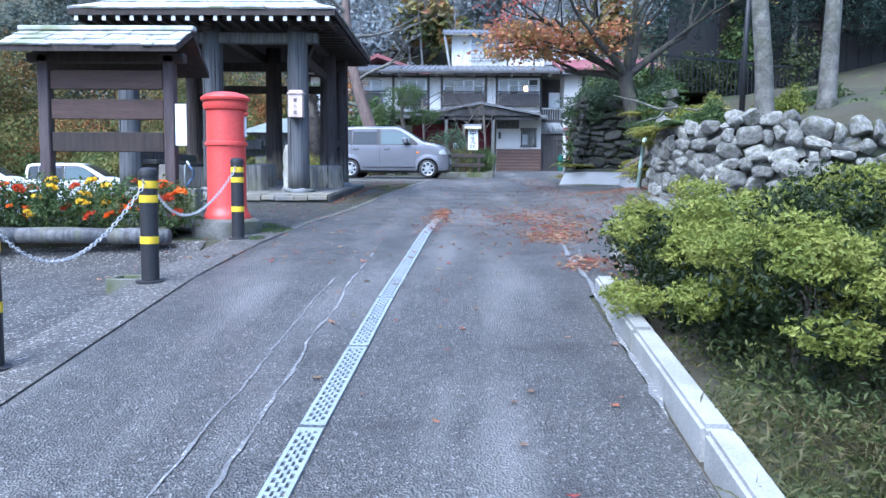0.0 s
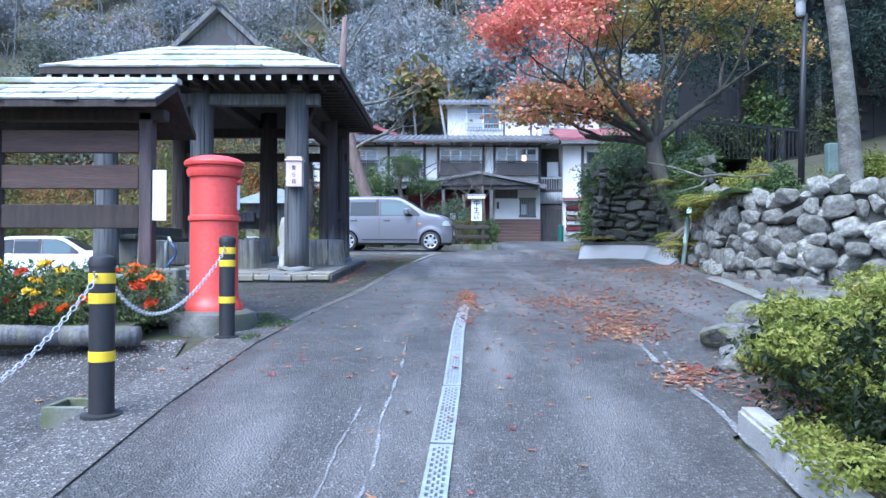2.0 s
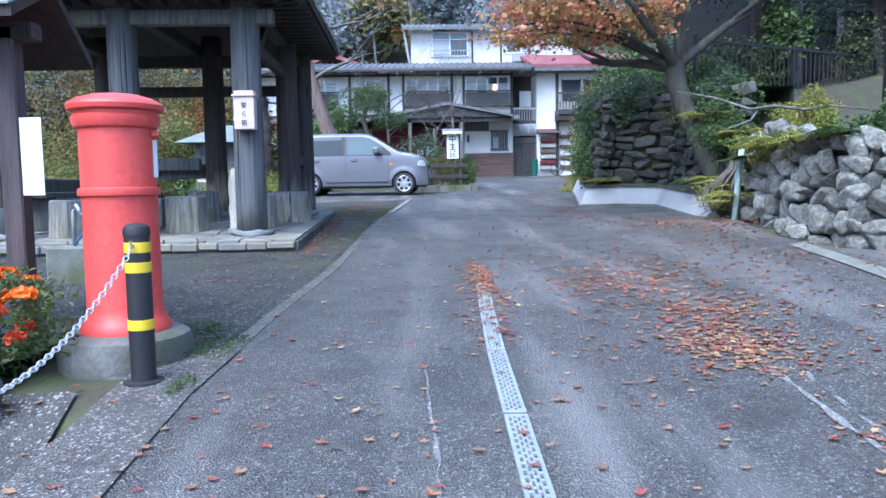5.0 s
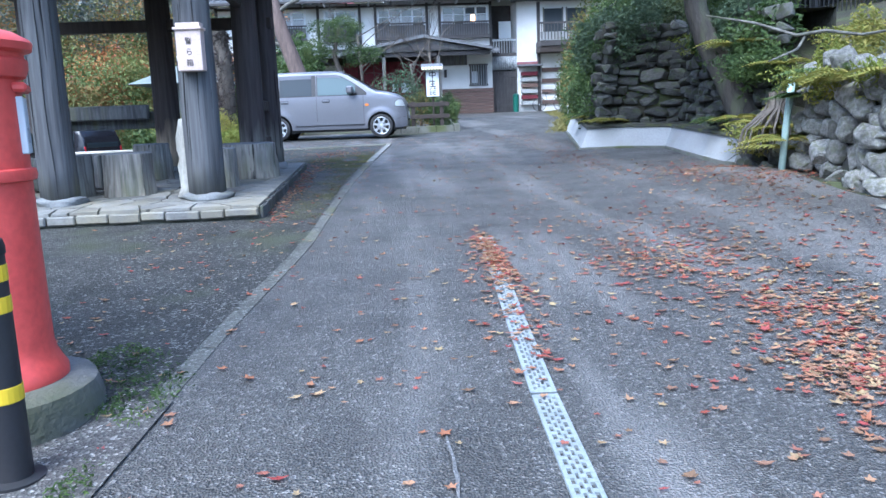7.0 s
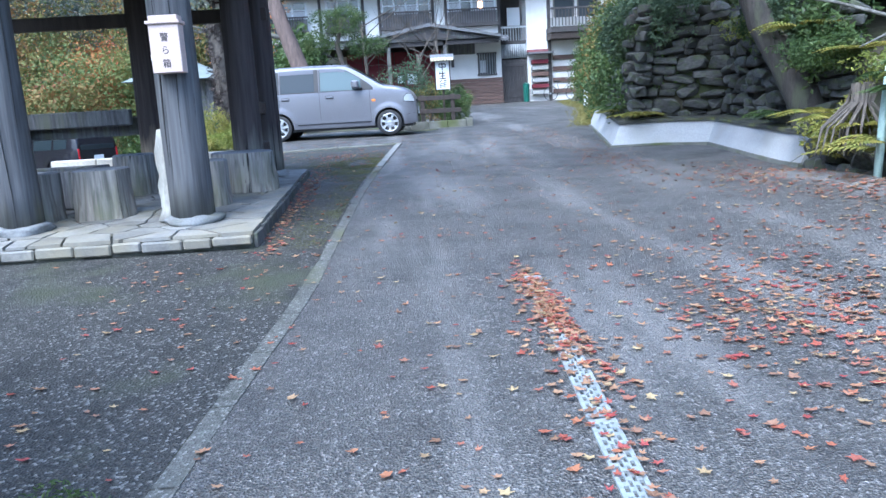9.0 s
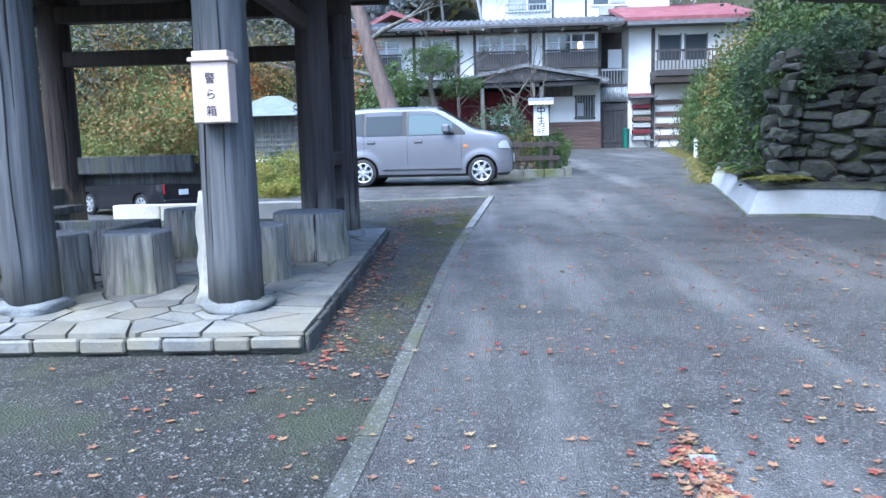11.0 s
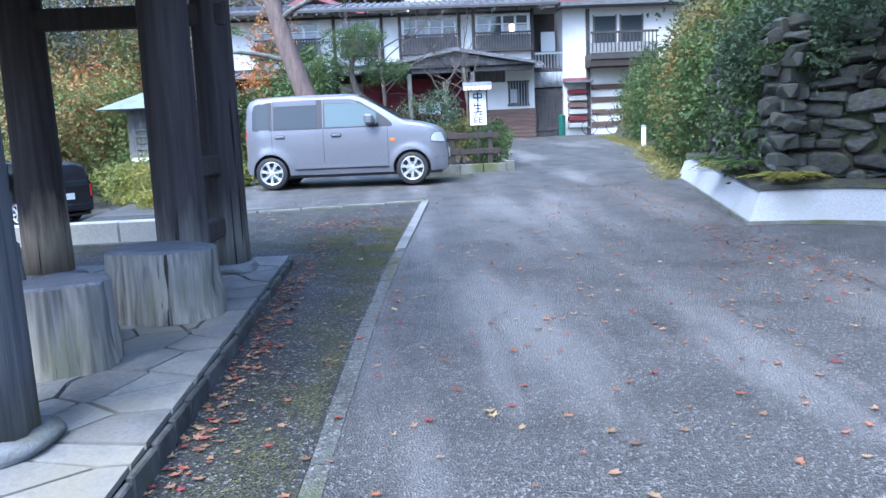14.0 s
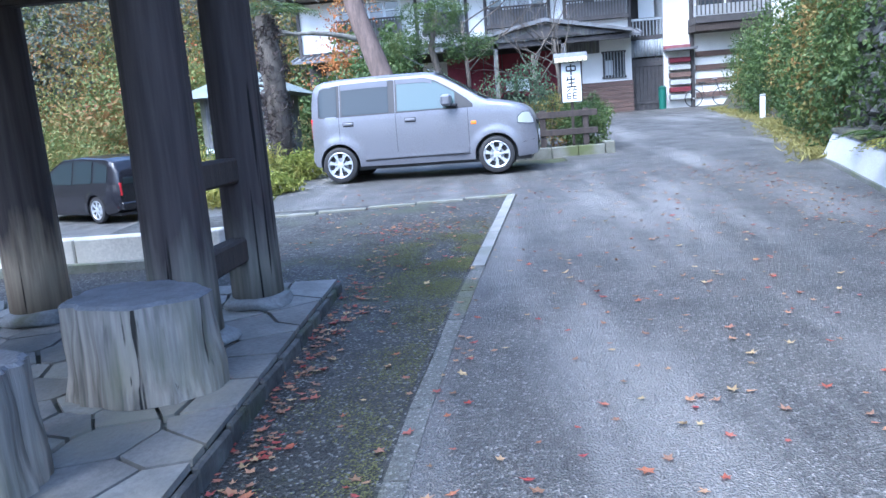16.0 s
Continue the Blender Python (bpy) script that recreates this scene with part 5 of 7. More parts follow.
for x in (-1.1, -0.15):
    part("handle_recess", cube(x - 0.085, x + 0.085, -cside(x, 0.86) - 0.002, -cside(x, 0.86) + 0.02, 0.83, 0.9, bevel=0.004), M_TRIM, car)
    part("door_handle", cube(x - 0.078, x + 0.078, -cside(x, 0.86) - 0.024, -cside(x, 0.86) - 0.003, 0.848, 0.888, bevel=0.008), M_SILVER, car)
for sgn in (-1, 1):
    part("side_mirror", cube(0.34, 0.5, sgn * 0.82 - 0.07, sgn * 0.82 + 0.07, 1.02, 1.19, bevel=0.035), M_SILVER, car)
    part("mirror_foot", cube(0.44, 0.56, sgn * 0.76 - 0.05, sgn * 0.76 + 0.05, 1.0, 1.05, bevel=0.012), M_TRIM, car)
part("turn_lamp", cube(0.75, 0.83, -cside(0.79, 0.76) - 0.008, -cside(0.79, 0.76) + 0.01, 0.73, 0.78, bevel=0.006), M_AMBER, car, "amber side lamp")
cpanel("sill_moulding", [(-0.86, 0.33, 0.41), (0, 0.33, 0.41), (0.7, 0.33, 0.41)], M_SILVER, 0.02)
cpanel("sill_line", [(-0.88, 0.305, 0.318), (0, 0.305, 0.318), (0.72, 0.305, 0.318)], M_TRIM, 0.003)
cpanel("roof_gutter", [(-1.5, 1.492, 1.5), (-0.5, 1.512, 1.52), (0.05, 1.505, 1.513)], M_TRIM, 0.003)
part("aerial", tube(bmesh.new(), [(0.18, 0.0, 1.55), (-0.32, 0.0, 1.86)], 0.006, 6), M_TRIM, car)
part("aerial_base", cube(0.1, 0.24, -0.03, 0.03, 1.53, 1.57, bevel=0.01), M_TRIM, car)

wg = [("window", [(-1.85, 1.02, 1.4), (-1.3, 1.0, 1.52)]), ("window", [(-1.2, 1.0, 1.53), (-0.4, 0.99, 1.56)]), ("window", [(-0.3, 0.99, 1.56), (0.3, 0.99, 1.5), (0.8, 0.99, 1.2)])]
make_car("black_car", (-11.7, 31.0, land(-11.7, 31.0) + 0.02), 150, "black estate car parked on the lower yard", WAGON, 0.85, M_BLACKP, (-1.3, 1.3), wg, 0.33)
make_car("white_van", (-13.4, 26.5, land(-13.4, 26.5) + 0.02), 8, "white small van parked on the lower yard", KEI, 0.7375, M_WHITEP, (-1.28, 1.1), kg, 0.27, "white vans on the lower yard")
make_car("white_van", (-17.3, 27.0, land(-17.3, 27.0) + 0.02), 12, "white small van parked on the lower yard", KEI, 0.7375, M_WHITEP, (-1.28, 1.1), kg, 0.27, "white vans on the lower yard")
strip("pavement", steps_of((16.8, 36, 0.8)), lambda y: -23.0, lambda y: -6.9, M_ASPHALT, 0.012, "grey asphalt of the lower parking yard", "pavement", 14)

# ---- low white wall and kerb lines at the bay ----
M_CREAMC = mat("cream_concrete", (0.72, 0.68, 0.6), (0.6, 0.56, 0.49), 3, 0.75, 0.15, 50, c3=(0.5, 0.48, 0.42))
lw = structure(new("wall_low"), "low pale concrete parapet with a dark foot", "wall")
for i in range(4):
    x0 = -6.0 + i * 0.66
    part("wall_panel", cube(x0, x0 + 0.65, 17.75, 17.93, 1.15, 1.63, bevel=0.012), M_CREAMC, lw)
part("wall_foot_line", cube(-6.0, -3.35, 17.68, 17.75, 1.15, 1.42, bevel=0.01), M_CONCD, lw)
kl = structure(new("kerb_line"), "thin concrete kerb between the bay and the old asphalt", "kerb")
for i in range(5):
    x0, x1 = -3.6 + i * 0.56, -3.6 + (i + 1) * 0.56 - 0.012
    part("kerb_stone", cube(x0, x1, 19.9 + 0.09 * i, 20.0 + 0.09 * i, 1.3, road_z(19.9) + 0.03 + 0.004 * i, bevel=0.008), M_CONCD, kl)

# ---- inn ----
inn = thing("inn", (0, 41, 2.1), "white plaster timber-framed inn with dark tiled eaves", "building")


def ib(name, x0, x1, y0, y1, z0, z1, material, parent=None, bevel=0.0, label=""):
    return part(name, cube(x0, x1, y0 - 41, y1 - 41, z0 - 2.1, z1 - 2.1, bevel=bevel), material, parent or inn, label)


M_BROWN = mat("brown_weatherboard", (0.16, 0.1, 0.08), (0.1, 0.065, 0.055), 6, 0.7, 0.2, 40, stretch=(0.3, 1, 2))
M_MAROON = mat("maroon_cloth", (0.16, 0.02, 0.035), (0.11, 0.015, 0.025), 5, 0.85, 0.1, 60)
M_REDROOF = mat("red_metal_roof", (0.25, 0.075, 0.085), (0.19, 0.06, 0.07), 3, 0.65, 0.1, 30, c3=(0.27, 0.12, 0.125))
M_CORR = mat("grey_corrugated_sheet", (0.4, 0.42, 0.44), (0.28, 0.3, 0.32), 5, 0.5, 0.1, 40)
M_LATT = mat("grey_lattice_board", (0.13, 0.135, 0.145), (0.09, 0.093, 0.1), 5, 0.7, 0.1, 40)
M_GLOW = plain("warm_lamp_glow", (1.0, 0.5, 0.15), 0.5, 0.0, 2.5)
M_WFRAME = plain("pale_window_frame", (0.75, 0.78, 0.82), 0.5)
M_CURTAIN = mat("white_curtain", (0.6, 0.62, 0.64), (0.5, 0.52, 0.55), 6, 0.8, 0.1, 40, stretch=(4, 4, 0.3))
M_TILE = mat("dark_roof_tile", (0.17, 0.175, 0.19), (0.11, 0.115, 0.125), 5, 0.5, 0.3, 30)

ib("wall", -8.2, 4.4, 41.0, 48, 5.05, 7.35, M_WHITE)
ib("wall", 2.0, 4.4, 41.0, 47.5, 2.0, 5.05, M_WHITE)
ib("wall", -8.2, 2.0, 42.2, 47.5, 2.0, 5.05, M_DARK, None, 0, "dark recessed entrance wall")
# brown boards under the plain wall
for i in range(8):
    ib("weatherboard", 2.0, 4.42, 40.93 - 0.006 * (i % 2), 40.997, 2.05 + i * 0.165, 2.05 + i * 0.165 + 0.155, M_BROWN)


def window(x0, x1, y, z0, z1, n, rail=0.0, lit=False, parent=None, bar=None):
    w = ib("window", x0, x1, y - 0.02, y - 0.004, z0, z1, M_GLASS, parent)
    t = 0.08
    for a in ((x0 - t, x1 + t, z0 - t, z0), (x0 - t, x1 + t, z1, z1 + t)):
        ib("frame", a[0], a[1], y - 0.07, y - 0.004, a[2], a[3], bar or M_WFRAME, w)
    for i in range(n + 1):
        x = x0 + (x1 - x0) * i / n
        ib("mullion", x - 0.045, x + 0.045, y - 0.06, y - 0.021, z0, z1, bar or M_WFRAME, w)
    ib("transom", x0, x1, y - 0.055, y - 0.0215, z1 - (z1 - z0) * 0.28, z1 - (z1 - z0) * 0.28 + 0.045, bar or M_WFRAME, w)
    for i in range(n):
        if (i * 7 + int(x0 * 10)) % 3 != 1:
            xa, xb = x0 + (x1 - x0) * i / n + 0.04, x0 + (x1 - x0) * (i + 1) / n - 0.04
            ib("curtain", xa, xb, y - 0.0235, y - 0.0205, z0 + 0.05, z1 - (z1 - z0) * 0.3, M_CURTAIN, w)
    if rail:
        for i in range(int((x1 - x0) / 0.11)):
            x = x0 + 0.05 + i * 0.11
            ib("lattice_bar", x - 0.025, x + 0.025, y - 0.3, y - 0.26, z0 - 0.1, z0 + rail, M_DARK, w)
        for z in (z0 - 0.12, z0 + rail):
            ib("lattice_rail", x0 - 0.1, x1 + 0.1, y - 0.32, y - 0.25, z, z + 0.06, M_DARK, w)
        ib("lattice_board", x0 - 0.05, x1 + 0.05, y - 0.24, y - 0.2, z0 - 0.05, z0 + rail - 0.05, M_LATT, w)
        ib("lattice_foot", x0 - 0.1, x1 + 0.1, y - 0.32, y - 0.001, z0 - 0.2, z0 - 0.125, M_DARK, w)
    if lit:
        ib("lamp", x0 + (x1 - x0) * 0.64, x0 + (x1 - x0) * 0.75, y - 0.024, y - 0.0205, z0 + (z1 - z0) * 0.48, z0 + (z1 - z0) * 0.72, M_GLOW, w, 0, "warm lit lamp behind the glass")
    return w


window(-3.3, -1.85, 41, 5.85, 7.0, 3, 0.5)
window(-6.6, -4.2, 41, 5.85, 7.0, 4, 0.5)
window(-0.85, 1.25, 41, 5.85, 7.0, 4, 0.5)
window(2.1, 4.2, 41, 5.85, 7.05, 4, 0.5, True)
for x in (-8.15, -3.6, -1.7, -0.98, 1.4, 1.98, 4.36):
    ib("timber_post", x - 0.06, x + 0.06, 40.92, 40.998, 5.2, 7.3, M_DARK)
ib("timber_rail", -8.2, 4.42, 40.93, 40.997, 5.2, 5.32, M_DARK)
ib("timber_rail", -8.2, 4.42, 40.94, 40.997, 7.16, 7.25, M_DARK)


def slope(name, x0, x1, y0, y1, z0, z1, th, material, seams=0.3, parent=None, label=""):
    """A lean-to roof falling towards the lane, with raised seams."""
    bm = prism(bmesh.new(), [(y0 - 41, z0 - 2.1), (y1 - 41, z1 - 2.1), (y1 - 41, z1 - 2.1 - th), (y0 - 41, z0 - 2.1 - th)], "x", x0, x1)
    r = part(name, bm, material, parent or inn, label)
    bm = bmesh.new()
    n = int((x1 - x0) / seams)
    for i in range(n + 1):
        x = x0 + (x1 - x0) * i / n
        prism(bm, [(y0 - 41 - 0.01, z0 - 2.1), (y1 - 41, z1 - 2.1), (y1 - 41, z1 - 2.1 + 0.05), (y0 - 41 - 0.01, z0 - 2.1 + 0.05)], "x", x - 0.04, x + 0.04)
    part("tile_ridge", bm, material, r)
    return r


slope("roof", -8.6, 5.2, 39.9, 44.6, 7.42, 8.35, 0.12, M_TILE)
ib("gutter", -8.6, 5.2, 39.82, 39.92, 7.24, 7.33, M_DARK)
for i in range(14):
    ib("rafter_end", -8.3 + i * 1.0, -8.22 + i * 1.0, 39.95, 40.9, 7.2, 7.29, M_TIP if i % 2 else M_DARK)
slope("lower_roof", -8.3, 4.6, 40.0, 40.99, 4.98, 5.2, 0.08, M_TILE)
# gabled porch roof
bm = prism(bmesh.new(), [(-2.6, 4.9 - 2.1), (1.1, 5.58 - 2.1), (4.2, 5.0 - 2.1), (4.2, 5.1 - 2.1), (1.1, 5.72 - 2.1), (-2.6, 5.0 - 2.1)], "y", 39.3 - 41, 40.9 - 41)
part("porch_roof", bm, M_TILE, inn)
bm = prism(bmesh.new(), [(-2.0, 4.98 - 2.1), (1.1, 5.54 - 2.1), (3.8, 5.02 - 2.1)], "y", 39.5 - 41, 39.56 - 41)
part("porch_gable", bm, M_WOODG, inn)
bm = prism(bmesh.new(), [(-0.2, 5.06 - 2.1), (1.1, 5.42 - 2.1), (2.4, 5.06 - 2.1)], "y", 39.46 - 41, 39.497 - 41)
part("porch_gable_board", bm, M_DARK, inn)
for x in (-0.7, 1.75):
    ib("porch_post", x - 0.08, x + 0.08, 39.6, 39.76, 2.0, 4.98, M_WOODG)
ib("porch_beam", -2.4, 4.1, 39.6, 39.72, 4.8, 4.97, M_DARK)
for i in range(6):
    x = -2.6 + i * 0.72
    ib("curtain_panel", x, x + 0.69, 41.6, 41.63, 3.1 + 0.1 * (i % 2), 4.75, M_MAROON, None, 0, "maroon entrance curtain")
ib("notice_sheet", 0.1, 0.55, 41.56, 41.59, 3.3, 3.75, M_PAPER)
ib("notice_sheet", -0.35, -0.05, 41.56, 41.59, 3.35, 3.7, M_PAPER)
for x in (-7.5, -6.2, -4.9, -3.6):
    ib("wall_panel", x, x + 1.1, 42.14, 42.197, 2.9, 4.7, M_WHITE if int(x) % 2 else M_BROWN)
window(3.36, 4.1, 41, 3.55, 4.4, 2, 0, False, None, M_DARK)
for i in range(7):
    ib("window_bar", 3.38 + i * 0.115, 3.405 + i * 0.115, 40.88, 40.91, 3.5, 4.45, M_CORR)
ib("dark_lintel", 2.0, 3.2, 40.9, 40.997, 4.45, 4.95, M_WOODG)
ib("wall_lantern", 2.1, 2.22, 40.8, 40.92, 3.9, 4.25, M_DARK)
# gate between the houses
gate = thing("gate", (5.0, 41.2, 2.12), "tall closed dark timber gate between the houses", "gate")
for i in range(8):
    x = -0.58 + i * 0.145
    part("board", cube(x, x + 0.138, -0.03, 0.02 + 0.004 * (i % 2), 0, 2.0, bevel=0.004), M_DARK, gate)
for z in (0.3, 1.7):
    part("gate_rail", cube(-0.58, 0.58, -0.06, -0.031, z, z + 0.12, bevel=0.004), M_DARK, gate)
for i in range(12):
    part("corrugation", tube(bmesh.new(), [(4.46 + i * 0.1, 0.15, 4.18 - 2.1), (4.46 + i * 0.1, 0.15, 4.8 - 2.1)], 0.05, 8), M_CORR, inn, "", True)
# Dark sheet stands for the shade of the open void above the gate.
ib("passage_wall", 4.42, 5.58, 42.5, 42.6, 4.2, 7.3, M_DARK)
ib("passage_floor", 4.42, 5.58, 41.1, 42.5, 4.82, 4.95, M_DARK)
for i in range(9):
    ib("passage_bar", 4.5 + i * 0.125, 4.53 + i * 0.125, 41.1, 41.14, 4.95, 5.5, M_CORR)
ib("passage_rail", 4.42, 5.58, 41.08, 41.16, 5.5, 5.58, M_CORR)
ib("laundry_sheet", 4.9, 5.5, 42.0, 42.03, 5.7, 6.5, M_PAPER)
bin_ = thing("green_bin", (5.45, 40.75, land(5.45, 40.75)), "slim dark green bin beside the gate", "bin")
part("body", lathe([(0.13, 0), (0.15, 0.75), (0.14, 0.76)], 14), plain("green_plastic", (0.02, 0.12, 0.09), 0.4), bin_)
part("lid", lathe([(0.16, 0.76), (0.16, 0.8), (0.05, 0.86), (0.01, 0.87)], 14), plain("green_lid", (0.02, 0.1, 0.08), 0.4), bin_)

# third storey set back
ib("wall", -0.5, 8.2, 44.6, 50, 7.9, 10.05, M_WHITE)
slope("roof", -1.0, 9.0, 43.9, 48.0, 10.12, 11.1, 0.12, M_TILE)
window(0.6, 2.5, 44.6, 8.75, 9.9, 2)
window(4.6, 6.2, 44.6, 8.9, 9.9, 2)
ib("balcony_rail", 0.5, 2.6, 44.3, 44.36, 8.95, 9.0, M_CORR)
for i in range(14):
    ib("balcony_bar", 0.5 + i * 0.16, 0.53 + i * 0.16, 44.31, 44.35, 8.6, 8.95, M_CORR)
for x in (2.75, 4.3):
    ib("timber_post", x - 0.04, x + 0.04, 44.54, 44.598, 8.0, 10.0, M_DARK)
ib("air_unit", 4.9, 5.6, 44.25, 44.55, 8.35, 8.8, M_WHITEC, None, 0.02)
part("downpipe", tube(bmesh.new(), [(-0.9, 3.2, 7.9), (-0.6, 3.4, 6.1)], 0.07, 8), M_WHITEC, inn)

# right-hand house with a balcony
ann = thing("balcony_house", (7.2, 41, 2.1), "tall white house with timber balcony and red roof", "building")


def ab(name, x0, x1, y0, y1, z0, z1, material, bevel=0.0, parent=None, label=""):
    return part(name, cube(x0 - 7.2, x1 - 7.2, y0 - 41, y1 - 41, z0 - 2.1, z1 - 2.1, bevel=bevel), material, parent or ann, label)


ab("wall", 5.6, 10.5, 41.0, 47, 2.0, 7.25, M_WHITE)
ab("red_trim", 5.58, 6.6, 40.9, 40.997, 4.38, 4.5, M_REDROOF)
ab("awning", 5.58, 6.7, 40.4, 40.997, 4.28, 4.36, M_TILE)
for i in range(6):
    ab("stacked_board", 5.75, 6.5, 40.7, 40.99, 2.5 + i * 0.27, 2.68 + i * 0.27, (M_WHITEC, M_MAROON, M_WHITEC, M_BROWN)[i % 4], 0.01)
ab("timber_post", 6.55, 6.68, 40.85, 40.998, 2.0, 7.2, M_DARK)
ab("balcony_floor", 6.5, 9.2, 39.9, 40.999, 5.12, 5.36, M_DARK)
ab("balcony_beam", 6.5, 9.2, 39.95, 40.998, 4.85, 5.1, M_WOODD)
for i in range(18):
    ab("balcony_bar", 6.55 + i * 0.15, 6.585 + i * 0.15, 39.95, 39.99, 5.4, 6.1, M_DARK)
ab("balcony_rail", 6.5, 9.2, 39.92, 40.02, 6.1, 6.18, M_DARK)
ab("balcony_skirt", 6.5, 9.2, 40.03, 40.06, 5.38, 5.75, M_WHITEC)
for x in (6.9, 8.0):
    w = ab("window", x, x + 0.85, 40.96, 40.996, 5.5, 6.9, M_GLASS)
    ab("window_frame", x - 0.06, x, 40.93, 40.997, 5.45, 6.95, M_WOODG, 0, w)
    ab("window_frame", x + 0.85, x + 0.91, 40.93, 40.997, 5.45, 6.95, M_WOODG, 0, w)
for i, z in enumerate((2.5, 3.0, 3.5, 4.0)):
    ab("lower_board", 6.75, 9.5, 40.93, 40.997, z, z + 0.2, M_BROWN)
ab("roof_edge", 5.4, 10.8, 40.3, 41.4, 7.26, 7.42, M_TILE)
bm = prism(bmesh.new(), [(-0.6, 7.6 - 2.1), (4.2, 8.9 - 2.1), (4.2, 8.75 - 2.1), (-0.6, 7.45 - 2.1)], "x", 5.3 - 7.2, 11 - 7.2)
part("red_roof", bm, M_REDROOF, ann)

# house with a red roof behind
rh = thing("red_roof_house", (-5.5, 54, land(-5.5, 54) - 3.2), "far white house with a red metal roof", "building")
part("wall", cube(-3.5, 4.2, 0, 5, 0, 6.9), M_WHITE, rh)
bm = prism(bmesh.new(), [(-4.0, 6.6), (-0.3, 8.4), (5.0, 6.5), (5.0, 6.7), (-0.3, 8.65), (-4.0, 6.8)], "y", -0.8, 5.6)
part("roof", bm, M_REDROOF, rh)

# small shed with a hipped roof
shed = thing("garden_shed", (-7.2, 30.0, land(-7.2, 30.0)), "small grey boarded shed with a pale hipped roof", "shed")
sz = 2.05 - land(-7.2, 30.0)
part("wall", cube(-0.95, 1.0, 0, 2, -0.1, sz + 1.35), M_WOODG, shed)
for i in range(9):
    part("wall_board", cube(-0.95 + i * 0.217, -0.95 + i * 0.217 + 0.205, -0.03, -0.001, 0, sz + 1.33), M_WOODG, shed)
for i in range(4):
    part("slat", cube(-0.75, 0.8, -0.06, -0.031, sz + 0.3 + i * 0.16, sz + 0.36 + i * 0.16), M_CONCD, shed)
part("sill", cube(-0.9, 0.9, -0.1, -0.031, sz + 0.0, sz + 0.1), M_PAPER, shed)
bm = bmesh.new()
lo = [bm.verts.new(p) for p in ((-1.5, -0.6, sz + 1.33), (1.5, -0.6, sz + 1.33), (1.5, 2.6, sz + 1.33), (-1.5, 2.6, sz + 1.33))]
hi = [bm.verts.new(p) for p in ((-0.2, 0.9, sz + 2.0), (0.2, 0.9, sz + 2.0))]
bm.faces.new(lo[::-1])
for q in ((lo[0], lo[1], hi[1], hi[0]), (lo[1], lo[2], hi[1]), (lo[2], lo[3], hi[0], hi[1]), (lo[3], lo[0], hi[0])):
    bm.faces.new(q)
part("roof", bm, mat("pale_green_roof", (0.2, 0.23, 0.21), (0.15, 0.17, 0.16), 4, 0.6, 0.1), shed)

# ---- sign, planter and hedge ----
SX, SY = 0.45, 25.2
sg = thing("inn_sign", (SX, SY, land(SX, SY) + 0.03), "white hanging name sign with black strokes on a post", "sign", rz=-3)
part("post", cube(-0.03, 0.03, 0.02, 0.08, -0.3, 1.9, bevel=0.005), M_WOODD, sg)
part("board", cube(-0.2, 0.2, -0.05, 0.015, 1.05, 1.85, bevel=0.006), M_PAPER, sg)
part("board_frame", cube(-0.23, -0.2, -0.06, 0.02, 1.03, 1.87, bevel=0.004), M_WOODD, sg)
part("board_frame", cube(0.2, 0.23, -0.06, 0.02, 1.03, 1.87, bevel=0.004), M_WOODD, sg)
part("little_roof", prism(bmesh.new(), [(-0.2, 1.88), (0, 2.02), (0.2, 1.88), (0.2, 1.92), (0, 2.06), (-0.2, 1.92)], "x", -0.34, 0.34), M_TILE, sg)
for i in range(7):
    part("roof_slat", cube(-0.33 + i * 0.095, -0.25 + i * 0.095, -0.26, -0.205, 1.86, 1.95, bevel=0.005), plain("cream_slat", (0.75, 0.68, 0.45), 0.5) if i == 0 else bpy.data.materials["cream_slat"], sg)
S1 = [(-0.4, 0.3, 0.4, 0.3, 0.12), (-0.4, -0.1, 0.4, -0.1, 0.12), (-0.4, 0.3, -0.4, -0.1, 0.12), (0.4, 0.3, 0.4, -0.1, 0.12), (0, 0.5, 0, -0.5, 0.13)]
S2 = [(-0.35, 0.2, 0.35, 0.22, 0.12), (-0.3, -0.12, 0.3, -0.1, 0.12), (-0.45, -0.45, 0.45, -0.43, 0.13), (0, 0.5, 0, -0.45, 0.13), (-0.3, 0.45, -0.42, 0.05, 0.1)]
S3 = [(-0.45, 0.2, -0.1, 0.5, 0.1), (-0.4, 0.05, -0.05, 0.05, 0.1), (-0.4, -0.2, -0.05, -0.2, 0.1), (-0.4, 0.05, -0.4, -0.45, 0.1), (0.05, 0.35, 0.5, 0.35, 0.1), (0.1, 0.1, 0.45, 0.1, 0.1), (0.1, -0.15, 0.45, -0.15, 0.1), (0.1, -0.42, 0.45, -0.42, 0.1), (0.1, 0.1, 0.1, -0.45, 0.1), (0.27, 0.55, 0.27, 0.35, 0.1), (-0.4, -0.45, -0.05, -0.35, 0.1)]
for k, st in enumerate((S1, S2, S3)):
    bars(st, 0, -0.0525, 1.71 - 0.25 * k, 0.23, sg)
sg.scale = (0.84, 0.84, 0.84)
plz = land(0.2, 25.0)
pk = structure(new("planter_kerb"), "low concrete kerb round the planted bed", "kerb")
for i in range(4):
    part("kerb_stone", cube(-0.9 + i * 0.46, -0.45 + i * 0.46, 24.75, 24.92, plz - 0.1, plz + 0.16, bevel=0.01), M_CONCD, pk)
part("kerb_stone", cube(0.94, 1.1, 24.75, 27.5, plz - 0.1, plz + 0.2, bevel=0.01), M_CONCD, pk)
fn = thing("rail_fence", (0.1, 25.05, plz), "low dark brown two-rail timber fence", "fence")
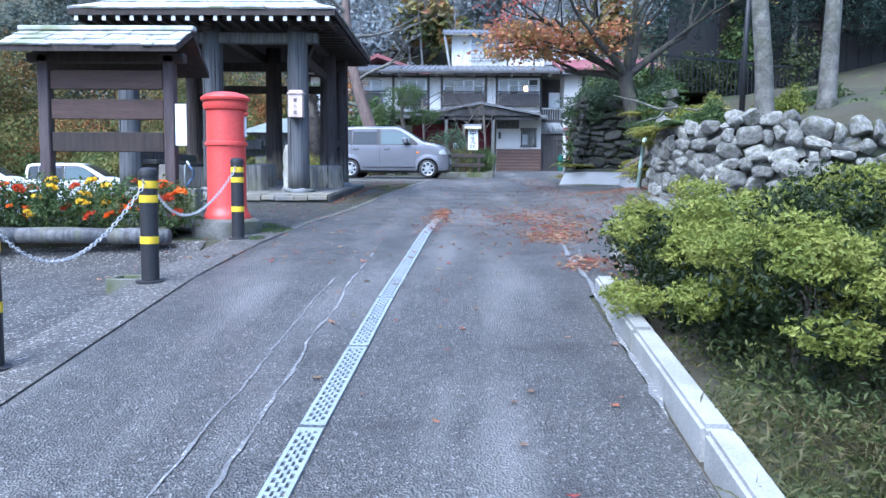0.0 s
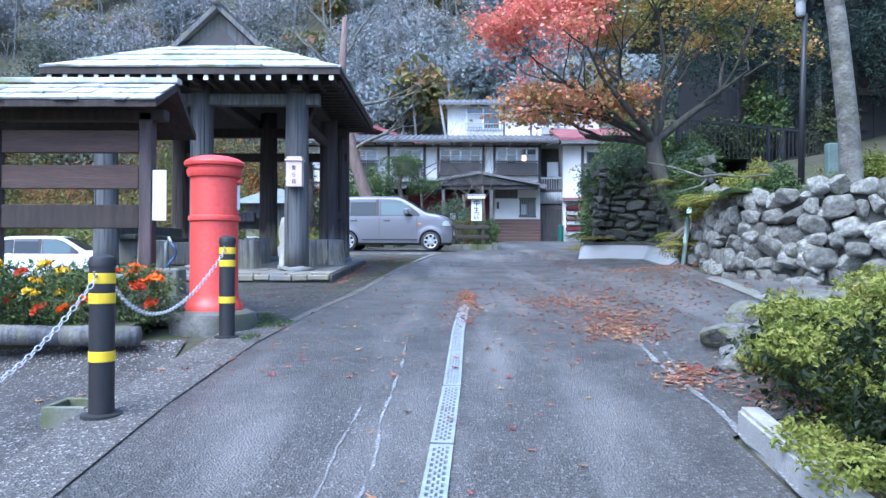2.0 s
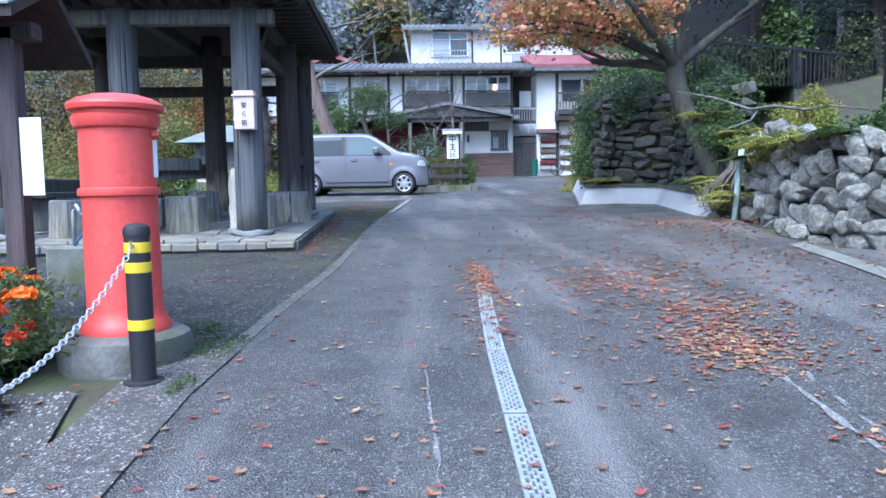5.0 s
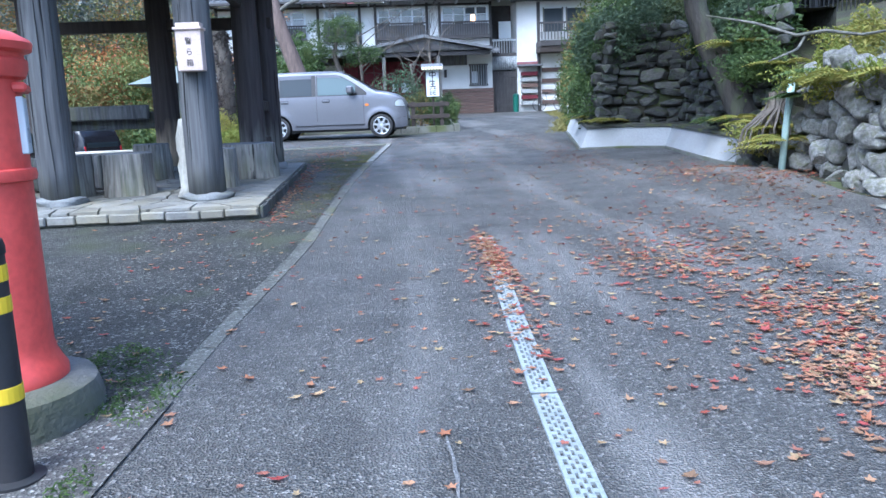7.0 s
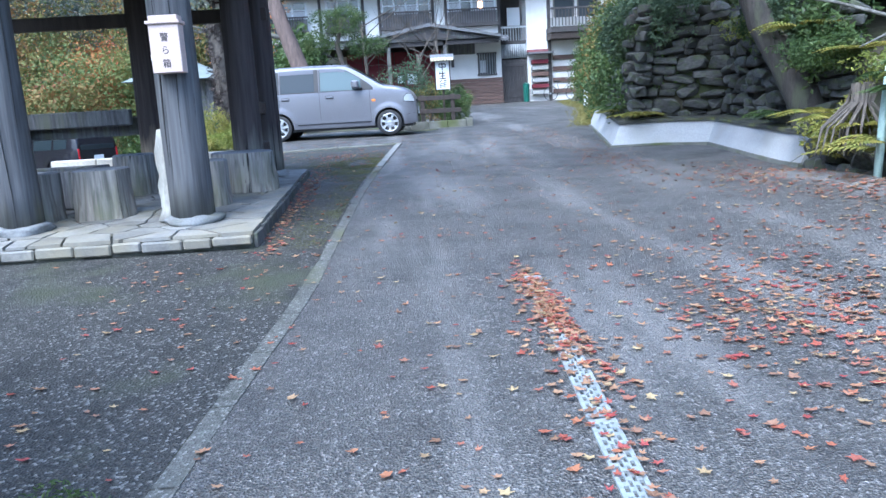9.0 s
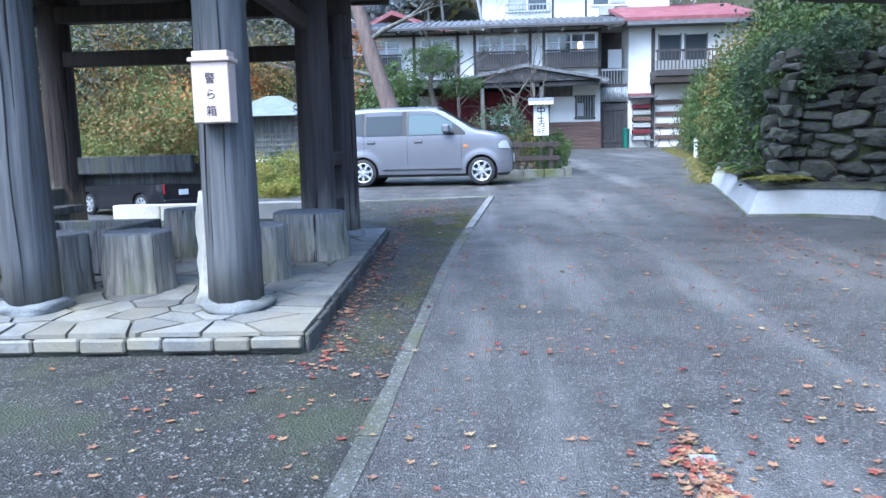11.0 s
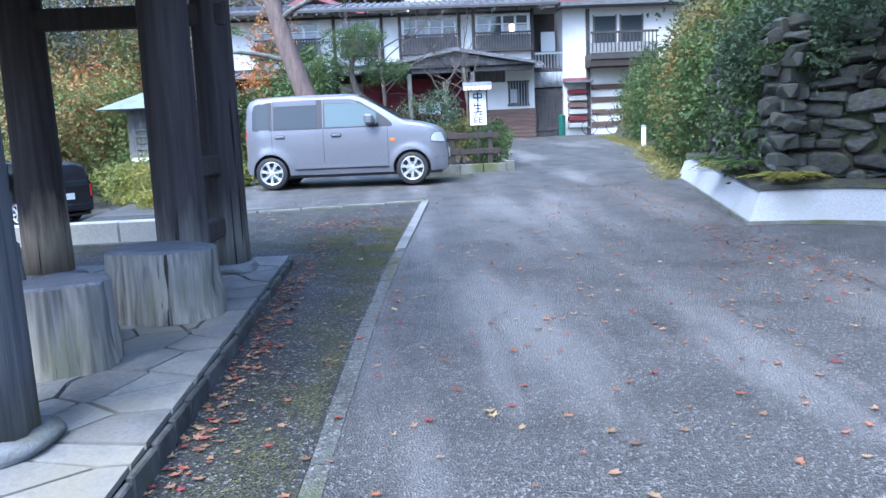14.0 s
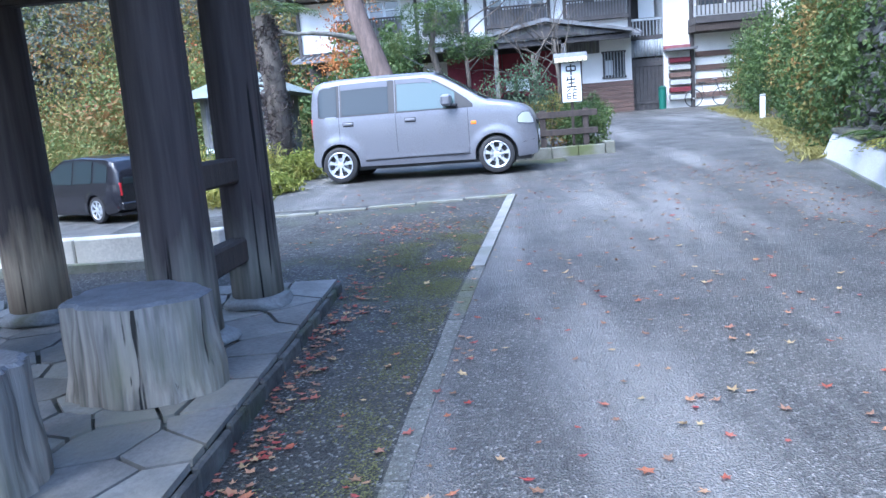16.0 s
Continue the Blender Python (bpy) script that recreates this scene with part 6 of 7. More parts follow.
for x in (-0.9, -0.2, 0.55):
    part("post", cube(x - 0.05, x + 0.05, -0.05, 0.05, -0.05, 0.8, bevel=0.008), M_WOODD, fn)
for z in (0.35, 0.66):
    part("rail", cube(-1.0, 0.75, -0.075, -0.051, z, z + 0.11, bevel=0.006), M_WOODD, fn)
hd = thing("clipped_hedge", (0.85, 26.2, land(0.85, 26.2)), "rounded clipped evergreen hedge at the lane's edge", "hedge")
foliage("hedge_leaves", [(0.0, 0, 0.5, 0.45, 1.0, 0.5), (-0.2, 0.9, 0.5, 0.5, 0.8, 0.5)], 7000, 0.06, M_GREEN, 31, hd)
for (x, y, z, r, n, m, nm, lb) in ((-0.6, 25.9, 0.35, 0.5, 2500, M_GREEN, "shrub", "small green shrub in the planted bed"), (-0.35, 27.2, 0.95, 0.75, 4500, M_GREYLEAF, "shrub", "round grey-green shrub behind the rail fence"), (0.2, 27.0, 0.6, 0.55, 2500, M_AUTUMN, "shrub", "reddish autumn shrub behind the rail fence"), (-2.4, 28.6, 0.9, 0.8, 3500, M_GREEN, "shrub", "dark green garden shrub behind the car")):
    s = thing(nm, (x, y, land(x, y)), lb, "shrub")
    foliage("leaves", [(0, 0, z, r, r, z * 0.95), (r * 0.5, 0.2, z * 0.7, r * 0.6, r * 0.6, z * 0.6)], n, 0.06, m, int(x * 10 + 50), s)
    part("stem", tube(bmesh.new(), [(0, 0, -0.05), (0.03, 0, z)], [0.04, 0.015], 6), M_TRUNK, s)

# bicycle by the balcony house
bk = thing("bicycle", (6.95, 40.2, land(6.95, 40.2)), "old bicycle leaning beside the balcony house", "bicycle")
for x in (-0.5, 0.5):
    w_ = part("wheel", tube(bmesh.new(), [(x + 0.31 * math.cos(a), 0, 0.32 + 0.31 * math.sin(a)) for a in [i * math.pi / 12 for i in range(25)]], 0.018, 6, False), M_BLACK, bk)
    part("hub", tube(bmesh.new(), [(x, -0.05, 0.32), (x, 0.05, 0.32)], 0.03, 8), M_ALLOY, w_)
part("bike_frame", tube(bmesh.new(), [(-0.5, 0, 0.32), (-0.1, 0, 0.32), (0.35, 0, 0.75), (-0.2, 0, 0.78), (-0.1, 0, 0.32)], 0.018, 6), M_TRIM, bk)
part("fork", tube(bmesh.new(), [(0.5, 0, 0.32), (0.35, 0, 0.78), (0.3, 0, 0.95)], 0.016, 6), M_TRIM, bk)
part("handlebar", tube(bmesh.new(), [(0.25, -0.25, 0.96), (0.33, 0, 0.97), (0.25, 0.25, 0.96)], 0.013, 6), M_ALLOY, bk)
part("saddle", cube(-0.32, -0.08, -0.07, 0.07, 0.82, 0.88, bevel=0.02), M_BLACK, bk)
wp_ = thing("white_marker_post", (5.05, 29.0, land(5.05, 29.0)), "short white marker post at the bank's foot", "post")
part("shaft", cube(-0.05, 0.05, -0.05, 0.05, -0.05, 0.55, bevel=0.012), M_PAPER, wp_)
part("cap", cube(-0.055, 0.055, -0.055, 0.055, 0.55, 0.6, bevel=0.015), M_WHITEC, wp_)

# ---- trees and plants ----
def limb(bm, p, d, r, length, depth, rng, ends, up=0.15, wob=0.35, seg=8):
    """A bent tapering limb that forks; ends gathers the twig tips."""
    pts, rad = [Vector(p)], [r]
    d = Vector(d).normalized()
    n = 4
    for i in range(n):
        d = (d + Vector((rng.uniform(-wob, wob), rng.uniform(-wob, wob), rng.uniform(-wob * 0.6, wob * 0.6) + up)) * 0.5).normalized()
        pts.append(pts[-1] + d * length / n)
        rad.append(r * (1 - 0.42 * (i + 1) / n))
    tube(bm, pts, rad, seg if depth > 1 else 5, False)
    if depth == 0:
        ends.append(pts[-1])
        ends.append(pts[-2])
        return
    for k in range(rng.choice((2, 3))):
        nd = (d + Vector((rng.uniform(-1, 1), rng.uniform(-1, 1), rng.uniform(-0.25, 0.6))) * 0.75).normalized()
        limb(bm, pts[-1 - (k % 2)], nd, rad[-1] * 0.75, length * 0.72, depth - 1, rng, ends, up, wob, seg)


def tips_cloud(rng, tips, spread, n, flat=0.35):
    t = np.array([tuple(p) for p in tips])
    k = rng.integers(0, len(t), n)
    return t[k] + rng.normal(size=(n, 3)) * np.array([spread, spread, spread * flat])


# maple over the dark wall
maple = thing("maple_tree", (3.28, 15.1, 2.75), "spreading maple with red, orange and yellow-green leaves", "tree")
rng = random.Random(21)
bm = bmesh.new()
tube(bm, [(0.5, -0.75, -1.2), (0.44, -0.6, -0.85), (0.3, -0.35, -0.4), (0.12, -0.1, 0.1), (0.02, 0, 0.5), (-0.02, 0.02, 0.85)], [0.3, 0.21, 0.175, 0.155, 0.145, 0.14], 14, False)
tips = []
for d, ln_, dep in (((-0.9, -0.2, 0.5), 1.35, 4), ((-0.5, 0.2, 1.0), 1.4, 4), ((0.1, -0.3, 1.1), 1.4, 4), ((0.8, 0.0, 0.75), 1.45, 4), ((-0.9, 0.35, 0.3), 1.4, 3), ((0.45, 0.5, 0.9), 1.3, 3), ((-0.7, -0.5, 0.7), 1.3, 4)):
    limb(bm, (-0.02, 0.02, 0.75), d, 0.085, ln_, dep, rng, tips, 0.05, 0.42)
trunk = part("trunk", bm, mat("dark_maple_bark", (0.07, 0.062, 0.055), (0.035, 0.032, 0.028), 6, 0.9, 0.7, 30, stretch=(2, 2, 0.4), c3=(0.075, 0.08, 0.05), stains=4), maple, "dark forked trunk and limbs", True)
nr = np.random.default_rng(8)
pr = tips_cloud(nr, tips, 0.2, 15500, 0.4)
red_ = (pr[:, 0] + nr.normal(0, 0.3, len(pr)) < -0.95) | ((pr[:, 2] > 1.25) & (pr[:, 2] < 1.95) & (np.abs(pr[:, 0] + 0.15) < 0.95) & (nr.uniform(size=len(pr)) < 0.75))
yel = ~red_
for sel, m, lb in ((~yel, M_MAPLE, "red and orange leaves"), (yel, M_MAPLEY, "yellow-green turning leaves")):
    q = pr[sel]
    v, f = leaf_quads(q, 0.085, nr, 0.6, 0.8)
    cloud("crown", v.tolist(), f.tolist(), m, maple, lb)
low = nr.uniform((-2.7, -0.7, 0), (-0.3, 0.7, 0), (55, 3))
low[:, 2] = 1.35 + 0.05 * low[:, 0] + nr.uniform(-0.1, 0.45, 55)
pl_ = tips_cloud(nr, low, 0.2, 3200, 0.3)
v, f = leaf_quads(pl_, 0.085, nr, 0.5, 0.8)
cloud("low_bough", v.tolist(), f.tolist(), leafmat("orange_yellow_leaves", [(0.5, 0.14, 0.12), (0.52, 0.22, 0.11), (0.38, 0.26, 0.1), (0.2, 0.22, 0.08)], 0.55, 2.2), maple, "orange and yellow low bough")
bm = bmesh.new()
for y in (-0.5, 0.1, 0.6):
    tube(bm, [(-0.05, 0, 0.8), (-0.9, y * 0.5, 1.25), (-1.8, y * 0.8, 1.4), (-2.6, y, 1.3)], [0.045, 0.03, 0.02, 0.008], 6)
part("bough_branch", bm, bpy.data.materials["dark_maple_bark"], trunk, "", True)

# leafy heap about the maple's foot
for i, (x, y, z, r) in enumerate(((3.3, 17.5, 3.3, 0.4), (3.95, 15.7, 3.2, 0.4), (3.85, 15.0, 3.0, 0.38), (3.8, 14.2, 2.75, 0.38), (3.0, 18.4, 3.25, 0.5))):
    s = thing("maple_foot_shrub", (x, y, z - 0.5), "grey-green leafy shrub spilling over the dark wall", "shrub", "shrubs about the maple's foot")
    foliage("leaves", [(0, 0, 0.5, r, r, 0.45), (-0.25, -0.1, 0.25, r * 0.7, r * 0.7, 0.4), (0.2, 0.1, 0.75, r * 0.7, r * 0.7, 0.35)], 2600, 0.075, M_GREEN if i % 2 else M_GREYLEAF, 300 + i, s, "", 0.3, 0.5)
    part("stem", tube(bmesh.new(), [(0, 0, 0.0), (0.02, 0, 0.5)], [0.04, 0.02], 6), M_TRUNK, s)

# pale trunks on the terrace
for (x, y, lean, seed, r) in ((3.62, 9.05, -0.3, 2, 0.1), (4.45, 9.3, 0.1, 5, 0.095)):
    z0 = land(x, y)
    t_ = thing("pale_tree", (x, y, z0 - 0.05), "tall pale lichen-covered tree trunk with bare limbs", "tree", "pale trees on the terrace")
    rng = random.Random(seed)
    bm = bmesh.new()
    tube(bm, [(0, 0, -0.1), (0.0, 0, 0.15), (lean * 0.15, 0, 0.9), (lean * 0.5, 0, 1.9), (lean * 0.9, 0.05, 2.9), (lean * 1.3, 0.1, 4.2), (lean * 1.5, 0.1, 6.5)], [r * 1.6, r * 1.15, r, r * 0.92, r * 0.85, r * 0.7, r * 0.5], 14)
    tr = part("trunk", bm, M_TRUNKP, t_, "", True)
    bm = bmesh.new()
    ends = []
    for k in range(6):
        limb(bm, (lean * (0.8 + 0.1 * k), 0.05, 2.5 + 0.45 * k), (rng.uniform(-1, 1), rng.uniform(-0.5, 0.5), 0.5), 0.07, 1.3, 2, rng, ends, 0.1, 0.5, 6)
    part("limbs", bm, M_TRUNKP, t_, "", True)
    nr = np.random.default_rng(seed)
    pr = tips_cloud(nr, ends, 0.35, 1800, 0.5)
    v, f = leaf_quads(pr, 0.07, nr, 0.3, 0.7)
    cloud("sparse_leaves", v.tolist(), f.tolist(), M_MAPLEY if seed == 2 else M_AUTUMN, t_)

# iron fence, lamp, stakes on the terrace
fen = thing("iron_fence", (4.15, 16.55, 3.15), "black iron railing on the terrace edge", "fence", rz=25)
for z in (0.12, 1.04):
    part("rail", cube(0, 5.0, -0.02, 0.02, z, z + 0.04), M_TRIM, fen)
for i in range(41):
    part("bar", tube(bmesh.new(), [(i * 0.125, 0, -0.25), (i * 0.125, 0, 1.1)], 0.012, 6), M_TRIM, fen)
for x in (0, 2.5, 5.0):
    part("post", cube(x - 0.03, x + 0.03, -0.03, 0.03, -0.4, 1.14), M_TRIM, fen)
lampz = land(4.2, 11.4)
lp = thing("street_lamp", (4.2, 11.4, lampz), "slim dark lamp post with a small hooded head", "lamp")
part("pole", tube(bmesh.new(), [(0, 0, -0.1), (0.02, 0, 1.2), (0.06, 0, 2.35)], [0.045, 0.038, 0.032], 10), M_TRIM, lp, "", True)
part("head", lathe([(0.045, 2.32), (0.06, 2.36), (0.06, 2.5), (0.075, 2.52), (0.03, 2.57)], 14), M_CORR, lp)
part("base_block", cube(-0.12, 0.12, -0.12, 0.12, -0.05, 0.08, bevel=0.02), M_CONCD, lp)
stake = thing("stone_marker", (4.15, 10.5, land(4.15, 10.5)), "short pale green painted marker post on the terrace", "post")
part("shaft", cube(-0.07, 0.07, -0.06, 0.06, -0.05, 0.5, bevel=0.015), mat("pale_green_paint", (0.15, 0.21, 0.185), (0.1, 0.14, 0.125), 6, 0.6, 0.1), stake)
pipe = thing("leaning_pipe", (2.8, 11.88, land(2.75, 11.85)), "pale green plastic pipe leaning on the stone wall", "pipe")
part("tube", tube(bmesh.new(), [(0, 0, -0.05), (0.06, 0.05, 0.42), (0.13, 0.1, 0.85)], 0.032, 12), mat("pale_green_plastic", (0.42, 0.56, 0.51), (0.36, 0.48, 0.44), 6, 0.5, 0.05), pipe, "", True)

# dark timber hall behind the terrace
hall = thing("timber_hall", (9.9, 19.8, land(9.9, 19.8) - 0.4), "weathered timber hall with grey planks, tree shade put into its board colours", "building")
hz = 0.0
# Near-black plank and board colours hold the shade of the overhanging trees.
M_HALLG = mat("grey_plank_painted_shade", (0.024, 0.022, 0.022), (0.013, 0.012, 0.012), 6, 0.8, 0.3, 40, stretch=(3, 3, 0.3))
M_HALL = mat("board_painted_shade", (0.014, 0.013, 0.014), (0.008, 0.008, 0.008), 5, 0.8, 0.3, 40, stretch=(3, 3, 0.3))
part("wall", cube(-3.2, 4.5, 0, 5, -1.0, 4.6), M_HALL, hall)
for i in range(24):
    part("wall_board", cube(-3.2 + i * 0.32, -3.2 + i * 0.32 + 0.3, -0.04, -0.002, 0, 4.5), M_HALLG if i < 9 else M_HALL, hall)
for z in (1.4, 3.0):
    part("cross_beam", cube(-3.3, 4.6, -0.12, -0.042, z, z + 0.16), M_WOODD, hall)
for x in (-3.2, -0.6, 2.0, 4.4):
    part("post", cube(x - 0.12, x + 0.12, -0.2, -0.045, -1.0, 4.6), M_WOODD, hall)
bm = prism(bmesh.new(), [(-1.6, 4.2), (2.5, 6.6), (6.6, 4.2), (6.6, 4.45), (2.5, 6.9), (-1.6, 4.45)], "x", -4.4, 5.6)
part("roof", bm, M_ROOFG, hall)
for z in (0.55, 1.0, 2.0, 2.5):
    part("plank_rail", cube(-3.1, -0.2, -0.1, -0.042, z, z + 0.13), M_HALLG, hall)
for x in (-2.3, -1.4):
    part("stud", cube(x - 0.07, x + 0.07, -0.16, -0.1, -0.2, 3.4), M_WOODG, hall)

# azalea behind the kerb
az = thing("azalea_bush", (1.9, 4.3, 0.55), "broad clipped azalea bush with yellow-green leaves", "bush")
AZ = [(-0.32, 0.6, 0.4, 0.62, 0.95, 0.48), (0.35, 0.0, 0.5, 0.85, 1.25, 0.5), (-0.2, -0.75, 0.32, 0.62, 0.8, 0.44), (0.9, 0.9, 0.5, 0.75, 0.95, 0.5), (1.2, -0.5, 0.45, 0.9, 1.05, 0.5), (0.1, 1.3, 0.3, 0.5, 0.6, 0.38), (0.7, -1.35, 0.2, 0.8, 0.6, 0.42), (-0.5, 0.0, 0.25, 0.5, 0.7, 0.36)]
rz_ = random.Random(19)
clumps_ = []
for b in AZ:
    for k in range(15):
        a, h = rz_.uniform(0, 2 * math.pi), rz_.uniform(-0.35, 1.0)
        w = math.sqrt(max(0, 1 - h * h))
        clumps_.append((b[0] + b[3] * 0.86 * w * math.cos(a), b[1] + b[4] * 0.86 * w * math.sin(a), b[2] + b[5] * 0.8 * h, 0.17, 0.19, 0.09))
foliage("leaves", clumps_, 110000, 0.03, M_AZALEA, 41, az, "", 0.25, 0.5, True)
# Near-black leaf colours paint the shade between the outer clumps.
foliage("inner_leaves", [(b[0], b[1], b[2] - 0.05, b[3] * 0.82, b[4] * 0.82, b[5] * 0.8) for b in AZ], 30000, 0.045, leafmat("azalea_leaves_painted_shade", [(0.008, 0.014, 0.005), (0.018, 0.03, 0.008), (0.04, 0.055, 0.014)]), 42, az, "inner leaves with the bush's own shade put into their colour")
rng = random.Random(3)
ends = []
for b in AZ:
    for k in range(3):
        bm = bmesh.new()
        limb(bm, (b[0] + rng.uniform(-0.2, 0.2), b[1] + rng.uniform(-0.2, 0.2), -0.1), (rng.uniform(-0.6, 0.6), rng.uniform(-0.6, 0.6), 1), 0.018, 0.35, 1, rng, ends, 0.1, 0.4, 5)
        part("stem", bm, M_TRUNK, az)
gr = tagged(foliage("dry_grass", [(1.3 + 0.4 * (i % 5), 0.9 + 0.5 * (i // 5), 0.12 + 0.065 * (i // 5), 0.35, 0.4, 0.14) for i in range(25)], 34000, 0.08, leafmat("dry_grass", [(0.1, 0.095, 0.035), (0.06, 0.07, 0.022), (0.15, 0.125, 0.06)]), 43, None, "", 0.0, 0.1), "dry yellow grass and weeds beside the kerb", "grass", "", "stuff")

wd = tagged(foliage("weeds", [(1.38 + 0.42 * (i % 5), 0.7 + 0.5 * (i // 5), 0.12 + 0.066 * (i // 5), 0.3, 0.34, 0.14 + 0.05 * (i % 3)) for i in range(35)], 32000, 0.036, leafmat("weed_leaves", [(0.02, 0.035, 0.012), (0.05, 0.07, 0.02), (0.1, 0.11, 0.035), (0.14, 0.1, 0.045)], 0.6, 2.5), 44, None, "", 0.1, 0.4), "tangled green and yellow weeds under the azalea", "weeds", "", "stuff")

# mossy boulders at the end of the kerb
M_BOULDER = mat("mossy_boulder", (0.2, 0.195, 0.18), (0.07, 0.07, 0.065), 16, 0.9, 1.0, 40, c3=(0.13, 0.14, 0.03), stains=9)
for i, (x, y, a, b, c) in enumerate(((1.55, 6.75, 0.22, 0.2, 0.12), (1.85, 6.95, 0.26, 0.22, 0.18), (2.15, 6.8, 0.28, 0.26, 0.2), (1.45, 6.3, 0.18, 0.16, 0.1), (1.8, 6.5, 0.25, 0.22, 0.16), (2.5, 6.9, 0.25, 0.22, 0.18))):
    ob = part("boulder", broken_stone(a * 1.05, b * 1.05, c * 1.15, i + 40, 0.75, 22), M_BOULDER)
    ob.location = (x, y, land(x, y) + c * 0.35)
    tagged(ob, "rough grey mossy boulder at the bed's edge", "boulder", "boulders at the bed's edge")
for i, (x, y, s_, m) in enumerate(((2.2, 6.35, 0.4, M_AZALEA), (2.8, 6.4, 0.5, M_AZALEA), (2.6, 5.8, 0.55, M_AZALEA), (1.75, 5.95, 0.3, M_AZALEA), (1.6, 6.75, 0.14, M_FERN), (1.95, 6.8, 0.18, M_FERN), (1.5, 6.2, 0.13, M_FERN), (2.2, 6.9, 0.2, M_FERN))):
    s = thing("low_shrub", (x, y, land(x, y)), "low ragged yellow-green shrub among the boulders", "shrub", "shrubs at the bed's edge")
    foliage("leaves", [(0, 0, s_ * 0.5, s_, s_, s_ * 0.5)], int(9000 * s_), 0.05, m, 60 + i, s)

# vines and ferns on the banks
vine = [(bank_x(18.2 + 1.15 * i) + (0.5 if i < 3 else 0.3) + 0.1 * math.sin(i), 18.2 + 1.15 * i) for i in range(16)]
for i, b in enumerate(vine):
    z0 = land(b[0] + 0.3, b[1])
    s = thing("bank_shrub", (b[0], b[1], land(b[0], b[1]) - 0.05), "dense climbing evergreen shrub on the bank" if i % 3 else "turning brown and green shrub on the bank", "shrub", "shrubs on the bank")
    hgt = 2.1 + 0.5 * math.sin(i * 2.1)
    foliage("leaves", [(0.1, 0, hgt * 0.35, 0.45, 0.8, hgt * 0.4), (0.35, 0.3, hgt * 0.75, 0.65, 0.85, hgt * 0.35)], 5200 if i < 6 else 3200, 0.075, (M_GREEN, M_GREEN, M_GREEN, M_GREEN, M_AUTUMN)[i % 5], 70 + i, s, "", 0.0, 0.6)
    part("stem", tube(bmesh.new(), [(0.15, 0, -0.05), (0.25, 0.05, hgt * 0.5), (0.3, 0.1, hgt * 0.9)], [0.05, 0.035, 0.015], 6), M_TRUNK, s)


def fern(x, y, z, n, length, seed, material=M_FERN):
    """Arching fronds with paired leaflets."""
    rng = np.random.default_rng(seed)
    vs, fs = [], []
    for k in range(n):
        a = rng.uniform(0, 2 * math.pi)
        ln_ = length * rng.uniform(0.6, 1.1)
        h = rng.uniform(0.3, 0.7)
        for i in range(2, 15):
            s = i / 14
            p = np.array([math.cos(a) * ln_ * s, math.sin(a) * ln_ * s, ln_ * h * (s - 1.1 * s * s)])
            side = np.array([-math.sin(a), math.cos(a), 0])
            fwd = np.array([math.cos(a), math.sin(a), 0])
            w = ln_ * 0.2 * math.sin(math.pi * min(1, s * 0.9 + 0.1)) + 0.01
            for sg_ in (-1, 1):
                j = len(vs)
                tip = p + side * sg_ * w + fwd * w * 0.4 - np.array([0, 0, w * 0.25])
                vs += [(p - fwd * 0.012).tolist(), (p + side * sg_ * w * 0.5 - fwd * 0.008).tolist(), tip.tolist(), (p + side * sg_ * w * 0.5 + fwd * 0.025).tolist()]
                fs.append((j, j + 1, j + 2, j + 3))
    ob = thing("fern", (x, y, z), "arching yellow-green fern growing out of the wall", "fern", "ferns on the walls")
    cloud("fronds", vs, fs, material, ob)
    return ob


rng = random.Random(14)
for i, (x, y, z) in enumerate(((2.95, 11.75, 2.0), (2.85, 11.3, 2.1), (2.8, 10.9, 2.12), (3.1, 11.5, 2.2), (3.2, 13.2, 1.75), (3.3, 13.7, 1.8), (3.62, 14.8, 1.75), (2.75, 17.32, 1.8), (3.1, 12.6, 1.7), (2.65, 17.9, 1.9), (2.85, 10.4, 2.12), (2.78, 18.5, 1.85), (3.4, 12.6, 2.1), (3.6, 13.4, 2.4), (3.5, 14.3, 2.7), (2.9, 9.9, 2.15), (2.85, 11.85, 1.6), (3.05, 12.25, 1.5), (3.0, 19.5, 1.9))):
    fern(x, y, z, 16, rng.uniform(0.35, 0.6), 90 + i, M_FERN if i % 3 else M_GREEN)
for i, (x, y, z, r) in enumerate(((3.1, 11.4, 2.2, 0.35), (3.0, 10.6, 2.2, 0.3), (3.15, 9.8, 2.25, 0.3), (3.2, 13.0, 1.7, 0.35), (3.6, 12.6, 2.3, 0.45), (3.5, 13.8, 2.5, 0.45), (4.0, 15.4, 2.9, 0.45), (4.0, 16.2, 3.0, 0.45), (2.95, 17.7, 3.1, 0.4), (4.2, 13.0, 2.7, 0.4), (5.2, 12.0, 2.7, 0.4), (4.9, 10.4, 2.6, 0.4), (4.7, 16.2, 3.1, 0.5), (4.0, 9.5, 2.35, 0.3), (5.0, 9.0, 2.35, 0.35))):
    s = thing("terrace_plant", (x, y, z - 0.2), "mixed low plants and moss on the terrace edge", "plant", "plants on the terrace edge")
    foliage("leaves", [(0, 0, 0.12, r, r * 0.8, 0.2), (0.1, 0, 0.22, r * 0.5, r * 0.5, 0.22)], 2200, 0.055, (M_FERN, M_AZALEA, M_GREEN)[i % 3], 130 + i, s, "", 0.2, 0.4)
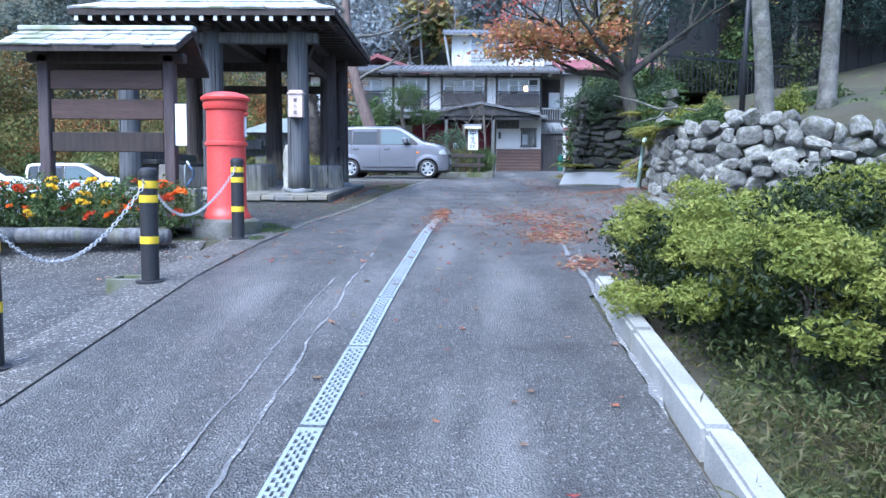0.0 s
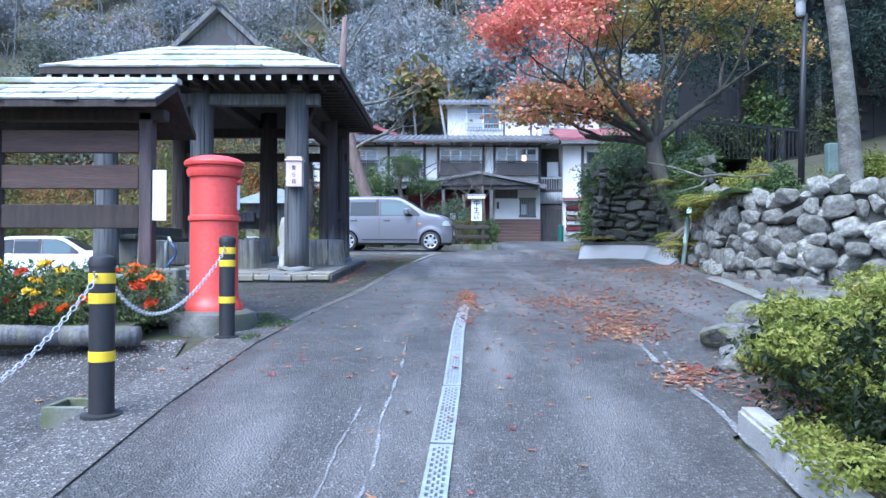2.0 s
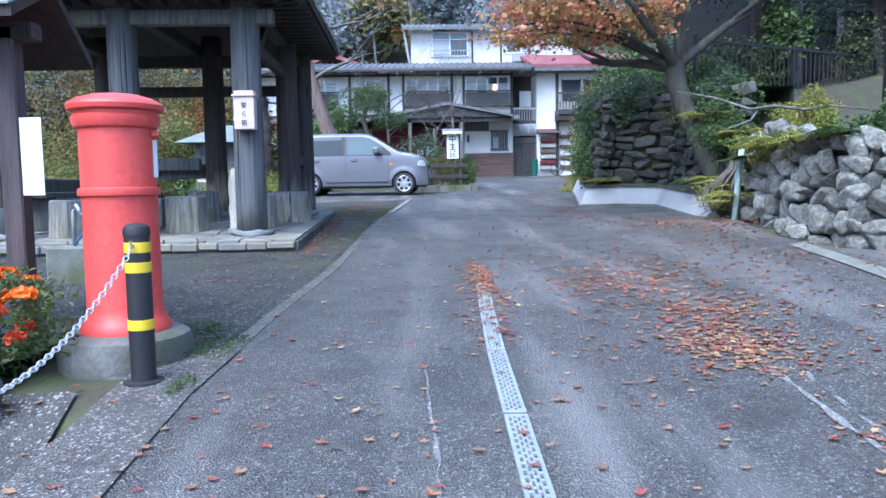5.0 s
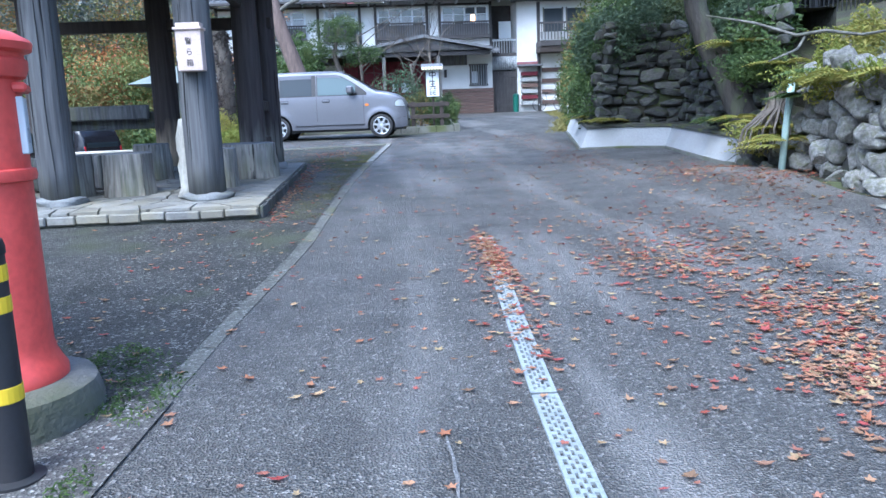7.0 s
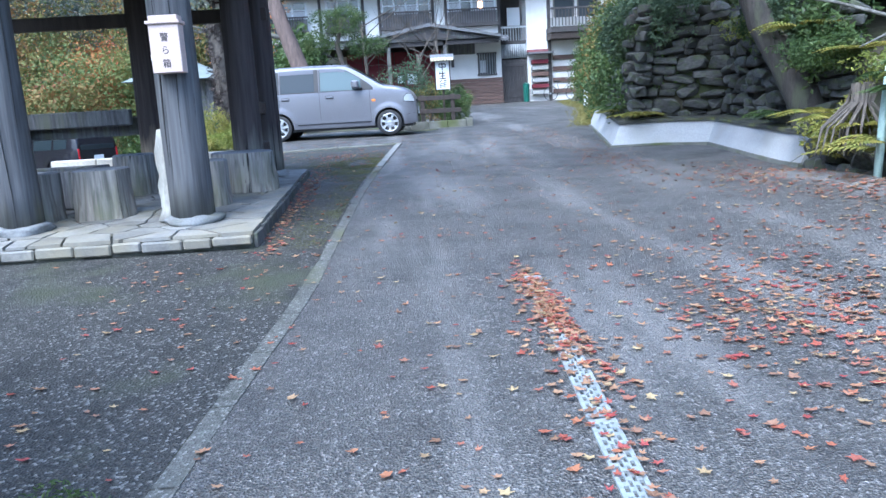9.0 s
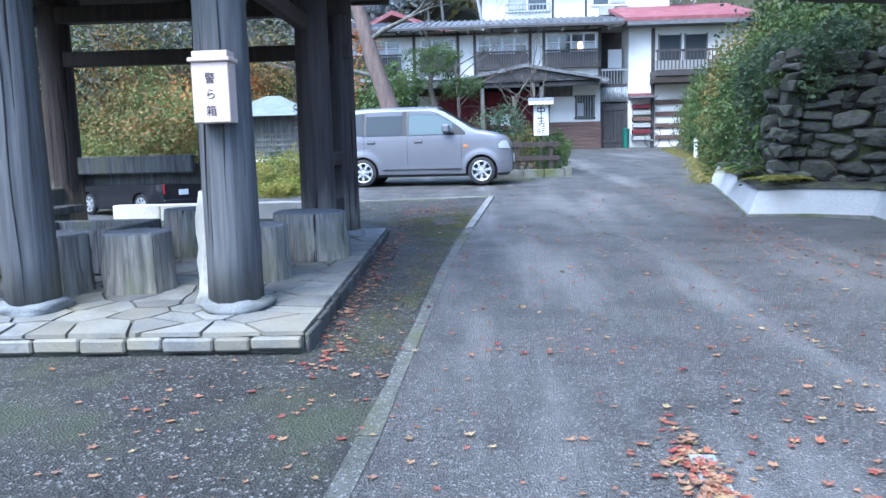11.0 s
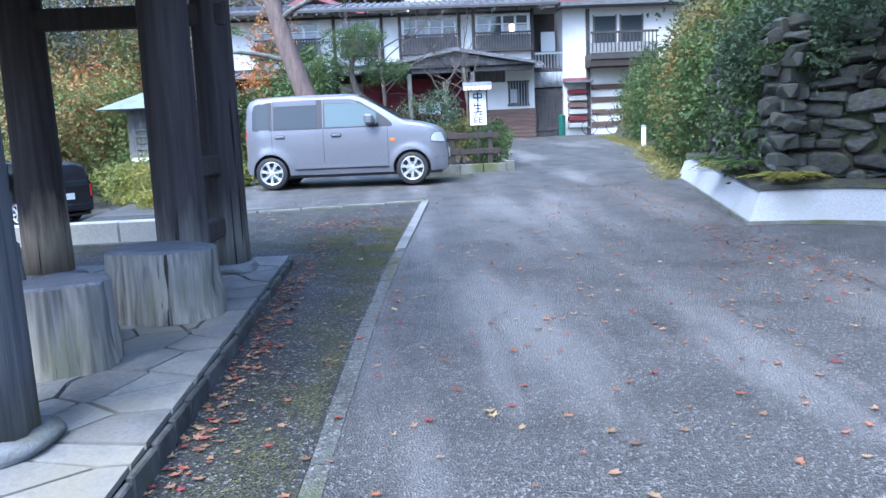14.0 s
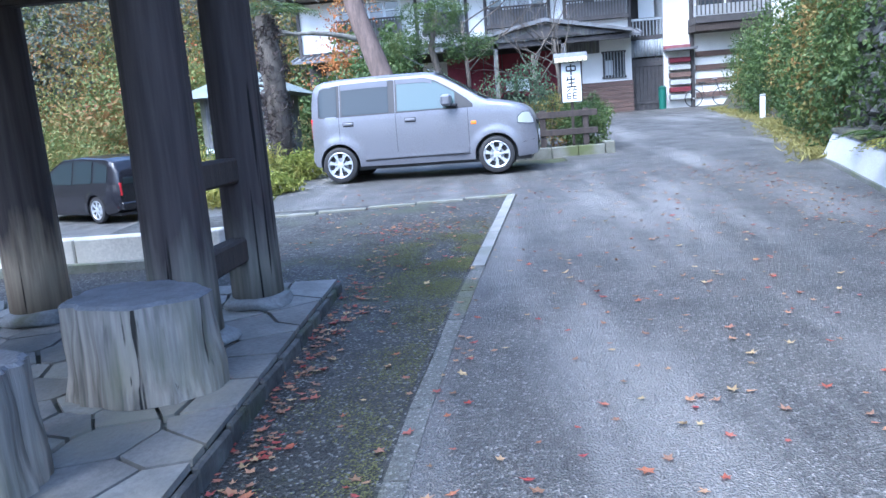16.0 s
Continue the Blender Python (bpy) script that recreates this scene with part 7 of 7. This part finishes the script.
# fallen pale branch and roots over the gap
br = thing("bare_branch", (3.5, 12.6, 2.35), "pale fallen branch hanging over the bank", "branch")
bm = bmesh.new()
tube(bm, [(0.9, -0.6, 0.2), (0.55, -0.42, 0.27), (0.3, -0.3, 0.24), (0.05, -0.1, 0.31), (-0.2, 0, 0.28), (-0.5, 0.3, 0.45), (-0.8, 0.8, 0.6)], [0.008, 0.012, 0.016, 0.017, 0.018, 0.014, 0.007], 8)
tube(bm, [(-0.1, 0, 0.28), (-0.25, -0.12, 0.14), (-0.4, -0.3, 0.1), (-0.75, -0.5, 0.0)], [0.016, 0.013, 0.011, 0.005], 6)
part("wood", bm, M_TRUNKP, br, "", True)
rt = thing("dead_root", (3.15, 12.7, 1.45), "tangle of bare dead roots on the ledge", "root")
rng = random.Random(9)
for k in range(16):
    a = rng.uniform(-0.3, 0.3)
    b = rng.uniform(-0.2, 0.2)
    part("root", tube(bmesh.new(), [(0.1 + 0.4 * a, 0.05 + b * 0.3, 0.62), (0.2 * a, b * 0.7, 0.45), (a - 0.1, -0.12 + b, 0.25), (a * 1.2 - 0.15, -0.2 + b, 0.02)], [0.02, 0.016, 0.011, 0.004], 5), M_TRUNK, rt)

# trees about the bay and garden
lt = thing("leaning_tree", (-3.1, 29.2, land(-3.1, 29.2)), "leaning brown trunk with bare pale branches", "tree")
rng = random.Random(31)
bm = bmesh.new()
tube(bm, [(0, 0, -0.1), (-0.15, 0, 1.2), (-0.75, 0, 3.0), (-1.15, 0, 4.6), (-1.3, 0, 6.5), (-1.2, 0, 8.5)], [0.3, 0.26, 0.22, 0.19, 0.15, 0.09], 12)
part("trunk", bm, mat("brown_bark", (0.22, 0.16, 0.14), (0.12, 0.09, 0.08), 6, 0.9, 0.6, 30, stretch=(2, 2, 0.4)), lt, "", True)
bm = bmesh.new()
ends = []
for z, d in ((2.6, (-1, 0, 0.35)), (3.6, (0.9, -0.2, 0.3)), (4.4, (-1, 0.3, 0.5)), (5.2, (1, 0.2, 0.4)), (6, (-0.6, -0.4, 0.6)), (6.8, (0.5, 0.3, 0.8)), (7.5, (-0.5, 0.2, 0.9))):
    limb(bm, (-0.75 - 0.15 * (z - 3), 0, z), d, 0.075, 1.6, 3, rng, ends, 0.06, 0.5, 6)
part("branchwork", bm, M_TRUNKP, lt, "", True)
for (x, y, h, seed) in ((1.2, 36.5, 5.5, 4), (-1.6, 33.0, 6.5, 6), (0.2, 31.5, 4.2, 9), (3.0, 52.0, 9.0, 12), (-6.0, 47, 11.0, 13)):
    t_ = thing("bare_tree", (x, y, land(x, y) - 0.05), "leafless garden tree with fine grey twigs", "tree", "bare trees before the inn")
    rng = random.Random(seed)
    bm = bmesh.new()
    tube(bm, [(0, 0, -0.1), (0.05, 0, h * 0.25), (-0.05, 0, h * 0.5)], [0.07, 0.055, 0.04], 8)
    ends = []
    for k in range(7):
        limb(bm, (0, 0, h * (0.28 + 0.035 * k)), (rng.uniform(-1, 1), rng.uniform(-0.6, 0.6), rng.uniform(0.1, 0.8)), 0.024, h * 0.24, 3, rng, ends, 0.05, 0.55, 5)
    part("trunk", bm, M_TRUNK, t_, "", True)
pine = thing("garden_pine", (-2.3, 31.0, land(-2.3, 31.0)), "cloud-pruned green pine before the inn", "tree")
part("trunk", tube(bmesh.new(), [(0, 0, -0.1), (0.2, 0, 1.2), (-0.1, 0, 2.4), (0.1, 0, 3.3)], [0.13, 0.11, 0.08, 0.04], 9), M_TRUNK, pine, "", True)
foliage("crown", [(0.1, 0, 3.2, 0.85, 0.7, 0.5), (-0.7, 0, 2.5, 0.75, 0.6, 0.35), (0.8, 0.1, 2.4, 0.7, 0.6, 0.35)], 9000, 0.1, M_GREEN, 51, pine, "", 0.0, 0.2)
palm = thing("shaggy_trunk", (-5.0, 25.6, land(-5.0, 25.6)), "shaggy dark palm trunk wrapped in dead fibre", "tree")
part("trunk", tube(bmesh.new(), [(0, 0, -0.1), (0.05, 0, 1.0), (0.0, 0, 2.2), (-0.05, 0, 2.9)], [0.22, 0.2, 0.22, 0.15], 12), M_TRUNK, palm, "", True)
foliage("fibre", [(0, 0, 0.5 + 0.35 * i, 0.28, 0.28, 0.3) for i in range(7)], 3500, 0.16, leafmat("dead_fibre", [(0.09, 0.07, 0.06), (0.05, 0.04, 0.04), (0.13, 0.1, 0.09)]), 52, palm, "", 0.0, 0.15)
fern(-5.0, 25.6, land(-5.0, 25.6) + 2.9, 18, 1.1, 53, M_GREEN)
for i, (x, y, r, h, m, lb) in enumerate(((-4.35, 22.2, 0.35, 0.35, M_AZALEA, "tuft of green weeds beside the bay"), (-4.7, 21.3, 0.4, 0.3, M_FERN, "yellow-green weeds beside the bay"), (-4.3, 24.0, 0.4, 0.5, M_AZALEA, "green weeds behind the parked car"), (-4.9, 23.3, 0.55, 0.8, M_FERN, "yellow arching grass clump beside the bay"), (-5.4, 22.2, 0.5, 0.7, M_FERN, "yellow arching grass clump beside the bay"), (-4.2, 26.8, 0.7, 1.2, M_AUTUMN, "orange and green shrub behind the car"), (-5.6, 24.5, 0.6, 0.8, M_GREEN, "low green shrub beside the bay"), (-3.5, 26.6, 0.6, 0.8, M_AUTUMN, "orange shrub behind the car"))):
    s = thing("roadside_plant", (x, y, land(x, y) - 0.03), lb, "plant")
    foliage("leaves", [(0, 0, h * 0.5, r, r, h * 0.6), (0.2, 0.15, h * 0.4, r, r * 0.8, h * 0.5)], 2600, 0.11 if m is M_FERN else 0.07, m, 150 + i, s, "", 0.0, 0.15 if m is M_FERN else 0.45)


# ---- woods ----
# Needles paled and blued so that the colour itself holds the distance haze.
M_CONIFERF = leafmat("haze_tinted_conifer_needles", [(0.09, 0.125, 0.14), (0.13, 0.165, 0.18), (0.16, 0.19, 0.2)], 0.9)
def wood(name, spots, material, n, size, seed, label, cone=False):
    """A far wood: one mass of crowns, each made of loose leaf clumps."""
    rng = np.random.default_rng(seed)
    vs, fs, k = [], [], 0
    for (x, y, z, r, h) in spots:
        m = n
        if cone:
            t = rng.uniform(0, 1, m) ** 0.7
            a = rng.uniform(0, 2 * math.pi, m)
            rr = r * (1.05 - t) * (0.6 + 0.4 * np.abs(np.sin(t * 22 + x))) * rng.uniform(0.5, 1.05, m)
            c = np.stack([x + rr * np.cos(a), y + rr * np.sin(a), z + 0.8 + h * t], 1)
        else:
            bl = [(x + rng.uniform(-0.5, 0.5) * r, y + rng.uniform(-0.5, 0.5) * r, z + h * rng.uniform(0.35, 0.8), r * rng.uniform(0.45, 0.7), r * rng.uniform(0.45, 0.7), h * rng.uniform(0.18, 0.3)) for _ in range(5)]
            c, _ = crown_points(rng, bl, m)
        core = np.array([x, y, z + h * 0.5]) + (c[::5] - np.array([x, y, z + h * 0.5])) * np.array([0.6, 0.6, 0.9])
        for pts, sz in ((c, size), (core, size * 1.7)):
            out = pts - np.array([x, y, z + h * 0.35])
            out /= np.linalg.norm(out, axis=1)[:, None] + 1e-6
            v, f = leaf_quads(pts, sz, rng, 0.15, 0.6, out * 1.2)
            vs.append(v)
            fs.append(f + k)
            k += len(v)
    ob = cloud(name, np.concatenate(vs).tolist(), np.concatenate(fs).tolist(), material)
    return tagged(ob, label, "woods", "", "stuff")


def spots(n, xr, yr, rr, hr, seed):
    rng = random.Random(seed)
    out = []
    for _ in range(n):
        x, y = rng.uniform(*xr), rng.uniform(*yr)
        out.append((x, y, land(x, y) - 0.3, rng.uniform(*rr), rng.uniform(*hr)))
    return out


wood("near_mixed_woods", spots(34, (-26, -7.5), (33, 46), (1.6, 2.8), (2.2, 5.5), 21), leafmat("mixed_green_leaves", [(0.06, 0.1, 0.035), (0.12, 0.16, 0.05), (0.22, 0.22, 0.07), (0.32, 0.2, 0.07)], 0.6, 0.35), 2600, 0.11, 21, "green shrubs and trees above the yard")
wood("near_russet_woods", spots(12, (-26, -5), (36, 48), (1.6, 2.6), (3.0, 6.5), 22), leafmat("russet_leaves", [(0.3, 0.08, 0.05), (0.4, 0.17, 0.06), (0.3, 0.22, 0.07)], 0.6, 0.4), 2000, 0.12, 22, "russet maples above the yard")
wood("near_autumn_woods", spots(20, (-26, -7.5), (34, 46), (1.8, 3.0), (2.5, 5.5), 1), M_AUTUMN, 2200, 0.12, 1, "dense autumn shrubs and trees above the yard")
wood("tall_autumn_woods", spots(14, (-26, -10), (37, 46), (2.2, 3.4), (7, 11), 31), M_AUTUMN, 2800, 0.13, 31, "tall autumn trees behind the yard")
wood("near_green_woods", spots(16, (-9, -3.5), (32, 38), (0.9, 1.6), (2.0, 4.0), 2), M_GREEN, 1000, 0.16, 2, "green garden trees beside the inn")
# Slope leaf colours are lightened to stand for the mist.
wood("slope_woods", spots(38, (-48, -10), (46, 64), (3.2, 5.0), (8, 13), 3), leafmat("mist_tinted_slope_leaves", [(0.07, 0.095, 0.085), (0.1, 0.125, 0.105), (0.14, 0.145, 0.11), (0.17, 0.14, 0.105)], 0.9, 0.15), 2600, 0.26, 3, "tall mixed trees on the slope, mist put into their leaf colours")
wood("hill_woods", spots(260, (-75, 60), (56, 120), (3.0, 5.0), (5, 9), 4), M_FARWOOD, 1000, 0.38, 4, "bare wooded hillside, haze put into its leaf colours")
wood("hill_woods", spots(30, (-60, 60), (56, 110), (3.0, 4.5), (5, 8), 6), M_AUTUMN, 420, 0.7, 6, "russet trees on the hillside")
wood("hill_conifers", spots(60, (4, 60), (60, 110), (2.5, 3.5), (10, 18), 5), M_CONIFERF, 420, 0.8, 5, "cedars on the hillside, haze put into their needle colours", True)
wood("terrace_woods", spots(30, (8.5, 24), (22.5, 38), (1.8, 3.0), (7, 13), 7), M_CONIFER, 2600, 0.17, 7, "dark cedars behind the timber hall", True)
wood("terrace_bushes", spots(16, (4.5, 11), (17.5, 30), (0.7, 1.3), (1.2, 2.4), 8), M_GREEN, 900, 0.12, 8, "mixed green bushes on the upper terrace")
wood("bank_bushes", spots(16, (8.6, 12), (24, 38), (1.2, 2.0), (2.0, 3.4), 9), M_AUTUMN, 1500, 0.08, 9, "yellowing bushes along the bank")
# Added out of view to block the bright horizon in the car glass.
wood("behind_woods", spots(60, (-45, 45), (-44, -18), (3, 4.5), (7, 12), 15), M_GREEN, 380, 0.7, 15, "unseen woods added behind the start of the lane to darken reflections")
# Darkened leaf colours carry the shade behind the railing.
wood("fence_bushes", spots(9, (4.3, 9.5), (18.2, 19.4), (0.5, 0.9), (0.9, 1.7), 16), leafmat("bush_leaves_painted_shade", [(0.025, 0.04, 0.02), (0.06, 0.08, 0.03), (0.14, 0.14, 0.05)]), 900, 0.08, 16, "yellow-green bushes behind the railing")
tagged(foliage("cedar_boughs", [(5.4 + 1.05 * i, 18.6 + 0.5 * (i % 2), 6.3 + 0.5 * math.sin(i * 2.3), 1.0, 0.8, 1.1) for i in range(8)], 16000, 0.13, M_CONIFER, 207, None, "", 0.2, 0.3), "dark cedar boughs hanging before the timber hall", "woods", "", "stuff")
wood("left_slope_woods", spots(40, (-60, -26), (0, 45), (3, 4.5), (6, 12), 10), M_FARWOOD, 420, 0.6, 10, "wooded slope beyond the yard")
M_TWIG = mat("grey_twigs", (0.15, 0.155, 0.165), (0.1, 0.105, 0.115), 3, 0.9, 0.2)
rngt = random.Random(77)
tv, tf = [], []
for x, y, z, r, h in spots(150, (-60, 50), (56, 95), (3, 4), (9, 15), 14):
    for k in range(13):
        j = len(tv)
        if k == 0:
            a, b, w = Vector((x, y, z)), Vector((x + rngt.uniform(-1, 1), y, z + h)), 0.13
        else:
            s = rngt.uniform(0.3, 0.9)
            a = Vector((x, y, z + h * s))
            b = a + Vector((rngt.uniform(-1, 1), rngt.uniform(-0.5, 0.5), rngt.uniform(0.3, 1.1))) * h * 0.28
            w = 0.055
        for dx, dy in ((-w, 0), (w * 0.5, w * 0.8), (w * 0.5, -w * 0.8)):
            tv.append((a.x + dx, a.y + dy, a.z))
        tv.append(tuple(b))
        tf += [(j, j + 1, j + 3), (j + 1, j + 2, j + 3), (j + 2, j, j + 3)]
tagged(cloud("far_trunks", tv, tf, M_TWIG), "bare grey trunks and branches on the hillside", "woods", "", "stuff")

# ---- fallen leaves ----
nr = np.random.default_rng(99)
clumps = [(-0.22, 10.2, 0.045, 0.4, 420), (-0.28, 9.3, 0.1, 0.7, 200), (1.0, 7.8, 0.2, 0.28, 520), (1.2, 8.6, 0.24, 0.36, 420), (0.95, 9.8, 0.32, 0.4, 420), (1.0, 9.4, 0.7, 1.0, 320), (1.6, 11.0, 0.7, 0.6, 200), (1.1, 6.3, 0.12, 0.14, 130), (0.95, 6.0, 0.1, 0.1, 60), (1.45, 5.9, 0.2, 0.25, 130), (1.35, 5.5, 0.15, 0.2, 70), (2.4, 12.4, 0.25, 0.6, 200), (2.6, 13.6, 0.35, 0.7, 260), (1.9, 15.8, 0.25, 0.8, 160), (-2.0, 14.2, 0.07, 1.6, 260), (-2.0, 16.0, 0.1, 0.8, 70), (-1.7, 18.7, 0.35, 0.25, 120), (1.9, 18.8, 0.2, 1.6, 160), (2.2, 9.9, 0.25, 0.8, 120), (2.7, 8.3, 0.4, 0.4, 120), (-2.2, 10.9, 0.6, 0.8, 40), (2.6, 11.6, 0.2, 0.4, 160)]
px_, py2 = [], []
for cx, cy, sx, sy, k in clumps:
    px_ += nr.normal(cx, sx, k).tolist()
    py2 += nr.normal(cy, sy, k).tolist()
px_ += nr.uniform(-3.0, 2.4, 1700).tolist()
py2 += nr.uniform(6.0, 22.0, 1700).tolist()
px_ += nr.uniform(-0.9, 1.0, 40).tolist()
py2 += nr.uniform(1.5, 6.0, 40).tolist()
star = []
for k in range(5):
    a = math.pi * 2 * k / 5 + math.pi / 2
    star.append((math.cos(a), math.sin(a)))
    star.append((0.55 * math.cos(a + math.pi / 5), 0.55 * math.sin(a + math.pi / 5)))
lv, lf = [], []
rl = random.Random(55)
for x, y in zip(px_, py2):
    if PX0 < x < PX1 and PY0 < y < PY1:
        continue
    z = land(x, y) + (0.017 if abs(x - grate_x(y)) < 0.09 and y < 10.7 else 0.008)
    s, a = rl.uniform(0.018, 0.037), rl.uniform(0, 6.28)
    sq = rl.uniform(0.65, 1.0)
    tilt, td, curl = rl.uniform(0, 0.3), rl.uniform(0, 6.28), rl.uniform(0.2, 0.9)
    j = len(lv)
    lv.append((x, y, z))
    for u0, v0 in star:
        w_ = rl.uniform(0.7, 1.2)
        u, v_ = u0 * w_, v0 * w_ * sq
        dx, dy = s * (u * math.cos(a) - v_ * math.sin(a)), s * (u * math.sin(a) + v_ * math.cos(a)) * 0.85
        lv.append((x + dx, y + dy, z + abs(u * v_) * s * curl + s * tilt * (0.6 + u * math.cos(td) * 0.8)))
    for k in range(10):
        lf.append((j, j + 1 + k, j + 1 + (k + 1) % 10))
tagged(cloud("fallen_leaves", lv, lf, M_FALLEN), "scattered red, orange and yellow maple leaves", "leaves", "", "stuff")
gb = np.random.default_rng(7)
gy_ = gb.uniform(20.8, 37, 5200)
gx_ = np.array([bank_x(y) for y in gy_]) + gb.normal(0.0, 0.2, 5200)
gc = np.stack([gx_, gy_, np.array([land(x, y) for x, y in zip(gx_, gy_)]) + 0.05], 1)
v, f = leaf_quads(gc, 0.16, gb, 0.0, 0.12)
tagged(cloud("bank_grass", v.tolist(), f.tolist(), leafmat("yellowing_grass", [(0.16, 0.17, 0.05), (0.24, 0.21, 0.07), (0.1, 0.12, 0.04)])), "yellowing grass along the foot of the bank", "grass", "", "stuff")
weeds = tagged(foliage("moss_tufts", [(-2.02, 8.1, 0.86, 0.25, 0.35, 0.02), (-2.2, 8.5, 0.88, 0.2, 0.2, 0.03), (-1.98, 7.3, 0.83, 0.06, 0.2, 0.015), (-1.9, 2.6, 0.36, 0.03, 0.3, 0.01)], 1500, 0.028, M_GREEN, 200, None, "", 0.3, 0.3), "small moss and weed tufts at the kerb", "moss", "", "stuff")


# moss thinning out over the old asphalt
nr = np.random.default_rng(123)
my = np.concatenate([nr.uniform(12.0, 18.3, 20000), nr.normal(17.4, 0.7, 45000)])
kx = np.array([kerb_x(y) for y in my])
reach = np.where(np.arange(len(my)) < 20000, 0.25, 0.6)
mx = kx - 0.12 - np.abs(nr.normal(0, 1, len(my))) * reach
keep = (mx > -3.6) & ~((mx < PX1 + 0.06) & (my < PY1)) & (my < 19.3)
lump = np.array([noise.noise(Vector((x * 3, y * 3, 2.0))) for x, y in zip(mx, my)])
keep &= lump + nr.normal(0, 0.25, len(lump)) > 0.0
mx, my = mx[keep], my[keep]
c = np.stack([mx, my, np.array([land(x, y) + 0.007 for x, y in zip(mx, my)])], 1)
v, f = leaf_quads(c, 0.011, nr, 0.93, 0.8)
v[:, 2] = np.maximum(v[:, 2], np.repeat(c[:, 2], 4) - 0.003)
tagged(cloud("moss_patches", v.tolist(), f.tolist(), leafmat("thin_moss", [(0.08, 0.085, 0.045), (0.13, 0.135, 0.06), (0.17, 0.17, 0.07), (0.1, 0.1, 0.07)], 0.9)), "thin yellow-green moss over the old asphalt", "moss", "", "stuff")


# ---- crazy paving on the platform ----
def clip(poly, p, n):
    out = []
    for a, b in zip(poly, poly[1:] + poly[:1]):
        da, db = (a - p).dot(n), (b - p).dot(n)
        if da <= 0:
            out.append(a)
        if da * db < 0:
            out.append(a.lerp(b, da / (da - db)))
    return out


rng = random.Random(61)
seeds = []
for i in range(14):
    for j in range(15):
        seeds.append(Vector((PX0 + (i + 0.5 + rng.uniform(-0.48, 0.48)) * (PX1 - PX0) / 14, PY0 + (j + 0.5 + rng.uniform(-0.48, 0.48)) * (PY1 - PY0) / 15)))
for k, s in enumerate(seeds):
    poly = [Vector((PX0, PY0)), Vector((PX1, PY0)), Vector((PX1, PY1)), Vector((PX0, PY1))]
    for q in seeds:
        if q is s or (q - s).length > 1.6:
            continue
        n = (q - s).normalized()
        poly = clip(poly, (q + s) / 2 - n * rng.uniform(0.007, 0.014), n)
        if len(poly) < 3:
            break
    if len(poly) < 3:
        continue
    bm = bmesh.new()
    up = rng.uniform(0.0, 0.006)
    hi = [bm.verts.new((p.x, p.y, plat_z(p.y) + 0.004 + up)) for p in poly]
    lo = [bm.verts.new((p.x, p.y, plat_z(p.y) - 0.03)) for p in poly]
    bm.faces.new(hi)
    for i in range(len(poly)):
        bm.faces.new((lo[i], lo[(i + 1) % len(poly)], hi[(i + 1) % len(poly)], hi[i]))
    part("flagstone", bm, M_FLAG, platform)
x = PX1
while x > PX0:
    w = rng.uniform(0.2, 0.36)
    x0 = max(PX0, x - w)
    part("edge_stone", cube(x0 + 0.006, x - 0.006, PY0 - 0.05 + rng.uniform(-0.012, 0.012), PY0 - 0.002, plat_z(PY0) - rng.uniform(0.085, 0.11), plat_z(PY0) - rng.uniform(0.012, 0.024), bevel=0.012), M_FLAG, platform)
    x -= w
y = PY0
while y < PY1:
    w = rng.uniform(0.2, 0.36)
    y1 = min(PY1, y + w)
    part("edge_stone", cube(PX1 + 0.002, PX1 + 0.035, y + 0.006, y1 - 0.006, plat_z(y) - 0.13, plat_z(y) - 0.008, bevel=0.008), M_STONED, platform)
    y += w
